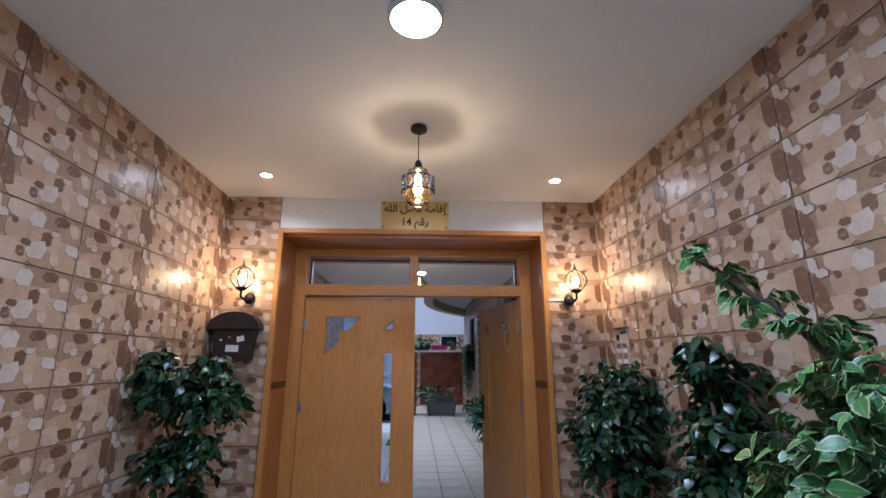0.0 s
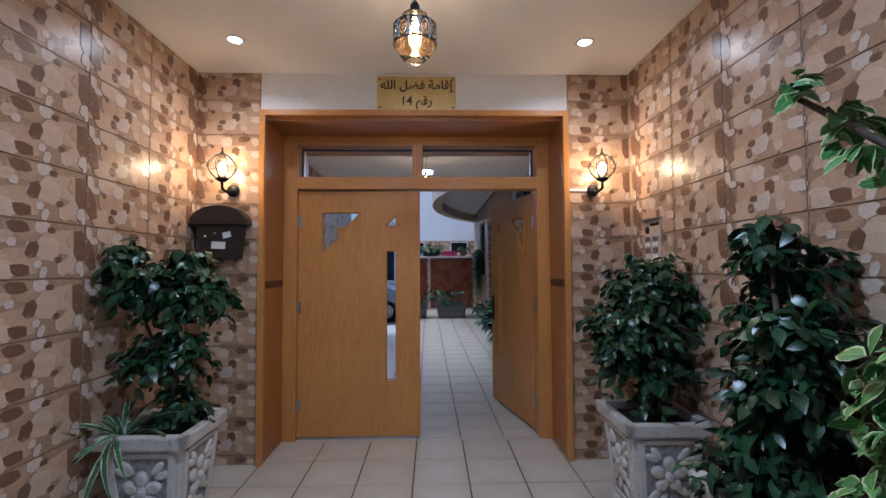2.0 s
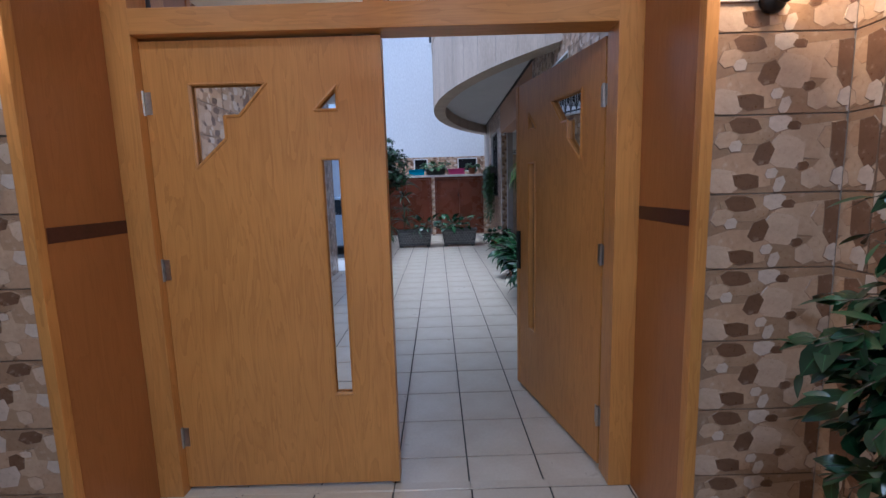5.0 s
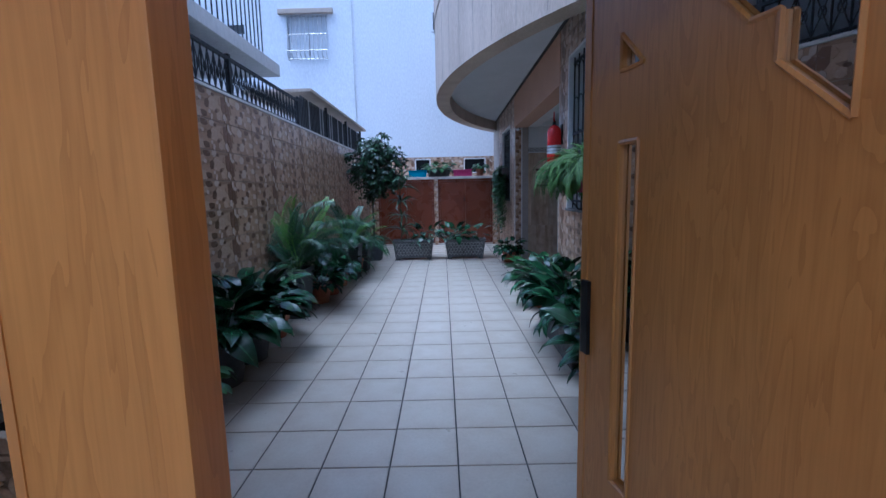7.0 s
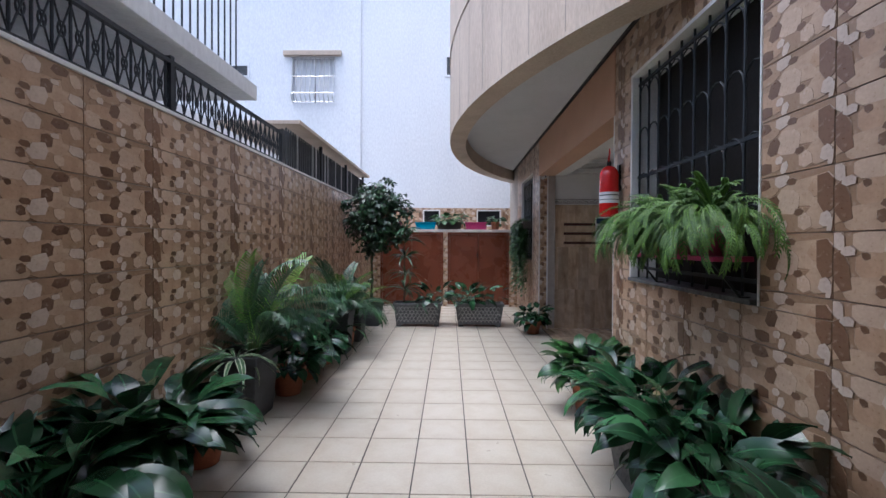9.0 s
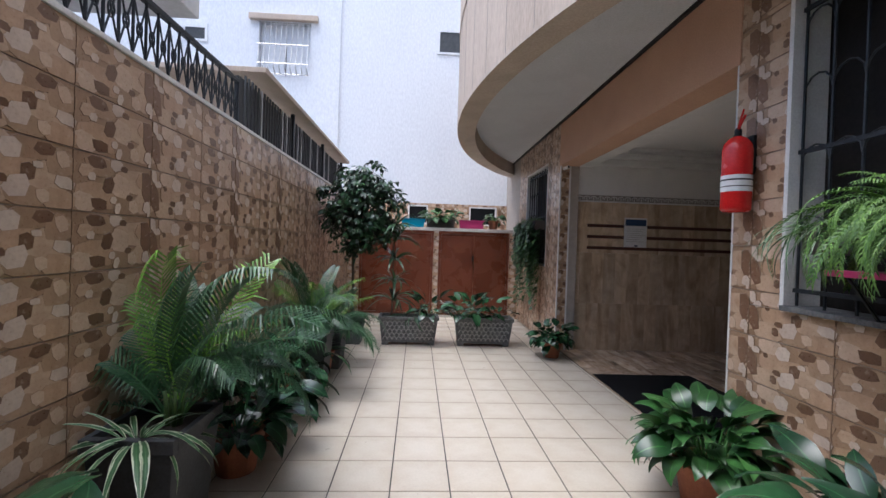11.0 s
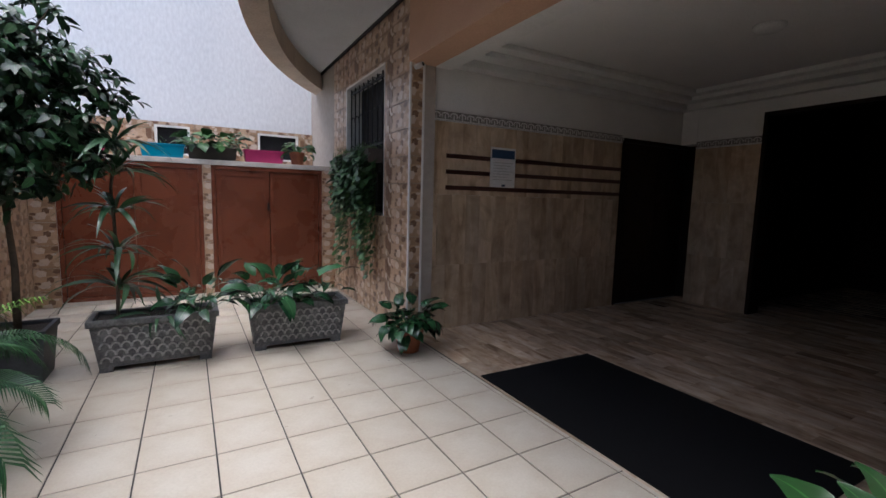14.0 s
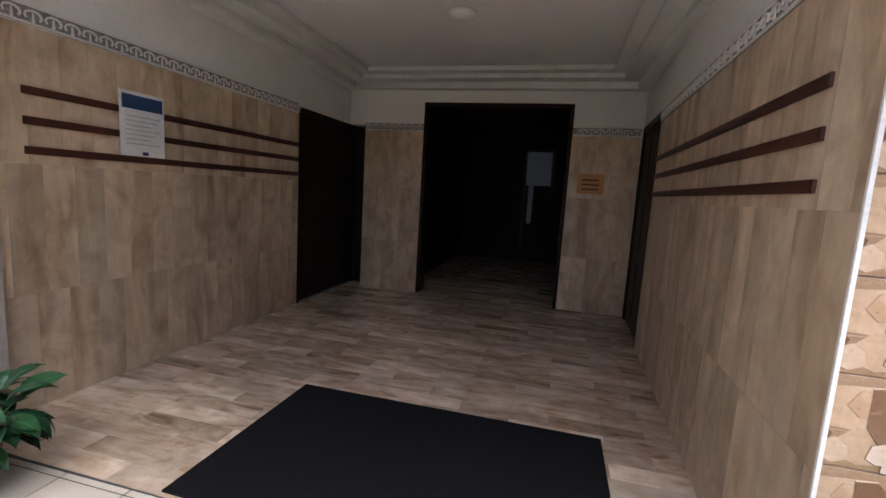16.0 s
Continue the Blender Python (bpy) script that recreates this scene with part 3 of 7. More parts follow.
balcony = thing("balcony", pose(0, 0, 0), "curved beige stone balcony with grey painted underside", "balcony", "", "structure")
part("parapet", curved_band(BR, BR - 0.27, 3.3, 4.62), M["balcony"], balcony, smooth=False)
part("upper_parapet", curved_band(BR + 0.012, BR - 0.25, 4.635, 6.0), M["balcony"], balcony)
soff = bmesh.new()
outer = arc(BR - 0.2)
low = [soff.verts.new((x, y, SOF)) for x, y in outer] + [soff.verts.new((CX1 + 0.3, outer[-1][1], SOF)), soff.verts.new((CX1 + 0.3, outer[0][1], SOF))]
top = [soff.verts.new((v.co.x, v.co.y, SOF + 0.24)) for v in low]
soff.faces.new(low)
soff.faces.new(top[::-1])
for i in range(len(low)):
    soff.faces.new((low[i], low[(i + 1) % len(low)], top[(i + 1) % len(top)], top[i]))
part("soffit", soff, M["soffit"], balcony, "grey painted underside")
bmj = bmesh.new()
for i, (x, y) in enumerate(arc(BR + 0.001, 22)):
    tube(bmj, [(x, y, 3.34), (x, y, 4.6)], 0.0035, seg=4)
part("slab_joint", bmj, M["grout"], balcony)
# thin black strip along the joint of soffit and house wall
structure("trim_soffit", boxes((CX1 - 0.035, CX1 - 0.012, 4.3, 13.2, SOF - 0.035, SOF)), M["black"], "thin dark line where the balcony underside meets the wall", "trim")

# lobby
LZ = 3.12
EX1 = 9.35  # the end wall stops short of the door wall
TURN = Matrix.Translation((CX1, AY0, 0)) @ Matrix.Rotation(-0.0246, 4, "Z") @ Matrix.Translation((-CX1, -AY0, 0))  # the other wall runs slightly askew
LD0, LD1, RD0, RD1 = 5.55, 7.17, 5.66, 6.84
lob_l = structure("wall_lobby_left", boxes((CX1 + 0.16, LD0, AY1 + 0.012, AY1 + 0.25, -0.05, LZ), (LD0, LD1, AY1 + 0.012, AY1 + 0.25, 2.42, LZ), (LD1, LD1 + 0.2, AY1 + 0.012, AY1 + 0.25, -0.05, LZ)), M["plaster"], "lobby wall, travertine below and white plaster above", "wall")
BASE = TURN
lob_r = structure("wall_lobby_right", boxes((CX1 + 0.3, RD0, AY0 - 0.25, AY0 - 0.012, -0.05, LZ), (RD0, RD1, AY0 - 0.25, AY0 - 0.012, 2.45, LZ), (RD1, AX1 + 0.25, AY0 - 0.25, AY0 - 0.012, -0.05, LZ)), M["plaster"], "lobby wall, travertine below and white plaster above", "wall")
BASE = Matrix()
DY0, DY1, DZ = 6.40, 8.45, 2.75
lob_e = structure("wall_lobby_end", boxes((AX1 + 0.012, AX1 + 0.25, AY0 - 0.2, DY0, -0.05, LZ), (AX1 + 0.012, AX1 + 0.25, DY1, EX1, -0.05, LZ), (AX1 + 0.012, AX1 + 0.25, DY0, DY1, DZ, LZ)), M["plaster"], "lobby end wall with a dark doorway", "wall")
# filler added behind the end wall to stop light leaking through the gap
structure("wall_lobby_return", boxes((AX1 + 0.255, AX1 + 0.35, EX1 - 0.2, AY1 + 0.02, -0.05, 2.42)), M["dark_door"], "dark filler panel added to close the gap beside the lobby door", "wall")
structure("wall_lobby_return_top", boxes((AX1 + 0.01, AX1 + 0.35, EX1 + 0.002, AY1 + 0.01, 2.42, LZ)), M["plaster"], "white plaster corner above the lobby door", "wall")
structure("ceiling_lobby", boxes((CX1 + 0.29, AX1 + 0.45, AY0 - 0.35, AY1 + 0.25, LZ, LZ + 0.2)), M["ceiling"], "white painted lobby ceiling", "ceiling")
bm = bmesh.new()
for k, (o, z) in enumerate(((0.47, 0.06), (0.33, 0.12), (0.15, 0.21))):
    z0 = LZ - z
    x0, x1, y0, y1 = CX1 + 0.51, AX1 + 0.01, AY0 - 0.13, AY1 + 0.01
    z1 = LZ - (0.002 if k == 0 else (0.06, 0.12)[k - 1])
    box(bm, x1 - o, x1, y0, y1, z0, z1)
    box(bm, x0, x1 - o, y0, y0 + o, z0, z1)
    box(bm, x0, x1 - o, y1 - o, y1, z0, z1)
structure("trim_cornice", bm, M["trim"], "stepped white plaster cornice round the lobby ceiling", "cornice", 0.018)
structure("trim_opening", boxes((CX1 + 0.29, CX1 + 0.51, AY0 - 0.02, AY1, 2.885, LZ)), M["trim"], "white plastered inner half of the lobby beam", "trim", 0.005)
# corridor beyond the doorway; its walls borrow the near-black door colour as shade
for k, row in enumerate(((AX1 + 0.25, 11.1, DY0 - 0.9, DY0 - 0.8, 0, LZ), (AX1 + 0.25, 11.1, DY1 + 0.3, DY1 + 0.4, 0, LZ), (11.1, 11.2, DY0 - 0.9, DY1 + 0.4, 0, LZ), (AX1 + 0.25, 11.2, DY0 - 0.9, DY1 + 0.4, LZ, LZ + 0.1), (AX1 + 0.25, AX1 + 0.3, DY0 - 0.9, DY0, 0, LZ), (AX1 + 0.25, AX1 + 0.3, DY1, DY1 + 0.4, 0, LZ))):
    structure(f"wall_corridor_{k + 1}", boxes(row), M["dark_door"], "corridor wall coloured near-black for the shade beyond the lobby doorway", "wall")
# the pale light of the opening is imitated by a faint emission
w3 = structure("window_3", boxes((10.2, 10.25, 6.70, 7.20, 1.75, 2.42), (10.2, 10.25, 7.04, 7.13, 0.95, 1.75)), M["far_light"], "tall pale opening far down the corridor, its light a painted glow", "window")
part("window_frame", boxes((10.19, 10.26, 7.2, 7.26, 0.4, 2.48), (10.19, 10.26, 6.64, 6.70, 1.7, 2.48), (10.185, 10.262, 6.70, 7.2, 2.42, 2.48)), M["black"], w3)

# carved frieze round the lobby
bm = bmesh.new()
F0, F1 = 2.35, 2.46


def frieze_run(p0, p1, out):
    p0, p1, out = Vector(p0), Vector(p1), Vector(out)
    d = (p1 - p0).normalized()
    n = int((p1 - p0).length / 0.11)
    for i in range(n + 1):
        c = p0 + d * (0.055 + i * 0.11)
        if (c - p0).length > (p1 - p0).length - 0.03:
            break
        pts = [c + d * (0.045 * math.cos(a)) + Vector((0, 0, 0.03 * math.sin(a) - 0.005)) + out * 0.006 for a in [math.pi * j / 5 for j in range(-1, 7)]]
        tube(bm, pts, 0.007, seg=4)
        tube(bm, [c + out * 0.006 + Vector((0, 0, -0.04)), c + out * 0.006 + Vector((0, 0, 0.012))], 0.009, 0.004, seg=4)
    for z in (F0 + 0.006, F1 - 0.006):
        tube(bm, [p0 + Vector((0, 0, z - 2.405)) + out * 0.005, p1 + Vector((0, 0, z - 2.405)) + out * 0.005], 0.008, seg=4)


for p0, p1, out in (((CX1 + 0.17, AY1, 2.405), (LD0, AY1, 2.405), (0, -1, 0)), ((AX1, AY0 - 0.1, 2.405), (AX1, DY0, 2.405), (-1, 0, 0)), ((AX1, DY1, 2.405), (AX1, EX1, 2.405), (-1, 0, 0))):
    frieze_run(p0, p1, out)
structure("trim_frieze", bm, M["trim"], "carved white frieze above the travertine", "frieze")
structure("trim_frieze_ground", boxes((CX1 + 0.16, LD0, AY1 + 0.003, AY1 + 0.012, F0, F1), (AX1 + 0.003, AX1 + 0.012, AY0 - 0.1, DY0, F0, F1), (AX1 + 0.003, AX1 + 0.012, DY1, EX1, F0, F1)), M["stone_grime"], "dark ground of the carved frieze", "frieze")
BASE = TURN
bm = bmesh.new()
frieze_run((CX1 + 0.05, AY0, 2.405), (RD0, AY0, 2.405), (0, 1, 0))
structure("trim_frieze_right", bm, M["trim"], "carved white frieze above the travertine", "frieze")
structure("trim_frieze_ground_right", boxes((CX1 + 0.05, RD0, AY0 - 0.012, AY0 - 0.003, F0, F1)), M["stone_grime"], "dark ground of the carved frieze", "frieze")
BASE = Matrix()
structure("trim_corner_bead", boxes((CX1 + 0.14, CX1 + 0.165, AY1 - 0.055, AY1 - 0.02, 0, 2.88), (CX1 - 0.003, CX1 + 0.010, AY0 - 0.004, AY0 + 0.010, 0, 2.88), (CX1 - 0.006, CX1 + 0.012, AY1 - 0.055, AY1 - 0.03, 0, SOF)), M["trim"], "white corner beads at the lobby opening", "trim", 0.003)

# lobby doors
for i, (dx0, dx1, y, s, h) in enumerate(((LD0, LD1, AY1, 1, 2.42), (RD0, RD1, AY0, -1, 2.45)), 3):
    BASE = TURN if s < 0 else Matrix()
    ya, yb = sorted((y + s * 0.03, y + s * 0.08))
    d = structure(f"door_{i}", boxes((dx0 + 0.06, dx1 - 0.06, ya, yb, 0.01, h - 0.06)), M["dark_door"], "closed dark brown wooden lobby door", "door")
    yc, yd = sorted((y - s * 0.004, y + s * 0.10))
    part("door_frame", boxes((dx0, dx0 + 0.06, yc, yd, 0, h), (dx1 - 0.06, dx1, yc, yd, 0, h), (dx0 + 0.06, dx1 - 0.06, yc, yd, h - 0.06, h)), M["dark_door"], d, bevel=0.004)
    bm = bmesh.new()
    ye = y + s * 0.02
    for a in range(2):
        for b in range(3):
            u0, u1 = dx0 + 0.16 + a * (dx1 - dx0 - 0.22) / 2, dx0 + 0.10 + (a + 1) * (dx1 - dx0 - 0.22) / 2
            box(bm, u0, u1, min(ye, y + s * 0.03), max(ye, y + s * 0.03), 0.15 + b * 0.74, 0.80 + b * 0.74)
    part("door_panel", bm, M["dark_door"], d, bevel=0.006)
BASE = Matrix()
part("doorway_frame", boxes((AX1 - 0.006, AX1 + 0.26, DY0 - 0.0, DY0 + 0.05, 0, DZ), (AX1 - 0.006, AX1 + 0.26, DY1 - 0.05, DY1, 0, DZ), (AX1 - 0.006, AX1 + 0.26, DY0 + 0.05, DY1 - 0.05, DZ - 0.05, DZ)), M["dark_door"], lob_e, bevel=0.004)

# wood strips on the travertine
for k, z in enumerate((1.97, 1.795, 1.62)):
    for x0, x1, y0, y1 in ((2.68, LD0 - 0.01, AY1 - 0.014, AY1), (2.50, RD0 - 0.01, AY0, AY0 + 0.014)):
        BASE = TURN if y0 == AY0 else Matrix()
        s = part("wall_strip_wood", boxes((x0, x1, y0, y1, z - 0.024, z + 0.024)), M["strip"], bevel=0.003)
        tagged(s, "reddish brown wooden strip fixed along the travertine", "strip", "strips on the lobby walls")

# ---- entrance portal and doors ----
BASE = HALL
portal = thing("door_portal", pose(0, 0, 0), "oak door portal with deep stained lining and transom", "doorway", "", "structure")
part("architrave", boxes((PX0, PX0 + 0.045, -0.525, -0.48, 0, PZ), (PX1 - 0.045, PX1, -0.525, -0.48, 0, PZ), (PX0 + 0.045, PX1 - 0.045, -0.525, -0.48, PZ - 0.045, PZ)), M["oak"], portal, bevel=0.004)
part("lining", boxes((PX0 + 0.012, PX0 + 0.04, -0.48, 0.06, 0, PZ - 0.045), (PX1 - 0.04, PX1 - 0.012, -0.48, 0.06, 0, PZ - 0.045)), M["lining"], portal, "orange-brown stained side lining")
part("lining_top", boxes((PX0 + 0.04, PX1 - 0.04, -0.48, 0.06, PZ - 0.075, PZ - 0.045)), M["lining_flat"], portal, "orange-brown stained top lining")
part("lining_joint", boxes((PX0 + 0.04, PX0 + 0.042, -0.47, -0.05, 1.36, 1.42), (PX1 - 0.042, PX1 - 0.04, -0.47, -0.05, 1.36, 1.42)), M["strip"], portal, "dark stained band where the lining boards join")
LX0, LX1 = -0.77, 1.535
part("jamb", boxes((LX0 - 0.05, LX0 + 0.07, -0.05, 0.09, 0, 2.715), (LX1 - 0.07, LX1 + 0.045, -0.05, 0.09, 0, 2.715)), M["oak"], portal, bevel=0.005)
part("transom_rail", boxes((LX0 + 0.07, LX1 - 0.07, -0.055, 0.09, 2.235, 2.345), (LX0 + 0.07, LX1 - 0.07, -0.05, 0.09, 2.635, 2.715)), M["oak_flat"], portal, bevel=0.005)
part("mullion", boxes((0.335, 0.425, -0.05, 0.09, 2.345, 2.635)), M["oak"], portal, bevel=0.004)
# the reveals are wood; dark grey puts their shade into the colour
part("transom_reveal", boxes((LX0 + 0.07, 0.335, 0.09, 0.2, 2.615, 2.635), (0.425, LX1 - 0.07, 0.09, 0.2, 2.615, 2.635), (LX0 + 0.07, LX0 + 0.09, 0.09, 0.2, 2.345, 2.615), (LX1 - 0.09, LX1 - 0.07, 0.09, 0.2, 2.345, 2.615)), M["pot_dark"], portal, "wood reveal coloured dark grey for its shade")
for x0, x1 in ((LX0 + 0.07, 0.335), (0.425, LX1 - 0.07)):
    part("transom_pane", boxes((x0, x1, 0.092, 0.098, 2.345, 2.635)), M["mirror"], portal, "reflective transom glass")


def door_leaf(name, m, s, label):
    """A leaf 1.09 m wide that hangs from x = 0; s is 1 or -1 for the side to which it reaches."""
    d = tagged(new(name), label, "door", "entrance door leaves", "structure")
    d.matrix_basis = BASE @ m
    W, Z0, Z1, T = 1.09, 0.022, 2.222, 0.046
    big = [(0.21, 2.03), (0.565, 2.03), (0.43, 1.885), (0.36, 1.885), (0.36, 1.785), (0.21, 1.65)]
    tri = [(0.775, 1.90), (0.885, 1.90), (0.885, 2.01)]
    slit = [(0.79, 0.51), (0.885, 0.51), (0.885, 1.68), (0.79, 1.68)]
    f = lambda pts: [(s * x, z) for x, z in pts]
    bm = bmesh.new()
    holed(bm, f([(0.0, Z0), (W, Z0), (W, Z1), (0.0, Z1)]), [f(big), f(tri), f(slit)], 0, T)
    part("panel", bm, M["oak"], d)
    part("edge_strip", boxes((*sorted((s * (W - 0.035), s * (W + 0.008))), -0.004, T + 0.03, Z0, Z1)), M["oak"], d, "lighter oak edge strip", bevel=0.002)
    for nm, pts in (("notched_pane", big), ("triangle_pane", tri), ("slit_pane", slit)):
        bm = bmesh.new()
        prism(bm, f(pts), T * 0.42, T * 0.58)
        part(nm, bm, M["mirror"], d, "reflective glass pane")
        bm = bmesh.new()
        cyc = f(pts)
        for p, q in zip(cyc, cyc[1:] + cyc[:1]):
            for y in (0.001, T - 0.001):
                tube(bm, [(p[0], y, p[1]), (q[0], y, q[1])], 0.008, seg=5)
        part("beading", bm, M["oak"], d, "oak beading round the pane")
    for z in (0.3, 1.17, 1.95):
        bm = bmesh.new()
        lathe(bm, [(0, -0.055), (0.009, -0.055), (0.009, 0.055), (0, 0.055)], 10, (-s * 0.004, -0.008, z))
        box(bm, *sorted((-s * 0.03, s * 0.03)), -0.003, 0.0, z - 0.05, z + 0.05)
        part("hinge", bm, M["steel"], d, "worn steel hinge")
    bm = bmesh.new()
    box(bm, *sorted((s * (W - 0.07), s * (W - 0.03))), -0.012, 0.0, 0.93, 1.17)
    tube(bm, [(s * (W - 0.05), -0.01, 1.08), (s * (W - 0.05), -0.05, 1.08), (s * (W - 0.16), -0.055, 1.08)], 0.009, seg=6)
    if s < 0:
        part("lock_handle", bm.copy(), M["black"], d, "black lever handle", m=pose(0, T, 0) @ Matrix.Scale(-1, 4, (0, 1, 0)))
        bm.free()
        part("lock_plate", boxes((-W + 0.01, -W + 0.06, -0.014, 0.0, 0.92, 1.2)), M["black"], d, "black lock plate", bevel=0.004)
        part("lock_face", boxes((-W - 0.0105, -W - 0.008, 0.006, T - 0.006, 0.93, 1.2)), M["steel"], d, "worn steel lock face")
    else:
        bm.free()
    return d


door_leaf("door_1", pose(-0.698, 0.0, 0), 1, "closed oak door leaf with notched, triangular and slit panes")
door_leaf("door_2", pose(1.462, 0.10, 0, 0, 0, -77), -1, "open oak door leaf swung into the courtyard")

# ---- hall things ----
m = pose(0.39, -0.487, 2.935)
plaque = part("plaque", boxes((-0.32, 0.32, -0.012, 0.0, -0.14, 0.14)), M["brass"], bevel=0.003, m=m)
tagged(plaque, "brass house plaque engraved with dark Arabic lettering", "plaque")
for txt, x, z, size in (("\ufeea\ufee0\ufedf\ufe8d \ufede\ufec0\ufed3 \ufe94\ufee3\ufe8e\ufed7\ufe87", 0.0, 0.035, 0.098), ("14 \ufee2\ufed7\ufead", 0.0, -0.095, 0.098)):
    cu = bpy.data.curves.new("lettering", "FONT")
    cu.body, cu.size, cu.align_x, cu.extrude = txt, size, "CENTER", 0.001
    cu.offset = 0.0022
    cu.materials.append(M["ink"])
    t = new("lettering", cu)
    t.parent = plaque
    t.matrix_basis = pose(x, -0.0135, z, 90, 0, 0)
for sx in (-1, 1):
    for sz in (-1, 1):
        bm = bmesh.new()
        lathe(bm, [(0, 0.0), (0.009, 0.0), (0.006, 0.006), (0, 0.007)], 8)
        part("screw", bm, M["ink"], plaque, m=pose(sx * 0.295, -0.012, sz * 0.115, 90))

# pendant lamp
pend = thing("pendant_lamp", pose(0.43, -1.85, 3.10), "black pendant lamp with amber glass and metal filigree band", "lamp")
bm = bmesh.new()
lathe(bm, [(0, 0), (0.052, 0), (0.055, -0.012), (0.055, -0.026), (0.048, -0.032), (0, -0.032)], 28)
part("ceiling_rose", bm, M["black"], pend, smooth=True)
bm = bmesh.new()
tube(bm, [(0, 0, -0.03), (0, 0, -0.245)], 0.0035, seg=6)
part("cord", bm, M["black"], pend)
bm = bmesh.new()
lathe(bm, [(0, -0.235), (0.012, -0.24), (0.024, -0.26), (0.026, -0.285), (0.03, -0.29), (0.03, -0.297), (0, -0.299)], 20)
part("lamp_holder", bm, M["black"], pend, smooth=True)
bm = bmesh.new()
lathe(bm, [(0.028, -0.297), (0.062, -0.315), (0.066, -0.335), (0.070, -0.345), (0.098, -0.365), (0.103, -0.40), (0.103, -0.455), (0.096, -0.485), (0.075, -0.52), (0.045, -0.548), (0.043, -0.546), (0.073, -0.517), (0.093, -0.484), (0.100, -0.454), (0.100, -0.40), (0.095, -0.368), (0.067, -0.348), (0.063, -0.335), (0.059, -0.318), (0.028, -0.30)], 28)
shade = part("shade", bm, M["amber"], pend, "amber glass shade", smooth=True)
shade.visible_shadow = False
bm = bmesh.new()
for z in (-0.368, -0.463):
    tube(bm, [(0.105 * math.cos(a), 0.105 * math.sin(a), z) for a in [2 * math.pi * i / 36 for i in range(37)]], 0.0045, seg=5)
for i in range(12):
    a0 = 2 * math.pi * i / 12
    on = lambda a, z: (0.1055 * math.cos(a), 0.1055 * math.sin(a), z)
    tube(bm, [on(a0 + 0.26 * math.sin(u), -0.415 + 0.043 * math.cos(u)) for u in [2 * math.pi * j / 12 for j in range(13)]], 0.0045, seg=4)
    tube(bm, [on(a0 + 0.13 * math.sin(u), -0.415 + 0.022 * math.cos(u)) for u in [2 * math.pi * j / 8 for j in range(9)]], 0.004, seg=4)
    tube(bm, [on(a0 + 0.26, -0.368), on(a0 + 0.26, -0.463)], 0.007, seg=4)
for i in range(14):
    a = 2 * math.pi * i / 14
    tube(bm, [(r * math.cos(a), r * math.sin(a), z) for r, z in ((0.063, -0.314), (0.068, -0.345), (0.1, -0.366))], 0.0025, seg=4)
part("filigree_band", bm, M["black"], pend, "black openwork metal band")
bm = bmesh.new()
lathe(bm, [(0.03, -0.299), (0.064, -0.3125), (0.064, -0.315), (0.03, -0.302)], 24)
part("cap", bm, M["black"], pend, smooth=True)
bm = bmesh.new()
lathe(bm, [(0, -0.30), (0.012, -0.31), (0.014, -0.34), (0.026, -0.38), (0.033, -0.42), (0.028, -0.455), (0.012, -0.475), (0, -0.478)], 16)
b = part("bulb", bm, M["bulb"], pend, "glowing filament bulb", smooth=True)
b.visible_shadow = False

# downlights, disc lamp, sensor
for x in (-0.84, 1.59):
    d = thing("downlight", pose(x, -1.01, HZ), "small round recessed white downlight switched on", "downlight", "hall downlights")
    bm = bmesh.new()
    lathe(bm, [(0.045, -0.004), (0.062, -0.006), (0.065, 0.0), (0.045, 0.0)], 24)
    part("rim", bm, M["trim"], d, smooth=True)
    bm = bmesh.new()
    lathe(bm, [(0, -0.005), (0.046, -0.004)], 24)
    part("lens", bm, M["spot"], d)
d = thing("ceiling_lamp", pose(0.42, -2.83, HZ), "round flat white ceiling lamp shining brightly", "lamp")
bm = bmesh.new()
lathe(bm, [(0.0, 0.0), (0.125, 0.0), (0.125, -0.025), (0.112, -0.03)], 36)
part("housing", bm, M["trim"], d, smooth=True)
bm = bmesh.new()
lathe(bm, [(0, -0.036), (0.08, -0.034), (0.112, -0.028)], 36)
part("diffuser", bm, M["disc"], d, "glowing white diffuser", smooth=True)
d = thing("security_camera", pose(0.37, -3.1, HZ), "small white dome security camera under the ceiling", "camera")
bm = bmesh.new()
lathe(bm, [(0, 0), (0.045, 0), (0.045, -0.02), (0.02, -0.03), (0.02, -0.045), (0, -0.045)], 20)
part("base", bm, M["trim"], d, smooth=True)
bm = bmesh.new()
lathe(bm, [(0, -0.045), (0.03, -0.05), (0.042, -0.075), (0.03, -0.1), (0, -0.108)], 20)
part("dome", bm, M["trim"], d, smooth=True)
part("bracket", boxes((0.05, 0.075, -0.01, 0.02, -0.06, 0)), M["trim"], d)

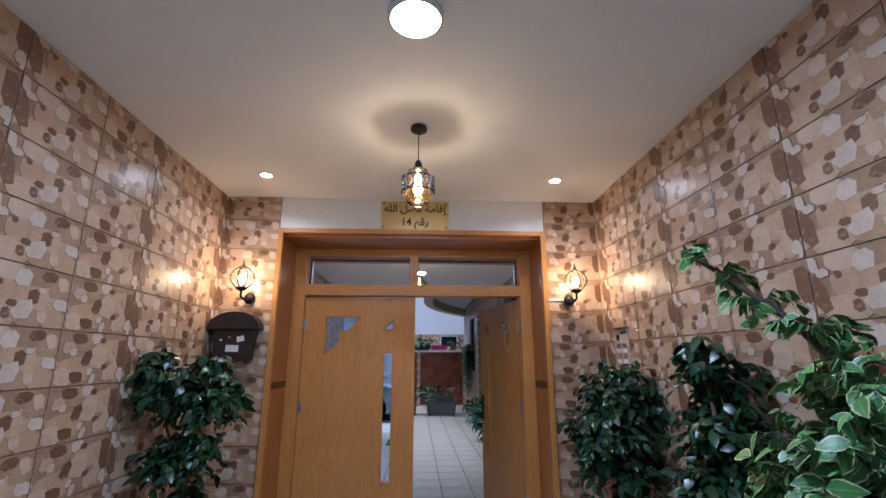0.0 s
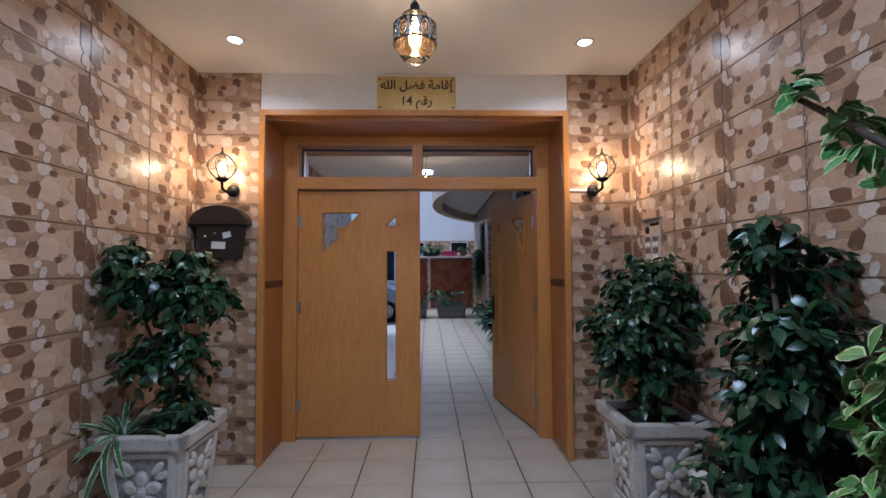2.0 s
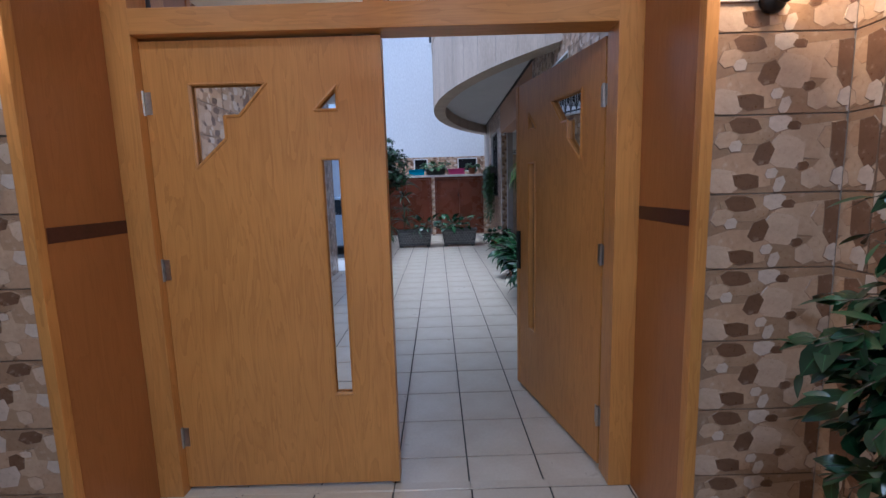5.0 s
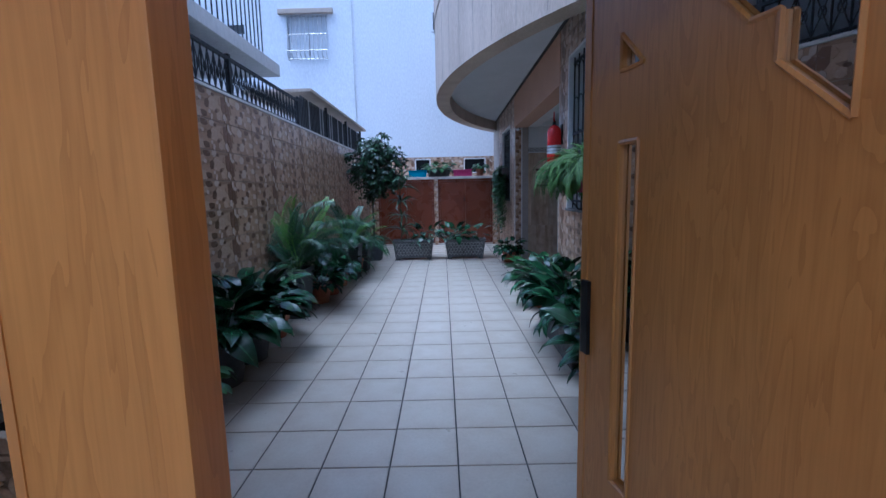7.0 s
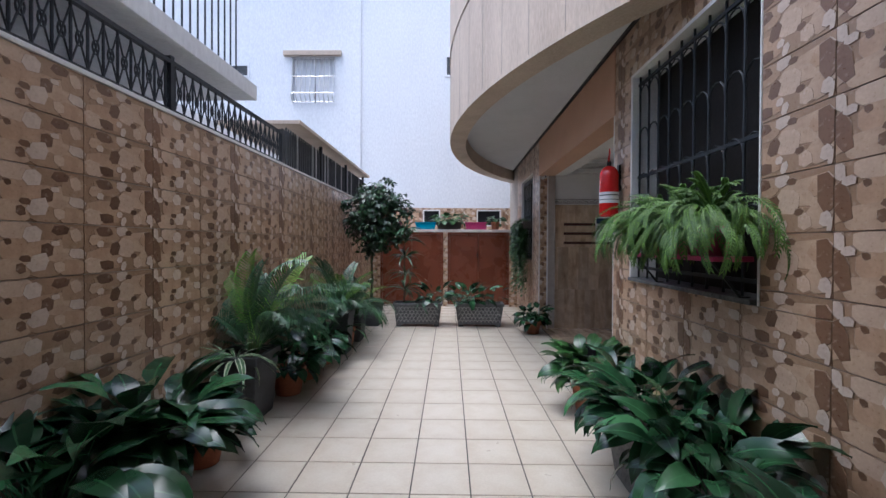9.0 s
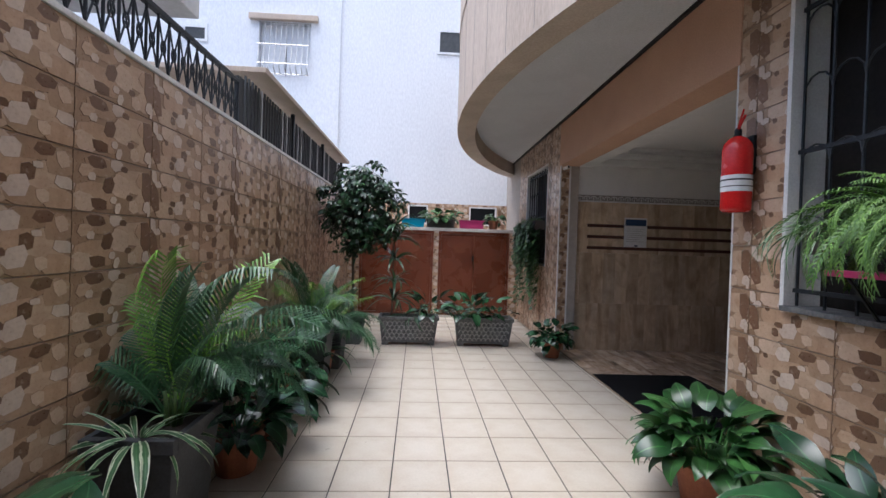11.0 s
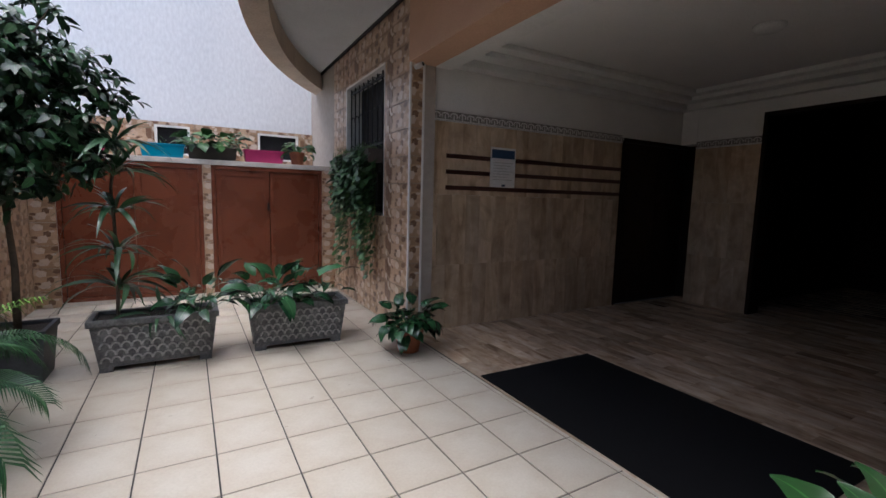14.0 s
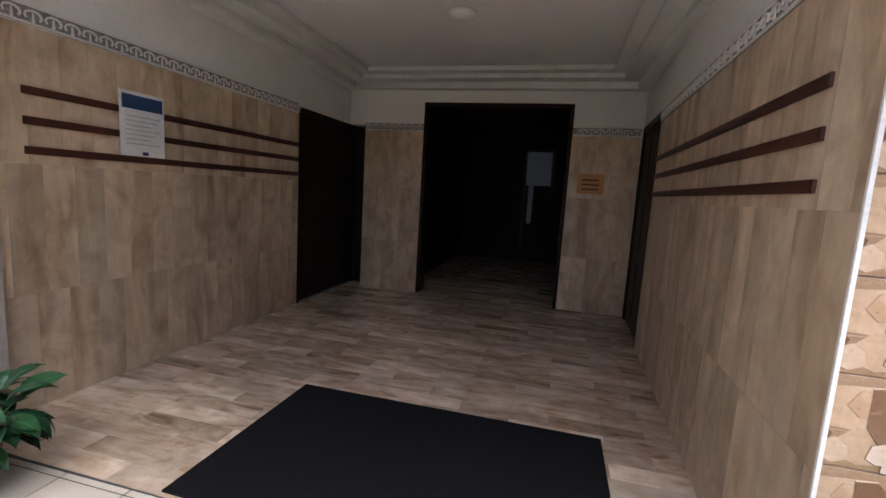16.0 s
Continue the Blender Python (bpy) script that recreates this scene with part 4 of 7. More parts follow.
# wall lanterns: a curved arm from the wall plate carries an open wire globe
for x, sx in ((-1.09, 1), (1.84, -1)):
    w = thing("wall_lantern", pose(x, -0.49, 2.14), "black wire globe wall lantern with a glowing bulb", "lamp", "wall lanterns")
    bm = bmesh.new()
    lathe(bm, [(0, 0), (0.045, 0), (0.05, 0.012), (0.042, 0.028), (0.02, 0.036), (0, 0.038)], 20)
    part("wall_plate", bm, M["black"], w, smooth=True, m=pose(sx * 0.025, 0, 0.0, 90))
    bm = bmesh.new()
    tube(bm, [(sx * 0.025, -0.03, 0.0), (sx * 0.03, -0.08, -0.03), (sx * 0.01, -0.12, -0.02), (0, -0.145, 0.0), (0, -0.15, 0.06)], 0.011, seg=8)
    tube(bm, [(0, -0.15, 0.03), (0, -0.15, -0.02)], 0.007, 0.003, seg=6)
    part("arm", bm, M["black"], w, smooth=True)
    bm = bmesh.new()
    lathe(bm, [(0, 0.04), (0.02, 0.045), (0.045, 0.06), (0.048, 0.072), (0.03, 0.08), (0.02, 0.10), (0, 0.10)], 16, (0, -0.15, 0))
    part("cup", bm, M["black"], w, smooth=True)
    bm = bmesh.new()
    for i in range(8):
        a = 2 * math.pi * i / 8
        pts = []
        for j in range(11):
            u = j / 10
            r = 0.045 + 0.06 * math.sin(math.pi * min(1, u * 1.12)) if u < 0.86 else 0.06 * (1 - u) / 0.14
            pts.append((r * math.cos(a), -0.15 + r * math.sin(a), 0.072 + 0.195 * u))
        tube(bm, pts, 0.0034, seg=5)
        u0 = (0.105 * math.cos(a + 0.39), -0.15 + 0.105 * math.sin(a + 0.39), 0.17)
        tube(bm, [(u0[0] + 0.02 * math.cos(v) * -math.sin(a + 0.39), u0[1] + 0.02 * math.cos(v) * math.cos(a + 0.39), u0[2] + 0.02 * math.sin(v)) for v in [2 * math.pi * q / 8 for q in range(9)]], 0.002, seg=4)
    lathe(bm, [(0.018, 0.255), (0.014, 0.272), (0.006, 0.285), (0.008, 0.30), (0, 0.315)], 8, (0, -0.15, 0))
    part("wire_globe", bm, M["black"], w)
    bm = bmesh.new()
    lathe(bm, [(0, 0.085), (0.013, 0.09), (0.016, 0.11), (0.03, 0.145), (0.03, 0.165), (0.016, 0.19), (0, 0.196)], 14, (0, -0.15, 0))
    b = part("bulb", bm, M["bulb"], w, "glowing warm bulb", smooth=True)
    b.visible_shadow = False
s = part("cable_trunking", boxes((PX1, PX1 + 0.19, -0.503, -0.49, 2.135, 2.155)), M["trim"], bevel=0.002)
tagged(s, "thin white cable trunking on the tiled wall", "trunking")

# mailbox
mb = thing("mailbox", pose(-1.13, -0.49, 1.60), "dark brown plastic mailbox with torn white stickers", "mailbox")
bm = bmesh.new()
prism(bm, [(-0.145, 0.0), (0.145, 0.0), (0.175, 0.29), (-0.175, 0.29)], -0.11, 0)
part("body", bm, M["mailbox"], mb, bevel=0.008)
bm = bmesh.new()
arcp = [(0.215 * math.cos(a) * 1.0, 0.275 + 0.135 * math.sin(a)) for a in [math.pi * i / 14 for i in range(15)]]
prism(bm, arcp + [(-0.215, 0.262), (0.215, 0.262)], -0.135, 0)
part("lid", bm, M["mailbox"], mb, "arched lid", bevel=0.006)
bm = bmesh.new()
box(bm, -0.15, 0.15, -0.116, -0.11, 0.245, 0.252)
part("slot", bm, M["black"], mb)
for nm, x0, x1, z0, z1, a in (("sticker", 0.035, 0.095, 0.16, 0.205, -14), ("sticker", -0.05, 0.055, 0.075, 0.13, 2), ("keyhole", -0.035, -0.018, 0.19, 0.202, 0), ("sticker", -0.105, -0.09, 0.165, 0.18, 20)):
    cx, cz = (x0 + x1) / 2, (z0 + z1) / 2
    part(nm, boxes((x0 - cx, x1 - cx, -0.003, 0.0, z0 - cz, z1 - cz)), M["paper"] if nm == "sticker" else M["steel"], mb, m=pose(cx, -0.1105, cz, 0, a, 0))

# intercom
ic = thing("intercom", pose(HX1, -0.86, 1.52), "steel door intercom with rows of call buttons", "intercom")
part("face_plate", boxes((-0.012, 0.0, -0.12, 0.12, 0, 0.34)), M["balcony"], ic, bevel=0.003)
part("rain_hood", boxes((-0.04, 0.0, -0.13, 0.13, 0.34, 0.352)), M["steel"], ic)
bm = bmesh.new()
lathe(bm, [(0, 0), (0.028, 0), (0.028, 0.004), (0, 0.004)], 16)
part("speaker", bm, M["black"], ic, m=pose(-0.012, 0.06, 0.27, 0, -90, 0))
for c in (-0.055, 0.055):
    for r in range(5):
        part("call_button", boxes((-0.018, -0.012, c - 0.035, c + 0.035, 0.02 + r * 0.042, 0.05 + r * 0.042)), M["paper"] if r % 2 else M["steel"], ic, bevel=0.002)
part("name_strip", boxes((-0.0135, -0.012, -0.1, 0.02, 0.295, 0.315)), M["black"], ic)

mat = part("doormat", boxes((-0.2, 1.1, -5.35, -4.75, 0.0, 0.012)), M["green_mat"], bevel=0.003)
tagged(mat, "green artificial turf mat on the hall floor", "mat")

# ---- planters and plants ----
rng = random.Random(7)


def carved_planter(name, m, label):
    """A white cast stone planter: tapered square tub, rim, foot, and a flower carved on each side."""
    p = thing(name, m, label, "planter", "white carved planters")
    bm = bmesh.new()
    frustum(bm, 0, 0, 0.165, 0.165, 0.215, 0.215, 0.05, 0.55)
    part("tub", bm, M["stone_white"], p, bevel=0.008)
    part("foot", boxes((-0.19, 0.19, -0.19, 0.19, 0, 0.05)), M["stone_white"], p, bevel=0.012)
    bm = bmesh.new()
    for a in range(4):
        frustum(bm, 0, -0.232, 0.25, 0.018, 0.262, 0.03, 0.545, 0.62)
        bm.verts.ensure_lookup_table()
        bmesh.ops.transform(bm, matrix=pose(0, 0, 0, 0, 0, 90 * a), verts=bm.verts[-8:])
    part("rim", bm, M["stone_white"], p, bevel=0.012)
    tilt = math.degrees(math.atan2(0.05, 0.5))
    for a in range(4):
        side = pose(0, 0, 0, 0, 0, 90 * a) @ pose(0, -0.19, 0.30, tilt, 0, 0)
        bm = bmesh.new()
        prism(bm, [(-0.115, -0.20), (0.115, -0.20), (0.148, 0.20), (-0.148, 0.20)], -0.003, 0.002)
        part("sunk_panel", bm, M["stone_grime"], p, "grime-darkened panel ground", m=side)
        bm = bmesh.new()
        for x0, x1, w in ((-0.117, -0.150, 1), (0.117, 0.150, 1)):
            s = 1 if x0 > 0 else -1
            prism(bm, [(x0, -0.215), (x0 + s * 0.035, -0.215), (x1 + s * 0.035, 0.215), (x1, 0.215)], -0.014, 0.0)
        prism(bm, [(-0.117, -0.225), (0.117, -0.225), (0.12, -0.2), (-0.12, -0.2)], -0.014, 0.0)
        prism(bm, [(-0.15, 0.2), (0.15, 0.2), (0.153, 0.222), (-0.153, 0.222)], -0.014, 0.0)
        part("panel_frame", bm, M["stone_white"], p, m=side)
        bm = bmesh.new()

        def blob(cx, cz, rx, rz, turn, h=0.022):
            n0 = len(bm.verts)
            lathe(bm, [(0, 0.0), (1.0, 0.0), (0.95, 0.5), (0.7, 0.85), (0.3, 0.8), (0, 0.7)], 10)
            bm.verts.ensure_lookup_table()
            bmesh.ops.transform(bm, matrix=pose(cx, -0.002, cz, 90, 0, 0) @ pose(0, 0, 0, 0, 0, turn) @ Matrix.Diagonal((rx, rz, h, 1)), verts=bm.verts[n0:])

        for i in range(5):
            g = math.radians(90 + 72 * i)
            blob(0.066 * math.cos(g), 0.015 + 0.066 * math.sin(g), 0.047, 0.037, math.degrees(g), 0.026)
        blob(0, 0.015, 0.034, 0.034, 0, 0.03)
        blob(0, 0.015, 0.017, 0.017, 0, 0.04)
        for lx, lz, t in ((-0.075, 0.145, 130), (-0.1, 0.12, 160), (0.085, 0.14, 50), (0.11, 0.1, 20), (-0.03, -0.13, 250), (0.045, -0.15, 330), (-0.075, -0.1, 215), (0.085, -0.08, 325)):
            blob(lx, lz, 0.05, 0.022, t, 0.016)
        part("carved_flower", bm, M["stone_white"], p, "carved five-petalled flower with leaves", smooth=True, m=side)
    part("soil", boxes((-0.2, 0.2, -0.2, 0.2, 0.5, 0.57)), M["soil"], p)
    return p


def leaf_mesh(name, L, W, material, droop=0.15, fold=0.12, rows=4, start=0.0):
    """A leaf along +x with a point at each end, folded at the midrib and bent down."""
    me = bpy.data.meshes.new(name)
    vs, uvs, fs = [], [], []
    for i in range(rows + 1):
        t = i / rows
        w = W * 0.5 * math.sin(math.pi * min(1, (t * 0.93 + 0.04)) ** 0.8) if 0 < i < rows else W * 0.02
        x, z = L * t, -droop * L * t * t
        vs += [(x, -w, z + fold * w), (x, 0, z), (x, w, z + fold * w)]
        uvs += [(-1, t), (0, t), (1, t)]
    for i in range(rows):
        for k in (0, 1):
            a = 3 * i + k
            fs.append((a, a + 1, a + 4, a + 3))
    me.from_pydata([(x + start, y, z) for x, y, z in vs], [], fs)
    lay = me.uv_layers.new(name="UVMap")
    for lp in me.loops:
        lay.data[lp.index].uv = uvs[lp.vertex_index]
    me.materials.append(material)
    me.shade_smooth()
    return me


def joined(name, pieces, parent, label=""):
    """Many leaves in one mesh: pieces are (mesh, pose)."""
    vs, fs, uv = [], [], []
    for me, m in pieces:
        k = len(vs)
        vs += [m @ v.co for v in me.vertices]
        uvl = me.uv_layers[0].data
        for p in me.polygons:
            fs.append([k + i for i in p.vertices])
            uv += [uvl[i].uv[:] for i in p.loop_indices]
    out = bpy.data.meshes.new(name)
    out.from_pydata([v[:] for v in vs], [], fs)
    lay = out.uv_layers.new(name="UVMap")
    for i, u in enumerate(uv):
        lay.data[i].uv = u
    out.materials.append(pieces[0][0].materials[0])
    out.shade_smooth()
    ob = new(name, out)
    ob.parent = parent
    return tagged(ob, label, kind="stuff")


def put_leaves(parent, pieces, limit=240, name="leaf"):
    """The first leaves as parts of their own, those past the limit in one mesh."""
    for me, m in pieces[:limit]:
        ob = new(name, me)
        ob.parent = parent
        ob.matrix_basis = m
    if len(pieces) > limit:
        joined("foliage", pieces[limit:], parent)


def aim(p, d, up, roll=0.0, s=1.0):
    """A pose at p whose x axis points along d and whose z axis leans to up."""
    d = Vector(d).normalized()
    u = Vector(up)
    y = u.cross(d)
    if y.length < 1e-4:
        y = d.orthogonal()
    y.normalize()
    z = d.cross(y)
    r = Matrix((d, y, z)).transposed().to_4x4()
    return Matrix.Translation(p) @ r @ Matrix.Rotation(roll, 4, "X") @ Matrix.Scale(s, 4)


FICUS = [leaf_mesh("leaf", L, W, M["ficus"], dr) for L, W, dr in ((0.076, 0.042, 0.2), (0.062, 0.035, 0.1), (0.084, 0.046, 0.3))]
PALE = [leaf_mesh("leaf", L, W, M["ficus_pale"], dr) for L, W, dr in ((0.072, 0.047, 0.2), (0.06, 0.041, 0.1), (0.08, 0.05, 0.3))]
TREE = [leaf_mesh("leaf", L, W, M["ficus"], dr) for L, W, dr in ((0.11, 0.05, 0.25), (0.09, 0.042, 0.15))]


def ficus(m, clumps, count, leaves, label, stems, name="ficus_plant", limit=260, inner=0.45):
    """A shrub: stems, twigs out to the clumps, and leaves hanging from the twigs. clumps: x, y, z, rx, ry, rz."""
    f = thing(name, m, label, "plant")
    bm = bmesh.new()
    for pts, r in stems:
        tube(bm, pts, r, r * 0.45, 7)
    base = Vector(stems[0][0][-1])
    twigs = bmesh.new()
    pieces = []
    total = sum(c[3] * c[4] * c[5] for c in clumps)
    for c in clumps:
        cen, rad = Vector(c[:3]), Vector(c[3:])
        root = min((Vector(p) for pts, _ in stems for p in pts), key=lambda q: (q - cen).length)
        mid = root.lerp(cen, 0.5) + Vector((rng.uniform(-0.03, 0.03), rng.uniform(-0.03, 0.03), 0.03))
        tube(twigs, [root, mid, cen], 0.008, 0.004, 5)
        n = max(6, round(count * c[3] * c[4] * c[5] / total))
        k = max(2, n // 9)
        for _ in range(k):
            d = Vector((rng.gauss(0, 1), rng.gauss(0, 1), rng.gauss(0, 1) + 0.15)).normalized()
            reach = rng.uniform(0.75, 1.12)
            tip = cen + Vector((d.x * rad.x, d.y * rad.y, d.z * rad.z)) * reach
            tip.z -= 0.04
            frm = cen.lerp(tip, inner * rng.random())
            bend = frm.lerp(tip, 0.6) + Vector((0, 0, 0.03))
            tube(twigs, [frm, bend, tip], 0.0028, 0.0012, 4)
            for j in range(9):
                t = (j + rng.random()) / 9
                p = frm.lerp(bend, t / 0.6) if t < 0.6 else bend.lerp(tip, (t - 0.6) / 0.4)
                out = (Vector((d.x, d.y, 0)) * 0.8 + Vector((rng.uniform(-1, 1), rng.uniform(-1, 1), rng.uniform(-1.3, 0.15)))).normalized()
                up = (d + Vector((rng.uniform(-0.5, 0.5), rng.uniform(-0.5, 0.5), 0.9))).normalized()
                pieces.append((t + 0.3 * (p - cen).length, (rng.choice(leaves), aim(p, out, up, rng.uniform(-0.6, 0.6), rng.uniform(0.7, 1.15)))))
    part("trunk", bm, M["bark"], f, smooth=True)
    tagged(part("twig", twigs, M["bark"], f, smooth=True), kind="stuff")
    pieces.sort(key=lambda q: -q[0])
    put_leaves(f, [q[1] for q in pieces], limit)
    return f


def radial_leaf(name, stalk, blade, width, rise, droop, material, rows=6):
    """A stalk that rises from the crown and a blade that arches over at its end, along +x."""
    me = bpy.data.meshes.new(name)
    pts = []
    n = 5
    a = rise
    p = Vector((0, 0, 0))
    for i in range(n):
        pts.append(p.copy())
        a -= droop * 0.25 / n
        p += Vector((math.cos(a), 0, math.sin(a))) * stalk / n
    vs, uvs, fs = [], [], []
    for q in pts:
        vs += [(q.x, -0.004, q.z), (q.x, 0.004, q.z), (q.x, 0, q.z - 0.006)]
        uvs += [(0, 0)] * 3
    for i in range(n - 1):
        for k in range(3):
            fs.append((3 * i + k, 3 * i + (k + 1) % 3, 3 * i + 3 + (k + 1) % 3, 3 * i + 3 + k))
    k0 = len(vs)
    for i in range(rows + 1):
        t = i / rows
        w = width * 0.5 * (math.sin(math.pi * (0.06 + 0.94 * t) ** 0.75) if i < rows else 0.01)
        up = Vector((-math.sin(a), 0, math.cos(a)))
        for s, lift in ((-1, 0.18), (0, 0), (1, 0.18)):
            q = p + up * (w * lift)
            wave = 0.05 * width * math.sin(9 * t + s)
            vs.append((q.x, s * w, q.z + wave * abs(s)))
            uvs.append((s, t))
        a -= droop * 0.75 / rows
        p += Vector((math.cos(a), 0, math.sin(a))) * blade / rows
    for i in range(rows):
        for k in (0, 1):
            b = k0 + 3 * i + k
            fs.append((b, b + 1, b + 4, b + 3))
    me.from_pydata([v if isinstance(v, tuple) else v[:] for v in vs], [], fs)
    lay = me.uv_layers.new(name="UVMap")
    for lp in me.loops:
        lay.data[lp.index].uv = uvs[lp.vertex_index]
    me.materials.append(material)
    me.shade_smooth()
    return me


LILY = [radial_leaf("leaf", s, b, w, r, d, M["lily"]) for s, b, w, r, d in (
    (0.20, 0.26, 0.105, 1.15, 1.9), (0.28, 0.30, 0.12, 1.25, 1.7), (0.34, 0.28, 0.115, 1.4, 1.3), (0.16, 0.24, 0.095, 0.8, 1.6), (0.24, 0.32, 0.13, 1.0, 2.2))]
BIG = [radial_leaf("leaf", s, b, w, r, d, M["lily"]) for s, b, w, r, d in (
    (0.30, 0.36, 0.17, 1.15, 1.6), (0.40, 0.38, 0.18, 1.3, 1.5), (0.22, 0.34, 0.16, 0.9, 1.7), (0.34, 0.40, 0.19, 1.05, 2.1))]
COMPACT = [radial_leaf("leaf", s, b, w, r, d, M["lily"], 7) for s, b, w, r, d in (
    (0.18, 0.21, 0.125, 1.1, 2.0), (0.26, 0.2, 0.12, 1.35, 1.6), (0.12, 0.2, 0.12, 0.7, 1.6), (0.2, 0.22, 0.135, 0.9, 2.3), (0.14, 0.2, 0.115, 0.35, 1.5))]
FRESH = [radial_leaf("leaf", s, b, w, r, d, M["lily_fresh"], 7) for s, b, w, r, d in (
    (0.20, 0.21, 0.12, 1.2, 1.9), (0.28, 0.2, 0.115, 1.4, 1.5), (0.14, 0.2, 0.115, 0.8, 1.7), (0.22, 0.22, 0.125, 1.0, 2.2), (0.15, 0.2, 0.11, 0.5, 1.6))]
STRIPE = [radial_leaf("leaf", 0.02, L, w, r, d, M["striped"], 8) for L, w, r, d in ((0.36, 0.03, 1.1, 1.9), (0.42, 0.034, 0.9, 2.2), (0.30, 0.028, 1.35, 1.3), (0.45, 0.034, 0.6, 1.6))]
STRAP = [radial_leaf("leaf", 0.03, L, w, r, d, M["palm"], 8) for L, w, r, d in ((0.34, 0.035, 1.1, 1.9), (0.40, 0.04, 0.8, 1.9), (0.28, 0.035, 1.3, 1.2))]


def rosette(parent, at, meshes, count, spread=0.05, s=(0.8, 1.15), lean=0.0, keep=1000):
    pieces = []
    for i in range(count):
        a = i * 2.399 + rng.uniform(-0.3, 0.3)
        r = spread * math.sqrt(rng.random())
        p = Vector(at) + Vector((r * math.cos(a), r * math.sin(a), rng.uniform(-0.01, 0.03)))
        pieces.append((rng.choice(meshes), Matrix.Translation(p) @ Matrix.Rotation(a, 4, "Z") @ Matrix.Rotation(rng.uniform(-0.25, 0.2) + lean, 4, "Y") @ Matrix.Rotation(rng.uniform(-0.5, 0.5), 4, "X") @ Matrix.Scale(rng.uniform(*s), 4)))
    put_leaves(parent, pieces, keep)


def round_pot(name, m, r, h, material, label, group="", taper=0.74):
    p = thing(name, m, label, "plant pot", group)
    bm = bmesh.new()
    lathe(bm, [(0, 0), (r * taper, 0), (r * 0.96, h * 0.82), (r * 0.93, h * 0.82), (r * 0.9, h * 0.86), (0, h * 0.86)], 28)
    part("body", bm, material, p, smooth=False)
    bm = bmesh.new()
    lathe(bm, [(r * 0.94, h * 0.80), (r * 1.04, h * 0.81), (r * 1.06, h * 0.98), (r * 1.02, h), (r * 0.93, h), (r * 0.9, h * 0.86)], 28)
    part("rim", bm, material, p, smooth=False)
    bm = bmesh.new()
    lathe(bm, [(0, h * 0.885), (r * 0.905, h * 0.87)], 20)
    part("soil", bm, M["soil"], p)
    return p


def square_pot(name, m, hx, hy, h, material, label, group="", taper=0.82):
    p = thing(name, m, label, "planter", group)
    bm = bmesh.new()
    frustum(bm, 0, 0, hx * taper, hy * taper, hx, hy, 0.0, h * 0.9)
    part("body", bm, material, p, bevel=0.008)
    bm = bmesh.new()
    for sx, sy in ((0, -1), (0, 1), (-1, 0), (1, 0)):
        if sx == 0:
            box(bm, -hx * 1.06, hx * 1.06, min(sy * hy * 0.9, sy * hy * 1.07), max(sy * hy * 0.9, sy * hy * 1.07), h * 0.88, h)
        else:
            box(bm, min(sx * hx * 0.9, sx * hx * 1.06), max(sx * hx * 0.9, sx * hx * 1.06), -hy * 0.9, hy * 0.9, h * 0.88, h)
    part("rim", bm, material, p, bevel=0.006)
    part("soil", boxes((-hx * 0.9, hx * 0.9, -hy * 0.9, hy * 0.9, h * 0.86, h * 0.93)), M["soil"], p)
    return p


def frond_mesh(name, L, leaflet, material, rise, droop, pairs=34, width=0.0135):
    """A feather palm frond: a bending rib with two rows of narrow leaflets, along +x."""
    me = bpy.data.meshes.new(name)
    vs, uvs, fs = [], [], []
    a, p = rise, Vector((0, 0, 0))
    n = pairs + 6
    prev = None
    for i in range(n + 1):
        t = i / n
        up = Vector((-math.sin(a), 0, math.cos(a)))
        r = 0.006 * (1 - 0.8 * t)
        k = len(vs)
        vs += [tuple(p + Vector((0, -r, 0))), tuple(p + Vector((0, r, 0))), tuple(p + up * r * 1.2)]
        uvs += [(0, t)] * 3
        if prev is not None:
            for q in range(3):
                fs.append((prev + q, prev + (q + 1) % 3, k + (q + 1) % 3, k + q))
        prev = k
        if i >= 6:
            u = (i - 6) / pairs
            l = leaflet * (0.55 + 0.75 * math.sin(math.pi * (0.12 + 0.8 * u)))
            d = Vector((math.cos(a), 0, math.sin(a)))
            for s in (-1, 1):
                way = (d * (0.55 + 0.5 * u) + Vector((0, s, 0)) * 0.85 + up * 0.25).normalized()
                mid = p + way * l * 0.55
                tip = p + way * l * rng.uniform(0.8, 1.1) + Vector((0, 0, -rng.uniform(0.3, 0.75) * l))
                side = way.cross(up).normalized() * width * 0.5
                k2 = len(vs)
                vs += [tuple(p - side * 0.5), tuple(p + side * 0.5), tuple(mid + side), tuple(mid - side), tuple(tip)]
                uvs += [(-0.5, 0), (0.5, 0), (0.6, 0.5), (-0.6, 0.5), (0.1, 1)]
                fs += [(k2, k2 + 1, k2 + 2, k2 + 3), (k2 + 3, k2 + 2, k2 + 4)]
        a -= droop / n * (0.5 + t)
        p = p + Vector((math.cos(a), 0, math.sin(a))) * L / n
    me.from_pydata(vs, [], fs)
    lay = me.uv_layers.new(name="UVMap")
    for lp in me.loops:
        lay.data[lp.index].uv = uvs[lp.vertex_index]
    me.materials.append(material)
    return me


PALM = [frond_mesh("frond", L, f, M["palm"], r, d) for L, f, r, d in ((0.85, 0.17, 1.25, 1.9), (1.0, 0.18, 1.4, 1.5), (0.75, 0.16, 1.0, 2.0), (0.9, 0.17, 0.75, 1.8), (0.9, 0.16, 1.5, 0.9))]
YOUNG = [frond_mesh("frond", L, f, M["palm_bright"], r, d, 22) for L, f, r, d in ((0.9, 0.18, 1.45, 0.9), (0.8, 0.17, 1.3, 1.1))]


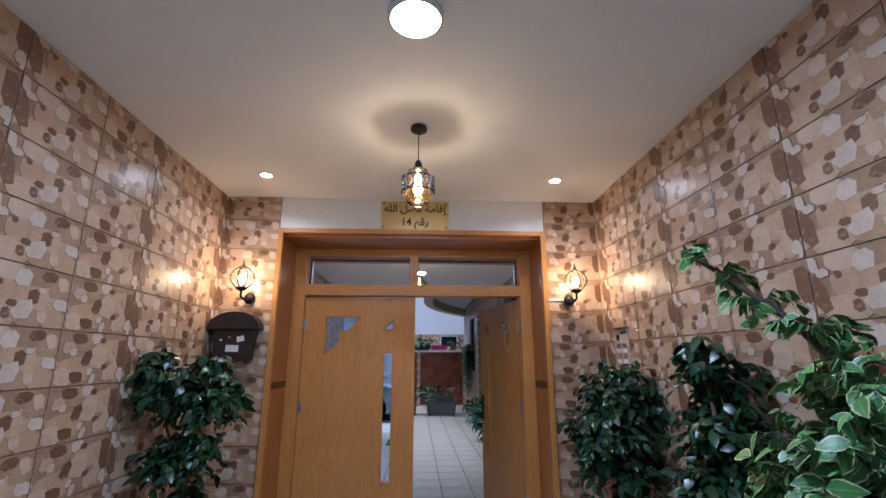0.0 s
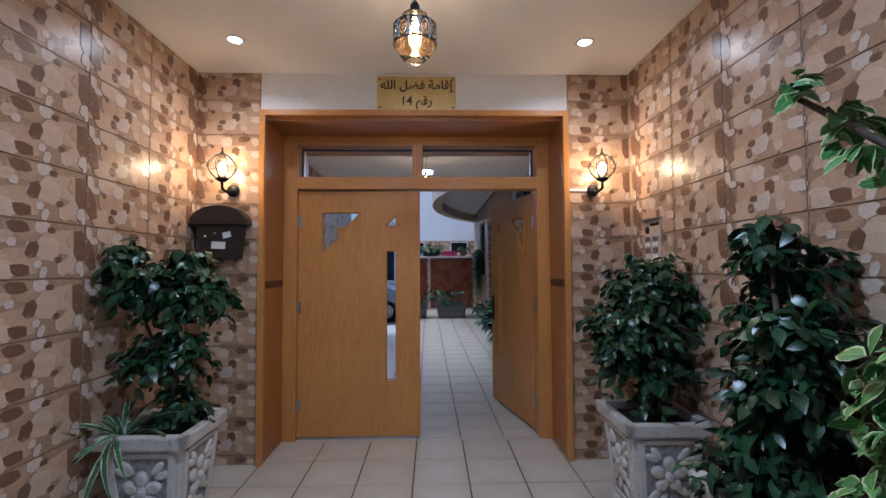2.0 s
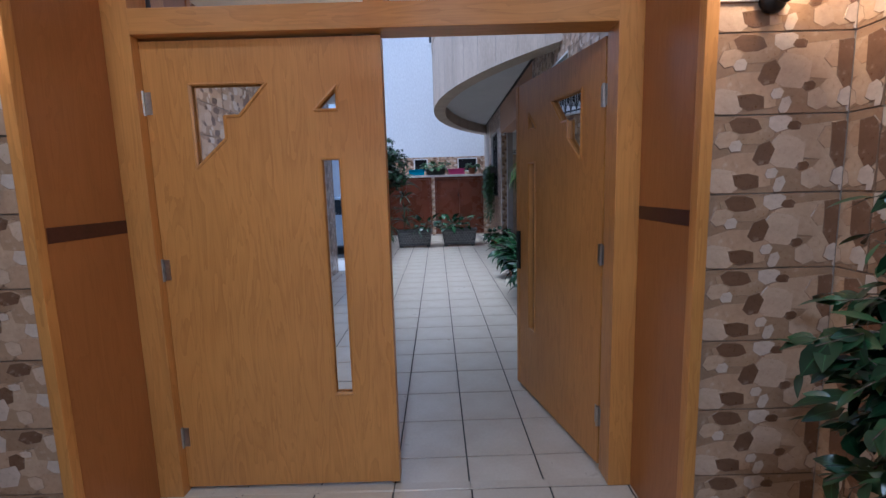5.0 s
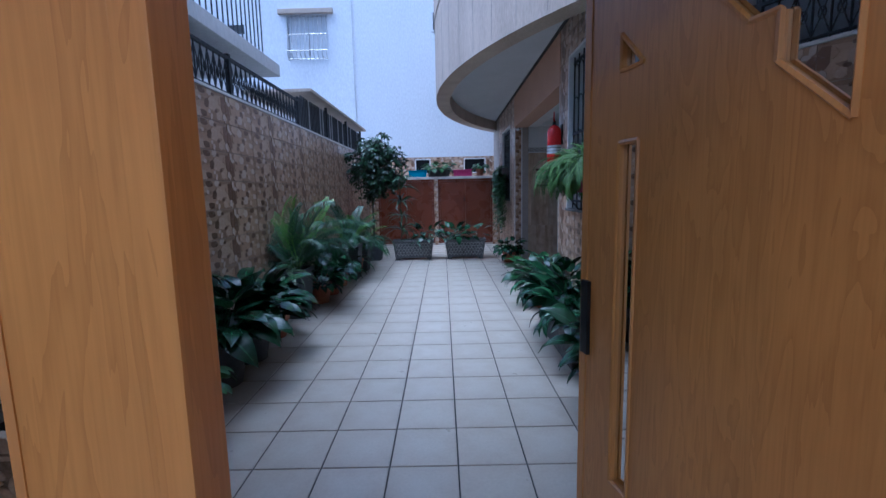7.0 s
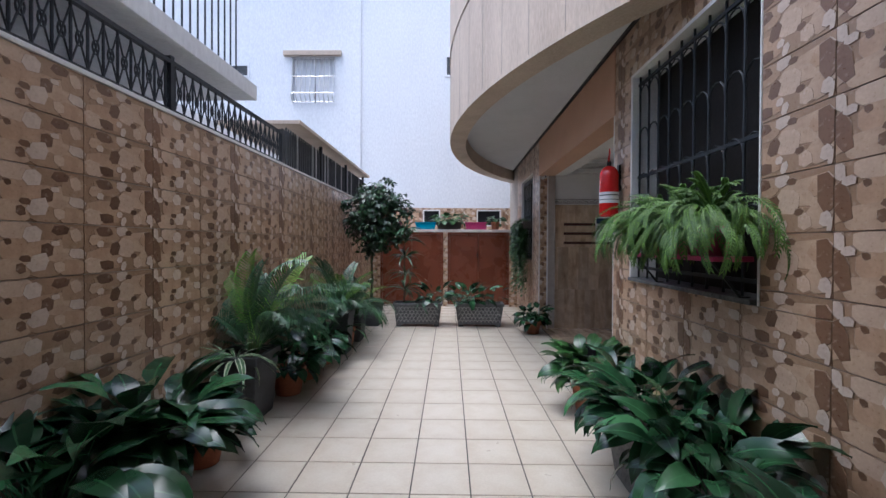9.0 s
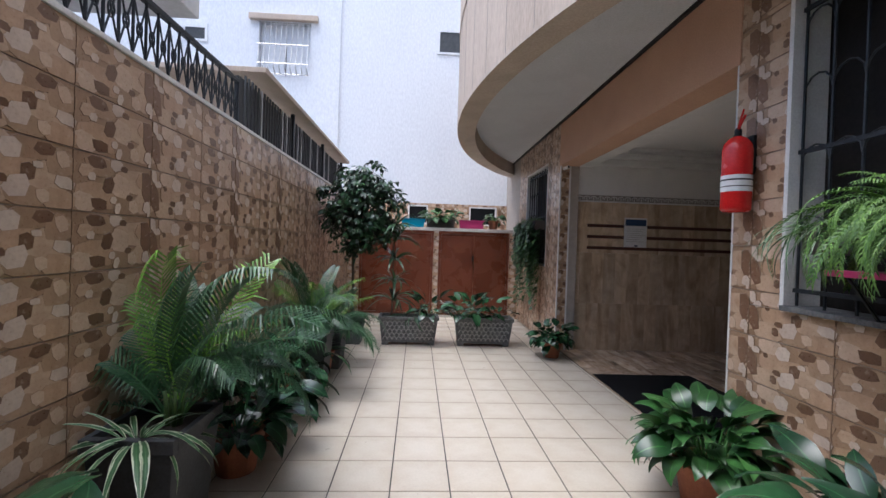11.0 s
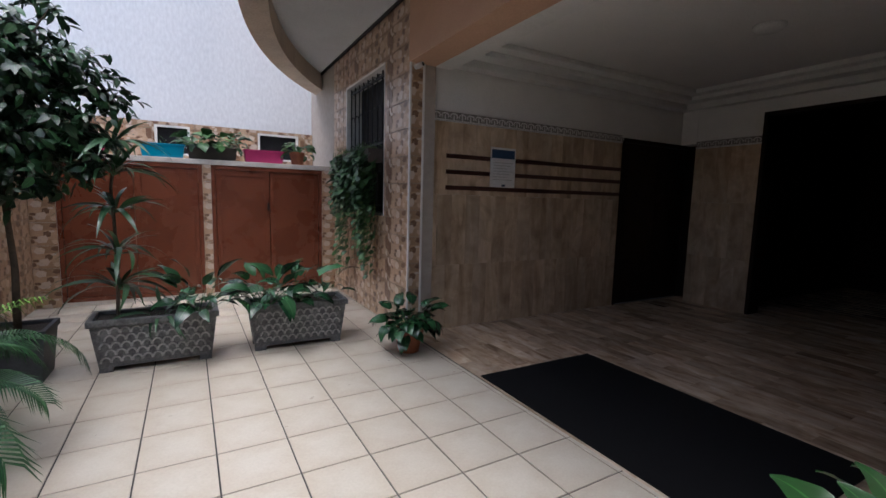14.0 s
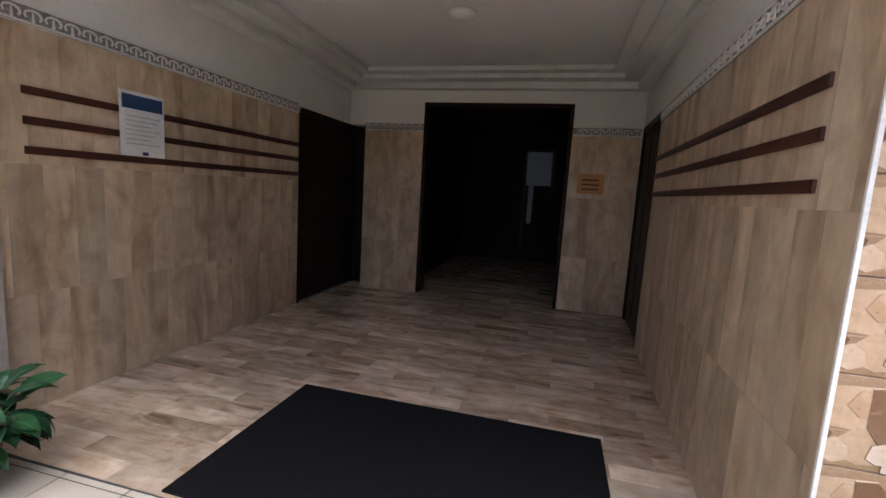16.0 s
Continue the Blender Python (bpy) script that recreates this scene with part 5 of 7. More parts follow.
def palm(at, count, young, label, s=1.0, arc=None):
    p = thing("palm", pose(*at), label, "palm", "courtyard palms")
    bm = bmesh.new()
    for i in range(5):
        a = i * 1.3
        tube(bm, [(0.03 * math.cos(a), 0.03 * math.sin(a), 0.0), (0.05 * math.cos(a), 0.05 * math.sin(a), 0.2)], 0.014, 0.009, 6)
    part("stem", bm, M["stem"], p, smooth=True)
    for i in range(count):
        a = i * 2.399 + rng.uniform(-0.3, 0.3)
        if arc:
            a = arc[0] + (arc[1] - arc[0]) * ((i * 0.618) % 1)
        f = new("frond", rng.choice(YOUNG if i < young else PALM))
        f.parent = p
        f.matrix_basis = Matrix.Translation((0.04 * math.cos(a), 0.04 * math.sin(a), rng.uniform(0.0, 0.16))) @ Matrix.Rotation(a, 4, "Z") @ Matrix.Rotation(rng.uniform(-0.2, 0.25), 4, "Y") @ Matrix.Rotation(rng.uniform(-0.4, 0.4), 4, "X") @ Matrix.Scale(s * rng.uniform(0.8, 1.1), 4)
    return p


# hall plants
planter = carved_planter("carved_planter", pose(1.875, -1.25, 0), "white cast stone planter carved with flowers")
copy_thing(planter, HALL @ pose(-1.07, -1.33, 0))
copy_thing(planter, HALL @ pose(1.90, -2.3, 0))
copy_thing(planter, HALL @ pose(1.78, -3.25, 0))
ficus(pose(1.875, -1.25, 0.57), [(0, 0, 0.32, 0.33, 0.28, 0.26), (-0.06, -0.02, 0.62, 0.36, 0.3, 0.28), (0.02, 0, 0.88, 0.3, 0.28, 0.2), (0.22, -0.05, 0.75, 0.2, 0.2, 0.2), (-0.25, -0.05, 0.5, 0.16, 0.16, 0.3)], 3400, FICUS, "dense dark green weeping fig in a carved planter", [([(0, 0, -0.03), (0.02, 0.01, 0.25), (-0.02, 0, 0.5), (0, 0.02, 0.85)], 0.02), ([(0.03, 0.03, -0.03), (0.1, 0.05, 0.3), (0.14, 0.03, 0.7)], 0.013)])
ficus(pose(-1.07, -1.33, 0.57), [(0.08, 0.02, 0.16, 0.2, 0.18, 0.12), (0.03, 0.0, 0.45, 0.24, 0.2, 0.2), (-0.1, -0.02, 0.42, 0.2, 0.2, 0.12), (0.12, 0.0, 0.78, 0.24, 0.22, 0.22), (-0.1, -0.05, 0.85, 0.2, 0.22, 0.2), (-0.22, -0.08, 1.02, 0.16, 0.18, 0.16), (0.1, 0.05, 1.0, 0.18, 0.18, 0.12), (0.22, 0.1, 0.82, 0.14, 0.15, 0.16)], 3000, FICUS, "dark green weeping fig with loose arching crown", [([(0, 0, -0.03), (0.05, 0, 0.3), (0.02, 0.02, 0.6), (0.05, 0, 0.95)], 0.022), ([(0.0, 0, 0.3), (-0.12, -0.02, 0.65), (-0.2, -0.06, 1.0)], 0.012)])
ficus(pose(1.90, -2.3, 0.57), [(0.04, 0, 0.3, 0.22, 0.3, 0.28), (0.02, 0, 0.65, 0.23, 0.3, 0.28), (0.03, 0.05, 0.95, 0.2, 0.24, 0.2), (-0.1, -0.05, 0.45, 0.15, 0.2, 0.3), (0.0, 0.08, 1.1, 0.12, 0.14, 0.1), (-0.2, -0.05, 0.12, 0.16, 0.3, 0.26), (-0.2, 0.1, -0.05, 0.1, 0.2, 0.2)], 3000, FICUS, "tall dark green weeping fig beside the tiled wall", [([(0, 0, -0.03), (0.02, 0.02, 0.4), (-0.02, 0.03, 1.0)], 0.02)])
ficus(pose(1.78, -3.25, 0.57), [(0, 0.0, 0.35, 0.3, 0.34, 0.34), (-0.05, 0.05, 0.68, 0.3, 0.34, 0.32), (0.05, 0.1, 0.95, 0.22, 0.24, 0.18), (-0.2, 0.2, 0.5, 0.14, 0.16, 0.3), (0.0, 0.2, 1.15, 0.14, 0.12, 0.12), (-0.06, 0.35, 1.25, 0.12, 0.12, 0.1), (-0.14, 0.43, 1.37, 0.11, 0.1, 0.08), (-0.22, 0.48, 1.46, 0.1, 0.09, 0.07), (-0.22, 0.15, 0.15, 0.16, 0.3, 0.26), (-0.1, 0.3, -0.05, 0.2, 0.12, 0.25)], 3900, PALE, "variegated weeping fig with cream leaf edges and one long shoot", [([(0, 0, -0.03), (0.02, 0.05, 0.5), (0.05, 0.12, 0.95), (-0.02, 0.28, 1.18), (-0.13, 0.42, 1.36), (-0.23, 0.49, 1.47)], 0.018)])
sp = thing("spider_plant", pose(-1.22, -1.48, 0.57), "striped spider plant with arching white-edged leaves", "plant")
rosette(sp, (0, 0, 0), STRIPE, 26, 0.02)

# courtyard, along the boundary wall
BASE = Matrix()
square_pot("tub", pose(-1.3, 2.7, 0), 0.18, 0.18, 0.36, M["pot_dark"], "dark grey square plant tub")
pl = thing("elephant_ear", pose(-1.3, 2.7, 0.33), "tall elephant ear plant with one huge upright leaf", "plant")
bm = bmesh.new()
tube(bm, [(0, 0, 0), (0.01, 0, 0.25), (-0.01, 0.01, 0.5)], 0.045, 0.03, 8)
part("stem", bm, M["bark"], pl)
bm = bmesh.new()
for q in ((-0.02, 0.02, 1.0), (0.08, 0.04, 0.75), (-0.1, 0.0, 0.6)):
    tube(bm, [(0, 0, 0.45), (q[0] * 0.6, q[1], 0.45 + (q[2] - 0.45) * 0.6), q], 0.012, 0.008, 6)
part("stalk", bm, M["stem"], pl)
ear = leaf_mesh("leaf", 0.44, 0.24, M["lily"], 0.2, 0.15, 6)
put_leaves(pl, [(ear, aim((-0.02, 0.02, 1.17), (0.1, -0.15, -1), (0.8, -0.6, 0.2))), (ear, aim((0.08, 0.04, 0.75), (0.7, -0.3, -0.5), (0.3, -0.3, 0.9), 0, 0.6)), (ear, aim((-0.1, 0.0, 0.6), (-0.2, -0.8, -0.4), (0, -0.3, 0.9), 0, 0.6))])
sv = thing("creeping_plant", pose(-1.15, 2.2, 0.22), "low creeping plant with small round leaves", "plant")
rosette(sv, (0, 0, 0), [radial_leaf("leaf", s, b, w, r, d, M["ivy"]) for s, b, w, r, d in ((0.16, 0.12, 0.10, 0.9, 1.9), (0.24, 0.11, 0.09, 0.5, 1.6), (0.3, 0.12, 0.1, 0.7, 1.9))], 70, 0.14, (0.8, 1.2))
round_pot("plant_pot", pose(-1.15, 2.2, 0), 0.18, 0.25, M["pot_dark"], "round dark plastic plant pot", "courtyard pots")
for y, r, h, n, mesh, mt in ((3.1, 0.24, 0.40, 64, BIG, "pot_dark"), (3.65, 0.22, 0.38, 60, BIG, "pot_dark"), (4.3, 0.15, 0.24, 30, COMPACT, "terracotta")):
    round_pot("plant_pot", pose(-1.2, y, 0), r, h, M[mt], "round dark plastic plant pot" if mt == "pot_dark" else "round terracotta plant pot", "courtyard pots")
    pl = thing("peace_lily", pose(-1.2, y, h * 0.88), "lush peace lily with broad glossy dark leaves", "plant", "peace lilies")
    rosette(pl, (0, 0, 0), mesh, round(n * 1.7), 0.17, (0.7, 0.95) if mesh is COMPACT else (0.7, 1.05))
square_pot("tub", pose(-1.3, 5.16, 0), 0.21, 0.25, 0.6, M["pot_dark"], "tall dark grey square planter with a pale worn rim")
palm((-1.24, 5.2, 0.55), 36, 7, "areca palm with long arching feather fronds", 0.98, (-0.7, 3.6))
sp = thing("spider_plant", pose(-1.3, 4.98, 0.55), "striped spider plant hanging over the planter rim", "plant")
rosette(sp, (0, 0, 0), STRIPE, 30, 0.05)
for y, r, n in ((5.8, 0.17, 50), (6.35, 0.18, 54), (6.95, 0.17, 50)):
    round_pot("plant_pot", pose(-1.14, y, 0), r, 0.28, M["terracotta"], "round terracotta plant pot", "courtyard pots")
    pl = thing("broadleaf_plant", pose(-1.14, y, 0.25), "dark broad-leaved plant in a terracotta pot", "plant", "broad-leaved plants")
    rosette(pl, (0, 0, 0), BIG + COMPACT, n, 0.12, (0.75, 1.05))
square_pot("tub", pose(-1.08, 7.58, 0), 0.19, 0.19, 0.6, M["pot_dark"], "tall dark grey square planter with a pale worn rim")
palm((-1.08, 7.58, 0.55), 28, 6, "areca palm with bright young fronds", 0.85)
round_pot("plant_pot", pose(-1.08, 7.98, 0), 0.16, 0.3, M["terracotta"], "round terracotta plant pot", "courtyard pots")
pl = thing("strap_leaf_plant", pose(-1.08, 7.98, 0.27), "strap-leaved plant in a terracotta pot", "plant")
rosette(pl, (0, 0, 0), STRAP, 34, 0.06)
square_pot("tub", pose(-1.05, 8.4, 0), 0.18, 0.2, 0.45, M["pot_dark"], "dark grey square plant tub")
palm((-1.03, 8.4, 0.4), 24, 2, "areca palm with arching fronds near the cupboards", 0.75)
round_pot("plant_pot", pose(-1.2, 8.85, 0), 0.15, 0.28, M["terracotta"], "round terracotta plant pot", "courtyard pots")
pl = thing("strap_leaf_plant", pose(-1.2, 8.85, 0.25), "bushy strap-leaved plant in a terracotta pot", "plant")
rosette(pl, (0, 0, 0), STRAP, 40, 0.06)
square_pot("tub", pose(-1.0, 9.75, 0), 0.2, 0.2, 0.42, M["pot_dark"], "dark grey square plant tub")
ficus(pose(-1.0, 9.75, 0.38), [(0.1, -0.1, 1.45, 0.5, 0.45, 0.4), (0.05, -0.1, 1.95, 0.5, 0.45, 0.42), (0.4, -0.05, 2.0, 0.36, 0.35, 0.32), (-0.3, -0.1, 1.65, 0.3, 0.35, 0.3), (0.45, -0.1, 1.55, 0.32, 0.35, 0.3), (0.1, -0.1, 1.1, 0.3, 0.3, 0.16), (0.1, -0.1, 2.25, 0.3, 0.3, 0.2), (-0.48, -0.1, 1.95, 0.22, 0.22, 0.18), (0.66, -0.05, 1.82, 0.22, 0.22, 0.16), (0.34, -0.1, 2.42, 0.18, 0.18, 0.14), (-0.2, -0.1, 2.3, 0.16, 0.2, 0.14), (0.55, -0.1, 1.3, 0.18, 0.2, 0.14)], 4700, TREE, "small dark-leaved tree with a rounded crown", [([(0, 0, -0.03), (0.02, -0.02, 0.5), (0.0, -0.06, 1.1), (0.05, -0.1, 1.8)], 0.028), ([(0.0, -0.05, 0.9), (0.2, -0.08, 1.4)], 0.014)], "tree", 260)

# courtyard, along the house
square_pot("trough", pose(1.9, 3.75, 0), 0.2, 0.62, 0.42, M["stone_dark"], "long dark cast stone trough by the house wall")
for y, n in ((3.38, 34), (3.8, 34), (4.2, 32)):
    pl = thing("peace_lily", pose(1.88, y, 0.36), "lush peace lily with broad glossy dark leaves", "plant", "peace lilies")
    rosette(pl, (0, 0, 0), LILY, n * 2, 0.13, (0.8, 1.15))
round_pot("plant_pot", pose(1.9, 2.55, 0), 0.17, 0.3, M["terracotta"], "round terracotta plant pot", "courtyard pots")
pl = thing("peace_lily", pose(1.9, 2.55, 0.27), "fresh green peace lily by the house wall", "plant", "peace lilies")
rosette(pl, (0, 0, 0), LILY, 84, 0.13, (0.75, 1.1))
round_pot("plant_pot", pose(1.93, 5.42, 0), 0.19, 0.28, M["terracotta"], "round terracotta plant pot", "courtyard pots")
pl = thing("peace_lily", pose(1.93, 5.42, 0.25), "fresh green peace lily beside the lobby opening", "plant", "peace lilies")
rosette(pl, (0, 0, 0), FRESH, 150, 0.15, (0.85, 1.2))
round_pot("plant_pot", pose(2.02, 9.08, 0), 0.14, 0.22, M["terracotta"], "small round terracotta plant pot", "courtyard pots")
pl = thing("peace_lily", pose(2.02, 9.08, 0.19), "small peace lily by the lobby corner", "plant", "peace lilies")
rosette(pl, (0, 0, 0), COMPACT, 80, 0.09, (0.8, 1.05))

# two long planters before the cupboards
def relief_trough(m, label):
    p = thing("stone_trough", m, label, "planter", "grey stone troughs")
    bm = bmesh.new()
    frustum(bm, 0, 0, 0.41, 0.15, 0.455, 0.185, 0.04, 0.40)
    part("tub", bm, M["stone_dark"], p, bevel=0.01)
    for x in (-0.36, 0.36):
        for y in (-0.11, 0.11):
            part("foot", boxes((x - 0.05, x + 0.05, y - 0.04, y + 0.04, 0, 0.045)), M["stone_dark"], p, bevel=0.008)
    bm = bmesh.new()
    box(bm, -0.475, 0.475, -0.205, -0.16, 0.395, 0.45)
    box(bm, -0.475, 0.475, 0.16, 0.205, 0.395, 0.45)
    box(bm, -0.475, -0.43, -0.16, 0.16, 0.395, 0.45)
    box(bm, 0.43, 0.475, -0.16, 0.16, 0.395, 0.45)
    part("rim", bm, M["stone_dark"], p, bevel=0.012)
    for sgn in (-1, 1):
        bm = bmesh.new()
        for row in range(5):
            for i in range(11):
                x = -0.36 + i * 0.072 + (0.036 if row % 2 else 0)
                z = 0.085 + row * 0.062
                if abs(x) > 0.38:
                    continue
                y = sgn * (0.154 + 0.035 * (z - 0.04) / 0.36)
                tube(bm, [(x + 0.034 * math.cos(a), y, z + 0.045 * math.sin(a)) for a in [math.pi * j / 6 for j in range(7)]], 0.0085, seg=5)
        tagged(part("scale_relief", bm, M["stone_relief"], p), "raised fish-scale relief", kind="stuff")
    part("soil", boxes((-0.43, 0.43, -0.16, 0.16, 0.37, 0.415)), M["soil"], p)
    return p


tr = relief_trough(pose(-0.09, 9.78, 0, 0, 0, 1), "long grey stone trough with fish-scale relief")
copy_thing(tr, pose(1.10, 9.80, 0, 0, 0, -1))
dr = thing("dracaena", pose(-0.37, 9.78, 0.41), "tall dracaena with strap leaves up its stem", "plant")
bm = bmesh.new()
tube(bm, [(0, 0, 0), (0.02, 0, 0.5), (0.0, 0, 1.1), (0.05, 0, 1.45)], 0.016, 0.01, 7)
part("stem", bm, M["bark"], dr)
for z, n, sc in ((0.25, 10, 1.0), (0.55, 10, 0.9), (0.9, 10, 0.9), (1.2, 12, 0.95), (1.42, 14, 0.9)):
    rosette(dr, (0.02, 0, z), STRAP, n + 10, 0.02, (sc * 1.1, sc * 1.5))
for x, y, n, ms in ((-0.05, 9.78, 16, STRAP), (0.22, 9.74, 30, LILY), (0.80, 9.76, 30, LILY), (1.08, 9.8, 18, LILY), (1.36, 9.8, 10, LILY)):
    pl = thing("trough_plant", pose(x, y, 0.41), "green leafy plant growing in a stone trough", "plant", "trough plants")
    rosette(pl, (0, 0, 0), ms, n, 0.1, (0.7, 1.05))

# cupboard doors
for x0, x1 in ((-1.27, 0.335), (0.445, 2.0)):
    c = tagged(new("cupboard_door"), "brown painted steel cupboard doors under the ledge", "cupboard", "ledge cupboards")
    mid = (x0 + x1) / 2
    part("frame", boxes((x0, x0 + 0.05, 12.37, 12.42, 0.05, 1.885), (x1 - 0.05, x1, 12.37, 12.42, 0.05, 1.885), (x0 + 0.05, x1 - 0.05, 12.37, 12.42, 0.05, 0.1), (x0 + 0.05, x1 - 0.05, 12.37, 12.42, 1.825, 1.885)), M["rust_door"], c, bevel=0.004)
    for a, b, s in ((x0 + 0.055, mid - 0.004, 1), (mid + 0.004, x1 - 0.055, -1)):
        d = part("door", boxes((a, b, 12.385, 12.41, 0.105, 1.82)), M["rust_door"], c, bevel=0.003)
        part("raised_border", boxes((a + 0.05, a + 0.075, 12.376, 12.385, 0.16, 1.765), (b - 0.075, b - 0.05, 12.376, 12.385, 0.16, 1.765), (a + 0.075, b - 0.075, 12.376, 12.385, 0.16, 0.185), (a + 0.075, b - 0.075, 12.376, 12.385, 1.74, 1.765)), M["rust_door"], d, bevel=0.003)
        if s > 0:
            part("lock", boxes((b - 0.035, b - 0.01, 12.355, 12.386, 1.25, 1.36)), M["black"], d, bevel=0.004)

# troughs and pots on the ledge
def trough(x, y, z, w, material, label, plant):
    t = thing("window_trough", pose(x, y, z), label, "planter", "ledge troughs")
    bm = bmesh.new()
    frustum(bm, 0, 0, w / 2 - 0.025, 0.07, w / 2, 0.09, 0, 0.17)
    part("body", bm, material, t, bevel=0.008)
    part("rim", boxes((-w / 2 - 0.01, w / 2 + 0.01, -0.1, -0.08, 0.165, 0.19), (-w / 2 - 0.01, w / 2 + 0.01, 0.08, 0.1, 0.165, 0.19), (-w / 2 - 0.01, -w / 2 + 0.01, -0.08, 0.08, 0.165, 0.19), (w / 2 - 0.01, w / 2 + 0.01, -0.08, 0.08, 0.165, 0.19)), material, t, bevel=0.004)
    part("soil", boxes((-w / 2 + 0.01, w / 2 - 0.01, -0.08, 0.08, 0.16, 0.178)), M["soil"], t)
    if plant:
        pl = thing("ledge_plant", pose(x, y, z + 0.17), "bushy green plant in a ledge trough", "plant", "ledge plants")
        for q in (-0.3, 0, 0.3):
            rosette(pl, (q * w, 0, 0), LEDGE, 24, 0.06, (1.1, 1.7))


LEDGE = [radial_leaf("leaf", 0.12, 0.12, 0.09, r, d, M["ivy"]) for r, d in ((1.2, 1.8), (0.8, 2.0), (0.4, 1.6))]
trough(-0.13, 12.55, 1.955, 0.52, M["blue"], "bright blue plastic window trough", False)
trough(0.48, 12.6, 1.955, 0.64, M["trough"], "grey brown plastic window trough", True)
trough(1.17, 12.55, 1.955, 0.56, M["pink"], "magenta plastic window trough", False)
trough(-1.0, 12.55, 1.955, 0.5, M["pink"], "magenta plastic window trough", False)
round_pot("plant_pot", pose(1.66, 12.55, 1.955), 0.11, 0.2, M["terracotta"], "small terracotta pot on the ledge", "courtyard pots")
pl = thing("ledge_plant", pose(1.66, 12.55, 2.13), "small leafy plant in a terracotta pot", "plant", "ledge plants")
rosette(pl, (0, 0, 0), LEDGE, 26, 0.05, (1.0, 1.4))
pl = thing("ledge_plant", pose(-0.1, 12.55, 2.13), "thin sprouts in the blue trough", "plant", "ledge plants")
rosette(pl, (0, 0, 0), STRAP, 8, 0.15, (0.35, 0.55))

# ---- barred windows of the house ----
def barred(i, y0, y1, z0, z1, label):
    w = thing(f"window_{i}", pose(CX1, 0, 0), label, "window", "", "structure")
    part("window_reveal", boxes((-0.004, 0.3, y0, y0 + 0.012, z0, z1), (-0.004, 0.3, y1 - 0.03, y1, z0, z1), (-0.004, 0.3, y0 + 0.012, y1 - 0.03, z1 - 0.03, z1)), M["trim"], w, "white painted window surround", bevel=0.004)
    part("window_sill", boxes((-0.03, 0.3, y0 + 0.03, y1 - 0.03, z0, z0 + 0.03)), M["stone_dark"], w, "dark stone sill", bevel=0.004)
    part("pane", boxes((0.22, 0.23, y0 + 0.03, y1 - 0.03, z0 + 0.03, z1 - 0.03)), M["dark_pane"], w, "window pane coloured near-black for the unlit room")
    n = round((y1 - y0) / 0.19)
    for k in range(n + 1):
        y = y0 + 0.05 + (y1 - y0 - 0.1) * k / n
        bm = bmesh.new()
        tube(bm, [(0.06, y, z0 + 0.03), (0.06, y, z1 - 0.03)], 0.009, seg=6)
        part("bar", bm, M["iron"], w)
    for z in (z0 + 0.12, (z0 + z1) / 2, z1 - 0.1):
        part("cross_bar", boxes((0.05, 0.07, y0 + 0.03, y1 - 0.03, z - 0.012, z + 0.012)), M["iron"], w)
    bm = bmesh.new()
    for k in range(n):
        ya = y0 + 0.05 + (y1 - y0 - 0.1) * k / n
        yb = ya + (y1 - y0 - 0.1) / n
        for z in (z0 + 0.45, z0 + 0.85, z0 + 1.25, z0 + 1.62):
            tube(bm, [(0.055, (ya + yb) / 2 - (yb - ya) / 2 * math.cos(a), z + 0.1 * math.sin(a)) for a in [math.pi * j / 6 for j in range(7)]], 0.006, seg=5)
    part("scrollwork", bm, M["iron"], w)
    return w


barred(4, WY0, WY1, WZ0, WZ1, "tall dark window behind a black iron grille")
barred(5, FY0, FY1, FZ0, FZ1, "dark window behind a black iron grille")

# fern shelf at the near window
sh = thing("flower_shelf", pose(CX1, 4.15, 1.50), "red metal flower shelf hooked to the window bars", "shelf")
part("tray", boxes((-0.2, 0.02, -0.55, 0.6, 0, 0.03)), M["pink"], sh, bevel=0.006)
for y in (-0.5, 0.5):
    bm = bmesh.new()
    tube(bm, [(-0.18, y, 0.0), (-0.02, y, -0.2), (0.03, y, -0.2)], 0.008, seg=6)
    part("bracket", bm, M["black"], sh)
FERN = [frond_mesh("frond", L, f, M["fern"], r, d, 26, 0.010) for L, f, r, d in ((0.55, 0.034, 0.9, 2.7), (0.66, 0.036, 0.7, 2.3), (0.48, 0.034, 1.2, 3.1), (0.72, 0.036, 0.8, 2.7), (0.5, 0.034, 0.4, 2.0), (0.42, 0.034, 1.45, 1.7))]
for y, n in ((3.78, 130), (4.08, 140), (4.38, 120)):
    b = round_pot("plant_pot", pose(CX1 - 0.1, y, 1.53), 0.1, 0.17, M["pink"], "small red plastic plant pot on the shelf", "shelf pots")
    f = thing("fern", pose(CX1 - 0.1, y, 1.68), "bright green fern with drooping fronds", "fern", "window ferns")
    for k in range(n):
        a = rng.uniform(1.2, 5.1) if k % 4 else rng.uniform(0, 6.28)
        o = new("frond", rng.choice(FERN))
        o.parent = f
        o.matrix_basis = Matrix.Translation((rng.uniform(-0.05, 0.05), rng.uniform(-0.06, 0.06), 0)) @ Matrix.Rotation(a, 4, "Z") @ Matrix.Rotation(rng.uniform(-0.3, 0.2), 4, "Y") @ Matrix.Rotation(rng.uniform(-0.4, 0.4), 4, "X") @ Matrix.Scale(rng.uniform(0.7, 1.05), 4)
gs = thing("spider_plant", pose(CX1 - 0.12, 4.86, 1.66), "grey-green grassy plant hanging beside the extinguisher", "plant")
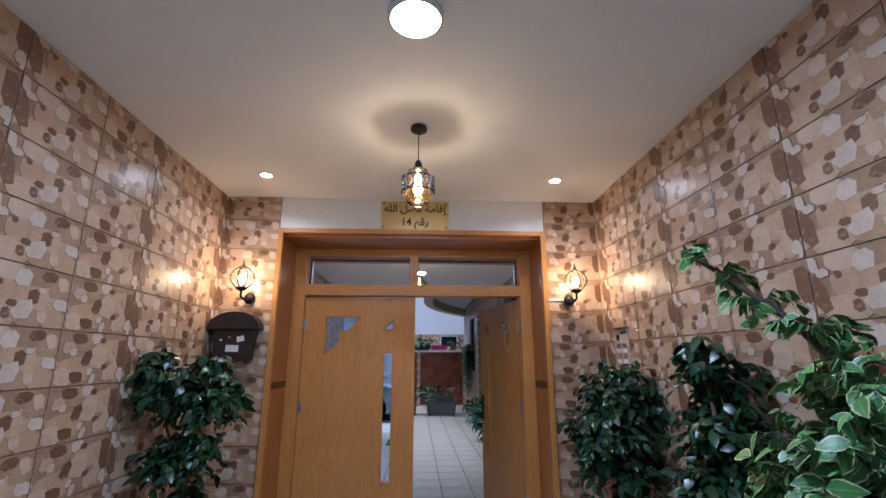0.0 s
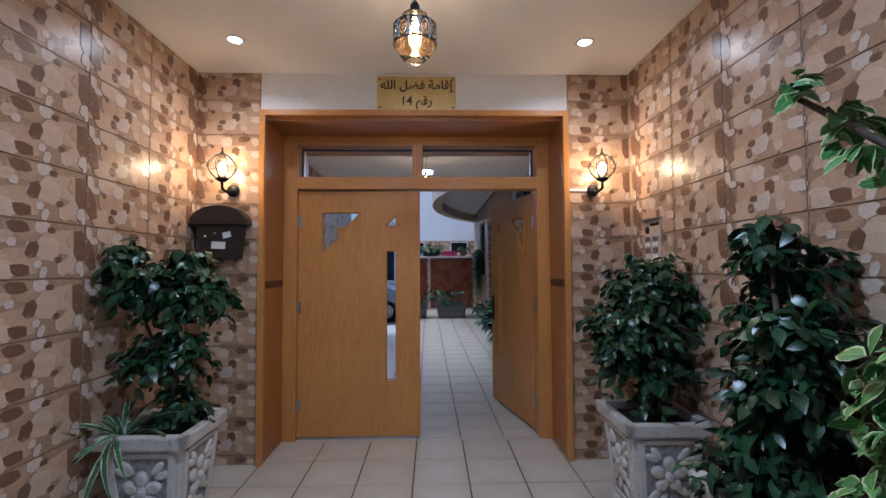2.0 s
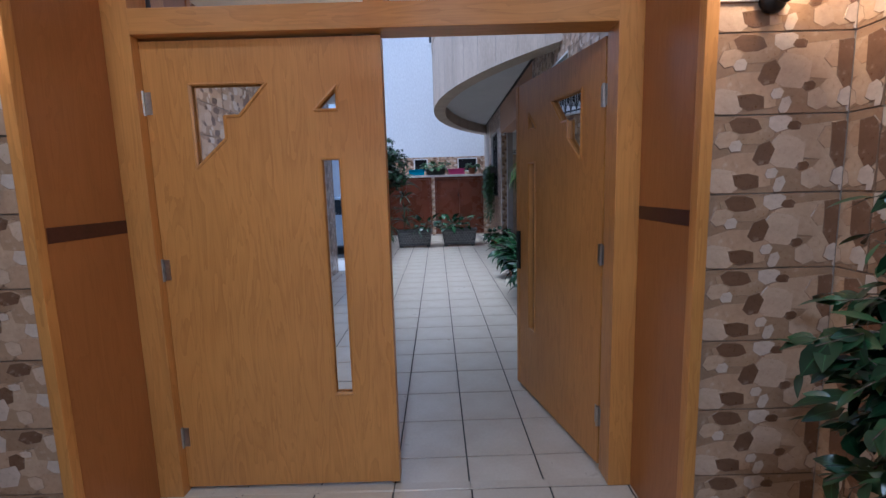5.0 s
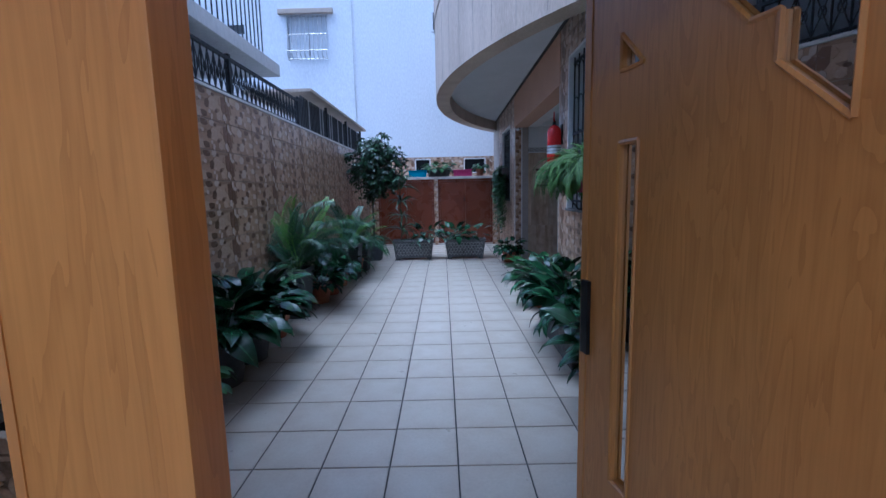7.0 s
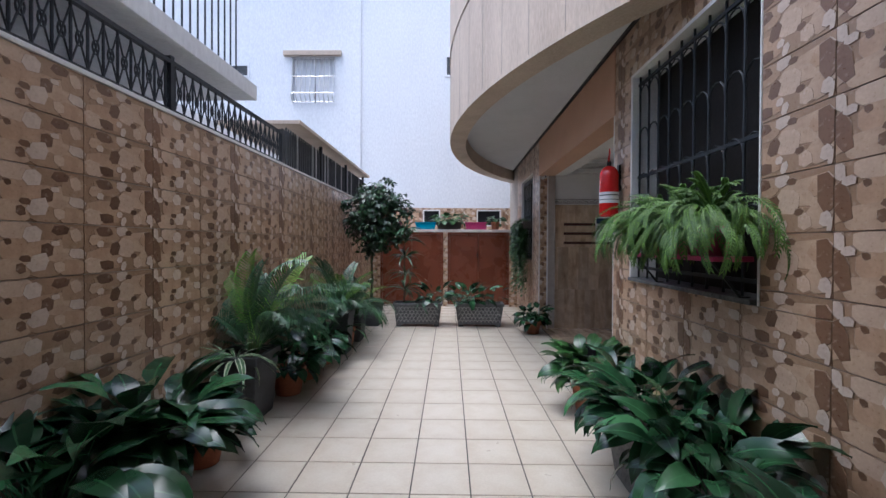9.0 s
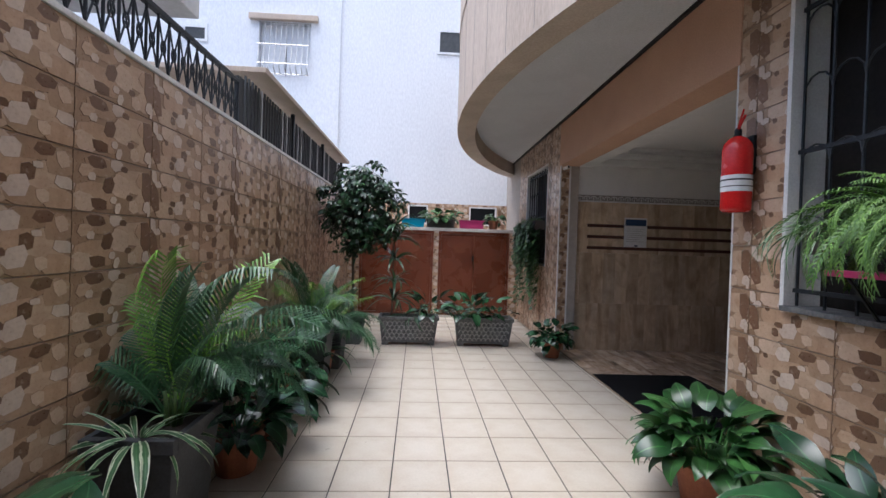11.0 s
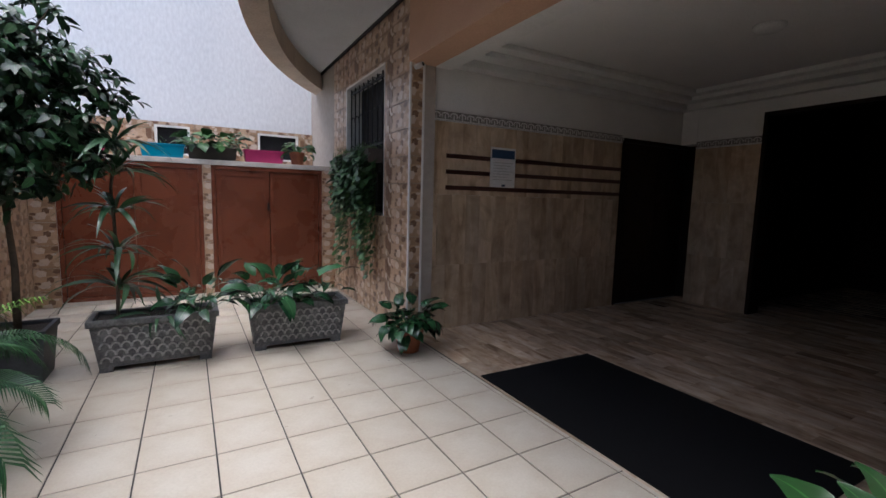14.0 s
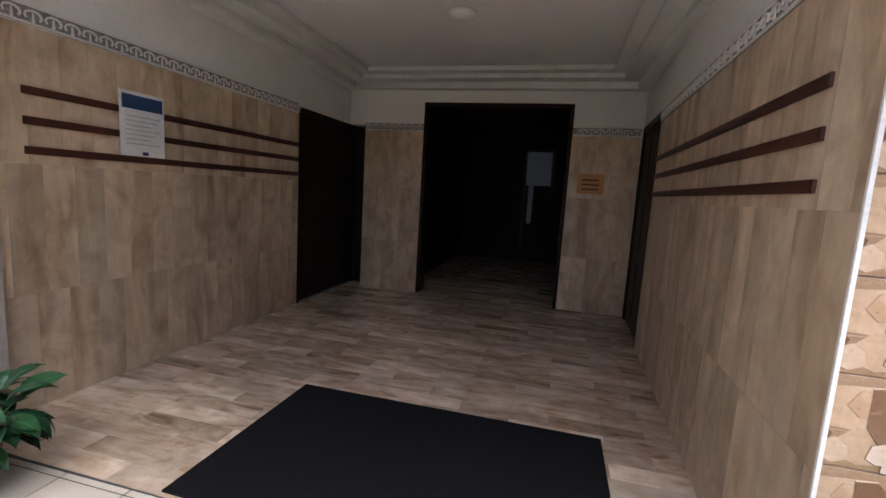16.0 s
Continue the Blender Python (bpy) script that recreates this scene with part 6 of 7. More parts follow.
rosette(gs, (0, 0, 0.05), [radial_leaf("leaf", 0.02, L, 0.014, r, d, M["striped"], 7) for L, r, d in ((0.4, 1.0, 2.6), (0.34, 0.6, 2.3), (0.45, 1.3, 2.9))], 46, 0.05)
part("hook_pot", boxes((-0.05, 0.11, -0.06, 0.06, -0.06, 0.06)), M["trough"], gs, bevel=0.01)

# ivy at the far window
iv = thing("ivy", pose(CX1 - 0.1, 11.0, 2.0), "trailing green ivy hanging from the far window", "plant")
IVY = [leaf_mesh("leaf", 0.10, 0.09, M["ivy"], 0.25), leaf_mesh("leaf", 0.085, 0.075, M["ivy"], 0.1)]
pieces, vines = [], bmesh.new()
for k in range(120):
    y0 = rng.uniform(-0.75, 0.62)
    L = rng.uniform(0.45, 0.85) if k % 3 else rng.uniform(0.9, 1.65)
    x, y, z = rng.uniform(-0.12, 0.04), y0, rng.uniform(0.0, 0.12)
    pts = [(x + 0.06, y, z - 0.02), (x - 0.03, y, z + 0.03)]
    steps = int(L / 0.07)
    for s in range(steps):
        z -= 0.07
        x += rng.uniform(-0.012, 0.012)
        y += rng.uniform(-0.02, 0.02)
        pts.append((x - 0.03, y, z))
        for _ in range(2 if s < 9 else 1):
            out = Vector((-rng.uniform(0.3, 1), rng.uniform(-1, 1), rng.uniform(-1, 0.1)))
            pieces.append((rng.choice(IVY), aim((x - 0.03, y, z), out, (-0.7, 0, 0.8), rng.uniform(-0.5, 0.5), rng.uniform(0.6, 1.1))))
    tube(vines, pts, 0.003, 0.0015, 4)
tagged(part("vine", vines, M["stem"], iv), kind="stuff")
part("trough", boxes((-0.1, 0.08, -0.75, 0.65, -0.1, 0.06)), M["trough"], iv, bevel=0.01)
rng.shuffle(pieces)
put_leaves(iv, pieces, 260)

# fire extinguisher
ex = thing("fire_extinguisher", pose(2.105, 5.50, 1.86), "red fire extinguisher with white label hung on the tiles", "extinguisher")
bm = bmesh.new()
lathe(bm, [(0, 0), (0.07, 0.0), (0.085, 0.015), (0.088, 0.03), (0.088, 0.40), (0.08, 0.44), (0.055, 0.475), (0.03, 0.49), (0, 0.49)], 28)
part("cylinder", bm, M["red"], ex, smooth=True)
bm = bmesh.new()
lathe(bm, [(0.0892, 0.13), (0.0892, 0.235)], 28)
part("paper_label", bm, M["paper"], ex, "white printed label")
bm = bmesh.new()
lathe(bm, [(0.0897, 0.20), (0.0897, 0.21)], 28)
lathe(bm, [(0.0897, 0.16), (0.0897, 0.166)], 28)
part("print_line", bm, M["black"], ex)
bm = bmesh.new()
lathe(bm, [(0, 0.485), (0.022, 0.485), (0.022, 0.53), (0.014, 0.545), (0, 0.545)], 14)
part("valve", bm, M["black"], ex)
bm = bmesh.new()
tube(bm, [(0, 0.0, 0.53), (-0.02, -0.04, 0.55), (-0.03, -0.1, 0.60)], 0.009, 0.007, 6)
tube(bm, [(0, 0.0, 0.545), (-0.01, -0.03, 0.585), (-0.02, -0.07, 0.645)], 0.008, 0.006, 6)
part("lever", bm, M["red"], ex)
bm = bmesh.new()
tube(bm, [(0.0, 0.01, 0.51), (0.03, 0.07, 0.52), (0.03, 0.125, 0.46), (0.02, 0.12, 0.33), (0.02, 0.1, 0.27)], 0.008, seg=6)
part("hose", bm, M["black"], ex)
part("bracket", boxes((0.085, 0.11, -0.03, 0.03, 0.25, 0.5)), M["black"], ex)

# lobby things
mt = part("floor_mat", boxes((2.30, 3.57, 6.09, 8.22, 0.0, 0.012)), M["rubber"], bevel=0.003)
tagged(mt, "large black rubber mat on the lobby floor", "mat")
sg = part("notice", boxes((3.27, 3.635, AY1 - 0.022, AY1 - 0.0145, 1.645, 2.11)), M["paper"])
tagged(sg, "white notice sheet with a dark blue heading", "notice")
part("heading", boxes((3.285, 3.62, AY1 - 0.024, AY1 - 0.022, 1.985, 2.085)), M["navy"], sg)
for k in range(7):
    part("print_bar", boxes((3.31, 3.60 - 0.04 * (k % 3), AY1 - 0.0235, AY1 - 0.022, 1.93 - 0.033 * k, 1.936 - 0.033 * k)), M["steel"], sg)
part("emblem", boxes((3.44, 3.49, AY1 - 0.0235, AY1 - 0.022, 1.655, 1.68)), M["navy"], sg)
ew = part("emblem_plaque", boxes((AX1 - 0.014, AX1, 5.95, 6.28, 1.60, 1.86)), M["oak_flat"], bevel=0.005)
tagged(ew, "small tan wooden emblem plaque on the travertine", "plaque")
for k in range(3):
    part("print_bar", boxes((AX1 - 0.016, AX1 - 0.014, 6.01, 6.22, 1.65 + 0.06 * k, 1.67 + 0.06 * k)), M["strip"], ew)
lc = thing("security_camera", pose(CX1 + 0.07, AY1 - 0.1, 2.84), "small white bullet camera at the lobby corner", "camera")
bm = bmesh.new()
lathe(bm, [(0, -0.05), (0.024, -0.05), (0.028, 0.0), (0.028, 0.05), (0, 0.05)], 14)
part("barrel", bm, M["trim"], lc, smooth=True, m=pose(0, 0, 0, 80, 0, 25))
bm = bmesh.new()
lathe(bm, [(0, 0.051), (0.018, 0.051)], 12)
part("lens", bm, M["black"], lc, m=pose(0, 0, 0, 80, 0, 25))
part("mount", boxes((-0.015, 0.015, 0.01, 0.07, -0.02, 0.0)), M["trim"], lc)
cl = thing("ceiling_lamp", pose(4.8, 7.48, LZ), "round flat unlit ceiling lamp in the lobby", "lamp")
bm = bmesh.new()
lathe(bm, [(0, 0), (0.13, 0), (0.13, -0.02), (0.1, -0.05), (0, -0.06)], 28)
part("diffuser", bm, M["trim"], cl, smooth=True)

# ---- neighbour behind the boundary wall ----
rl = thing("railing", pose(0, 0, 0), "black wrought iron railing along the boundary wall", "railing")
RX = CX0 - 0.1
part("top_rail", boxes((RX - 0.02, RX + 0.02, 0.16, 6.82, 2.99, 3.02)), M["iron"], rl)
part("bottom_rail", boxes((RX - 0.012, RX + 0.012, 0.16, 6.82, 2.62, 2.64)), M["iron"], rl)
bar = bmesh.new()
tube(bar, [(0, 0, 0), (0, 0, 0.42)], 0.009, seg=6)
bar_me = mesh_of("bar", bar, M["iron"])
sc = bmesh.new()
tube(sc, [(0, -0.055, 0.05), (0, 0.0, 0.2), (0, 0.055, 0.36)], 0.006, seg=5)
tube(sc, [(0, 0.055, 0.05), (0, 0.0, 0.2), (0, -0.055, 0.36)], 0.006, seg=5)
tube(sc, [(0, 0.025 * math.cos(a), 0.2 + 0.045 * math.sin(a)) for a in [2 * math.pi * j / 10 for j in range(11)]], 0.006, seg=5)
sc_me = mesh_of("scroll", sc, M["iron"])
y = 0.22
k = 0
while y < 6.8:
    o = new("bar", bar_me)
    o.parent = rl
    o.matrix_basis = pose(RX, y, 2.575)
    o = new("scroll", sc_me)
    o.parent = rl
    o.matrix_basis = pose(RX, y + 0.06, 2.6)
    y += 0.12
    k += 1
for y in (0.2, 2.4, 4.6, 6.82):
    part("post", boxes((RX - 0.022, RX + 0.022, y - 0.022, y + 0.022, 2.575, 3.05)), M["iron"], rl)
sn = thing("screen_fence", pose(0, 0, 0), "weathered grey metal slat screen on the boundary wall", "fence")
for a, b in ((6.95, 8.5), (8.55, 10.2), (10.25, 11.9)):
    part("sheet", boxes((RX - 0.05, RX - 0.035, a, b, 2.58, 3.1)), M["pot_dark"], sn, "dark grey sheet")
    part("post", boxes((RX - 0.025, RX + 0.02, b, b + 0.05, 2.575, 3.2)), M["iron"], sn)
    q = a + 0.05
    while q < b:
        part("slat", boxes((RX - 0.01, RX + 0.005, q - 0.012, q + 0.012, 2.58, 3.12)), M["steel"] if rng.random() < 0.12 else M["pot_dark"], sn)
        q += 0.085
part("canopy", boxes((RX - 1.0, CX0 + 0.05, 7.1, 12.0, 3.2, 3.25)), M["balcony"], sn, "pale sloping canopy edge", bevel=0.006)
structure("wall_neighbour_slab", boxes((-6, CX0 - 0.05, -0.3, 6.02, 3.16, 3.32)), M["facade"], "pale balcony slab of the neighbouring house", "slab", 0.01)
structure("wall_neighbour", boxes((-4.2, -4.0, 0.2, 13.95, -0.05, 3.9)), M["facade"], "plain wall of the neighbouring house", "wall")
structure("ground_neighbour", boxes((-4.0, CX0 - 0.2, 0.2, 13.95, -0.05, 1.2)), M["paving"], "raised yard of the neighbouring house", "ground")
nw = structure("window_6", boxes((-3.995, -3.96, 2.0, 5.5, 1.5, 3.0)), M["car_glass"], "dark window of the neighbouring house", "window")
r2 = thing("railing", pose(0, 0, 0), "black iron railing on the neighbouring balcony", "railing")
part("top_rail", boxes((CX0 - 0.24, CX0 - 0.2, 1.0, 5.9, 4.2, 4.24)), M["iron"], r2)
for k in range(42):
    o = new("bar", bar_me)
    o.parent = r2
    o.matrix_basis = pose(CX0 - 0.22, 1.05 + k * 0.118, 3.31) @ Matrix.Diagonal((1, 1, 2.15, 1))

# windows of the white building
wg = thing("window_7", pose(-3.505, 13.95, 5.66), "shuttered window behind a white iron grille", "window", "", "structure")
part("pane", boxes((-0.635, 0.635, 0.2, 0.22, 0, 1.34)), M["pot_dark"], wg)
part("shutter", boxes((-0.62, -0.02, 0.16, 0.2, 0.02, 1.32), (0.02, 0.62, 0.16, 0.2, 0.02, 1.32)), M["facade"], wg)
part("window_lintel", boxes((-0.85, 0.83, -0.12, 0.0, 1.34, 1.48)), M["balcony"], wg, "stained projecting lintel", bevel=0.02)
for k in range(10):
    bm = bmesh.new()
    x = -0.6 + k * 1.2 / 9
    tube(bm, [(x, -0.02, 1.3), (x, -0.06, 0.7), (x, -0.16, 0.15), (x, -0.02, 0.02)], 0.013, seg=5)
    part("bar", bm, M["steel"], wg)
bm = bmesh.new()
for z, yy in ((1.3, -0.02), (0.75, -0.06), (0.25, -0.14), (0.03, -0.03)):
    tube(bm, [(-0.63, yy, z), (0.63, yy, z)], 0.012, seg=5)
part("cross_bar", bm, M["steel"], wg)
for x0, x1, z0, z1, yy in ((-5.91, -5.43, 6.46, 6.74, 13.95), (0.37, 1.02, 6.47, 6.98, 14.0)):
    v = structure("vent_opening", boxes((x0, x1, yy - 0.012, yy - 0.004, z0, z1)), M["pot_dark"], "small dark vent opening in the white wall", "vent")
    part("vent_frame", boxes((x0 - 0.06, x1 + 0.06, yy - 0.03, yy, z1, z1 + 0.1), (x0 - 0.06, x0, yy - 0.03, yy, z0, z1), (x1, x1 + 0.06, yy - 0.03, yy, z0, z1), (x0 - 0.06, x1 + 0.06, yy - 0.03, yy, z0 - 0.05, z0)), M["facade"], v)

# ---- street behind the hall ----
kerb = structure("kerb", boxes((-14, 14, -7.75, -7.6, -0.06, 0.0)), M["paving"], "pale concrete kerb of the pavement", "kerb", 0.015)
hs = thing("street_house", pose(0, -17, -0.06), "low white street house with windows opposite", "house")
part("wall", boxes((-16, 16, -3, 0, 0, 3.6)), M["facade"], hs)
part("roof_edge", boxes((-16.2, 16.2, -3.2, 0.2, 3.6, 3.8)), M["trim"], hs)
for x in range(-14, 15, 4):
    for z in (1.0,):
        w = part("window", boxes((x - 0.7, x + 0.7, 0.0, 0.03, z, z + 1.8)), M["car_glass"], hs)
        part("frame", boxes((x - 0.78, x - 0.7, 0, 0.06, z, z + 1.8), (x + 0.7, x + 0.78, 0, 0.06, z, z + 1.8), (x - 0.78, x + 0.78, 0, 0.06, z + 1.8, z + 1.9), (x - 0.85, x + 0.85, 0, 0.12, z - 0.1, z)), M["trim"], w)
car = thing("car", pose(-2.1, -9.6, -0.06), "parked silver-blue hatchback at the kerb", "car")
side = [(-2.0, 0.28), (-2.02, 0.6), (-1.9, 0.86), (-1.2, 0.98), (-0.55, 1.42), (0.6, 1.46), (1.35, 1.35), (1.85, 0.95), (1.98, 0.7), (1.98, 0.3), (1.6, 0.22), (-1.6, 0.22)]
bm = bmesh.new()
prism(bm, [(-x, z) for x, z in side], -0.84, 0.84)
part("body", bm, M["car"], car, bevel=0.05)
bm = bmesh.new()
prism(bm, [(-x, z) for x, z in ((-1.08, 1.0), (-0.52, 1.36), (0.55, 1.40), (1.2, 1.3), (1.5, 1.0))], -0.852, 0.852)
part("window_glass", bm, M["car_glass"], car)
for x in (-1.25, 1.28):
    for y in (-0.78, 0.78):
        bm = bmesh.new()
        lathe(bm, [(0.2, -0.1), (0.31, -0.09), (0.32, 0.0), (0.31, 0.09), (0.2, 0.1)], 24)
        wl = part("wheel", bm, M["rubber"], car, m=pose(x, y, 0.32, 90))
        bm = bmesh.new()
        lathe(bm, [(0, -0.085), (0.1, -0.09), (0.2, -0.08), (0.2, 0.08), (0.1, 0.09), (0, 0.085)], 18)
        part("rim", bm, M["steel"], wl)

# ---- floor tiles, wall tiles, slabs ----
CACHE = {}


# the print runs over two tiles: across, up (shares of a tile), width, height, tone
PRINT_A = (
    (0.30, 0.30, 0.62, 0.50, 7), (0.78, 0.66, 0.55, 0.55, 1), (0.30, 0.80, 0.42, 0.42, 0), (0.66, 0.20, 0.45, 0.44, 2),
    (0.90, 0.24, 0.36, 0.42, 1), (0.12, 0.16, 0.28, 0.36, 6), (0.26, 0.87, 0.26, 0.30, 3), (0.50, 0.90, 0.22, 0.26, 4),
    (0.56, 0.52, 0.30, 0.50, 6), (0.40, 0.50, 0.17, 0.42, 3), (0.29, 0.16, 0.24, 0.30, 3), (0.60, 0.86, 0.14, 0.18, 3),
    (0.68, 0.34, 0.13, 0.16, 3), (0.46, 0.26, 0.10, 0.16, 4), (0.52, 0.10, 0.09, 0.26, 4), (0.74, 0.18, 0.16, 0.30, 6),
    (0.88, 0.72, 0.24, 0.34, 7), (0.13, 0.70, 0.18, 0.28, 1), (0.20, 0.62, 0.11, 0.17, 4))
PRINT_B = (
    (1.40, 0.55, 0.60, 0.50, 7), (1.76, 0.40, 0.40, 0.60, 1), (1.26, 0.17, 0.40, 0.42, 1), (1.30, 0.86, 0.34, 0.34, 6),
    (1.62, 0.84, 0.40, 0.36, 2), (1.88, 0.72, 0.30, 0.46, 0), (1.58, 0.16, 0.36, 0.36, 0), (1.86, 0.16, 0.34, 0.34, 7),
    (1.46, 0.80, 0.20, 0.34, 4), (1.60, 0.50, 0.17, 0.38, 3), (1.74, 0.88, 0.24, 0.26, 3), (1.52, 0.28, 0.24, 0.38, 4),
    (1.25, 0.66, 0.10, 0.16, 3), (1.40, 0.36, 0.15, 0.16, 3), (1.68, 0.62, 0.11, 0.14, 4), (1.36, 0.20, 0.12, 0.26, 3),
    (1.90, 0.78, 0.15, 0.28, 6), (1.92, 0.42, 0.22, 0.22, 4), (1.72, 0.18, 0.13, 0.24, 6))
PRINT_JOINT = ((0.94, 0.62, 0.20, 0.80, 5), (1.07, 0.40, 0.19, 0.78, 5), (0.93, 0.20, 0.12, 0.30, 4), (0.97, 0.10, 0.06, 0.30, 4), (1.05, 0.86, 0.10, 0.34, 4), (1.12, 0.72, 0.14, 0.16, 4))


def clipped(poly, lo, hi, axis):
    """A convex outline cut down to lo..hi along one axis."""
    for edge, sign in ((lo, 1), (hi, -1)):
        out = []
        for p, q in zip(poly, poly[1:] + poly[:1]):
            dp, dq = sign * (p[axis] - edge), sign * (q[axis] - edge)
            if dp >= 0:
                out.append(p)
            if (dp >= 0) != (dq >= 0):
                f = dp / (dp - dq)
                out.append((p[0] + f * (q[0] - p[0]), p[1] + f * (q[1] - p[1])))
        poly = out
        if len(poly) < 3:
            return []
    return poly


def stone_tile(w, h, u, v, W, H, t=0.0062, joint=0.002):
    """One glazed tile, or the piece of it from (u, v), with its stones standing proud of it; the joint of the print lies at u = 0."""
    key = ("stones", round(w, 3), round(h, 3), round(u, 3), round(v, 3), round(W, 3), round(H, 3))
    if key in CACHE:
        return CACHE[key]
    vs, fs, uvs = [], [], []
    uv_of = lambda x, y, tone: ((x + u) % 7 + 10 * tone + 1, y + v + 1)

    def slab(poly, z0, z1, ease, tone):
        cx, cy = sum(p[0] for p in poly) / len(poly), sum(p[1] for p in poly) / len(poly)
        k, n = len(vs), len(poly)
        inner = []
        for x, y in poly:
            d = max(1e-4, math.hypot(x - cx, y - cy))
            f = max(0.3, 1 - ease / d)
            inner.append((cx + (x - cx) * f, cy + (y - cy) * f))
        # rings at tone 8 darken each stone's rim: outline and relief shading in colour
        for ring, z, shade in ((poly, z0, 8), (poly, z1 - ease * 0.7, 8), (inner, z1, 8), (inner, z1, tone)):
            vs.extend((x, y, z) for x, y in ring)
            uvs.extend(uv_of(x, y, shade) for x, y in ring)
        for a in (0, n):
            for i in range(n):
                fs.append((k + a + i, k + a + (i + 1) % n, k + a + n + (i + 1) % n, k + a + n + i))
        fs.append(tuple(range(k + 3 * n, k + 4 * n)))

    slab([(joint, joint), (w - joint, joint), (w - joint, h - joint), (joint, h - joint)], 0.0, t, 0.0015, 2)
    shape = random.Random(11)
    for n, (cx, cy, sx, sy, tone) in enumerate(PRINT_A + PRINT_B + PRINT_JOINT):
        turn, count = shape.uniform(-0.35, 0.35), 8 if min(sx, sy) > 0.25 else 6
        wild = [shape.uniform(0.8, 1.08) * (0.86 if tone in (3, 5) else 1.0) for _ in range(count)]
        for wrap in (-2, 0, 2):
            poly = []
            for i in range(count):
                a = 2 * math.pi * i / count + 0.3
                c, d = math.cos(a), math.sin(a)
                c, d = math.copysign(abs(c) ** 0.75, c) * wild[i], math.copysign(abs(d) ** 0.75, d) * wild[i]
                x, y = sx * 0.5 * W * c, sy * 0.5 * H * d
                poly.append(((cx - 1 + wrap) * W - u + x - turn * y, cy * H - v + y + turn * x * 0.4))
            poly = clipped(clipped(poly, joint, w - joint, 0), joint, h - joint, 1)
            if len(poly) > 2 and max(p[0] for p in poly) - min(p[0] for p in poly) > 0.008 and max(p[1] for p in poly) - min(p[1] for p in poly) > 0.008:
                slab(poly, t - 0.002, t + 0.0010 + 0.00008 * n, 0.0028, tone)
    me = bpy.data.meshes.new("tile")
    me.from_pydata(vs, [], fs)
    lay = me.uv_layers.new(name="UVMap")
    for lp in me.loops:
        lay.data[lp.index].uv = uvs[lp.vertex_index]
    me.materials.append(M["tile"])
    CACHE[key] = me
    return me


def tile_mesh(w, h, t, material, u=0.0, v=0.0, name="tile", joint=0.0018):
    """A tile w by h, t thick with eased front edges; its print starts at (u, v)."""
    key = (name, material.name, round(w, 3), round(h, 3), round(u, 3), round(v, 3))
    if key not in CACHE:
        j, e = joint, min(0.002, joint * 1.2, w / 4, h / 4)
        xs = lambda d: [(d, d), (w - d, d), (w - d, h - d), (d, h - d)]
        vs = [(x, y, 0) for x, y in xs(j)] + [(x, y, t - e) for x, y in xs(j)] + [(x, y, t) for x, y in xs(j + e)]
        fs = [(8, 9, 10, 11)]
        for a in (0, 4):
            for i in range(4):
                fs.append((a + i, a + (i + 1) % 4, a + 4 + (i + 1) % 4, a + 4 + i))
        me = bpy.data.meshes.new(name)
        me.from_pydata(vs, [], fs)
        lay = me.uv_layers.new(name="UVMap")
        for lp in me.loops:
            q = vs[lp.vertex_index]
            lay.data[lp.index].uv = (q[0] + u, q[1] + v)
        me.materials.append(material)
        CACHE[key] = me
    return CACHE[key]


def cut(rect, hole):
    a0, b0, a1, b1 = rect
    c0, d0, c1, d1 = hole
    if c0 >= a1 or c1 <= a0 or d0 >= b1 or d1 <= b0:
        return [rect]
    out = []
    if d0 > b0:
        out.append((a0, b0, a1, d0))
    if d1 < b1:
        out.append((a0, d1, a1, b1))
    lo, hi = max(b0, d0), min(b1, d1)
    if c0 > a0:
        out.append((a0, lo, c0, hi))
    if c1 < a1:
        out.append((c1, lo, a1, hi))
    return out


def clad(parent, origin, ux, vz, rect, w, h, u0, v0, material, t=0.008, holes=(), stagger=0.0, name="tile", limit=300, loose=False, joint=0.0018):
    """Tiles a rectangle of the plane through origin along ux and vz with real tiles, cut at its edges and holes."""
    ux, vz = Vector(ux), Vector(vz)
    nz = ux.cross(vz)
    rot = Matrix((ux, vz, nz)).transposed().to_4x4()
    a0, b0, a1, b1 = rect
    rest = []
    n = 0
    j = math.floor((b0 - v0) / h)
    while v0 + j * h < b1 - 1e-4:
        off = u0 + (stagger * w if j % 2 else 0)
        i = math.floor((a0 - off) / w)
        while off + i * w < a1 - 1e-4:
            x, z = off + i * w, v0 + j * h
            rs = [(max(x, a0), max(z, b0), min(x + w, a1), min(z + h, b1))]
            for hole in holes:
                rs = [q for r in rs for q in cut(r, hole)]
            for r in rs:
                if r[2] - r[0] < 0.012 or r[3] - r[1] < 0.012:
                    continue
                if name == "tile":
                    me = stone_tile(r[2] - r[0], r[3] - r[1], r[0] - x + (i % 2) * w, r[1] - z, w, h)
                else:
                    me = tile_mesh(r[2] - r[0], r[3] - r[1], t, material, r[0] - x, r[1] - z, name, joint)
                m = Matrix.Translation(Vector(origin) + ux * r[0] + vz * r[1]) @ rot
                if n < limit:
                    ob = new(name, me)
                    ob.parent = parent
                    ob.matrix_basis = m
                else:
                    rest.append((me, m))
                n += 1
            i += 1
        j += 1
    if rest:
        joined("far_" + name + "s", rest, parent)


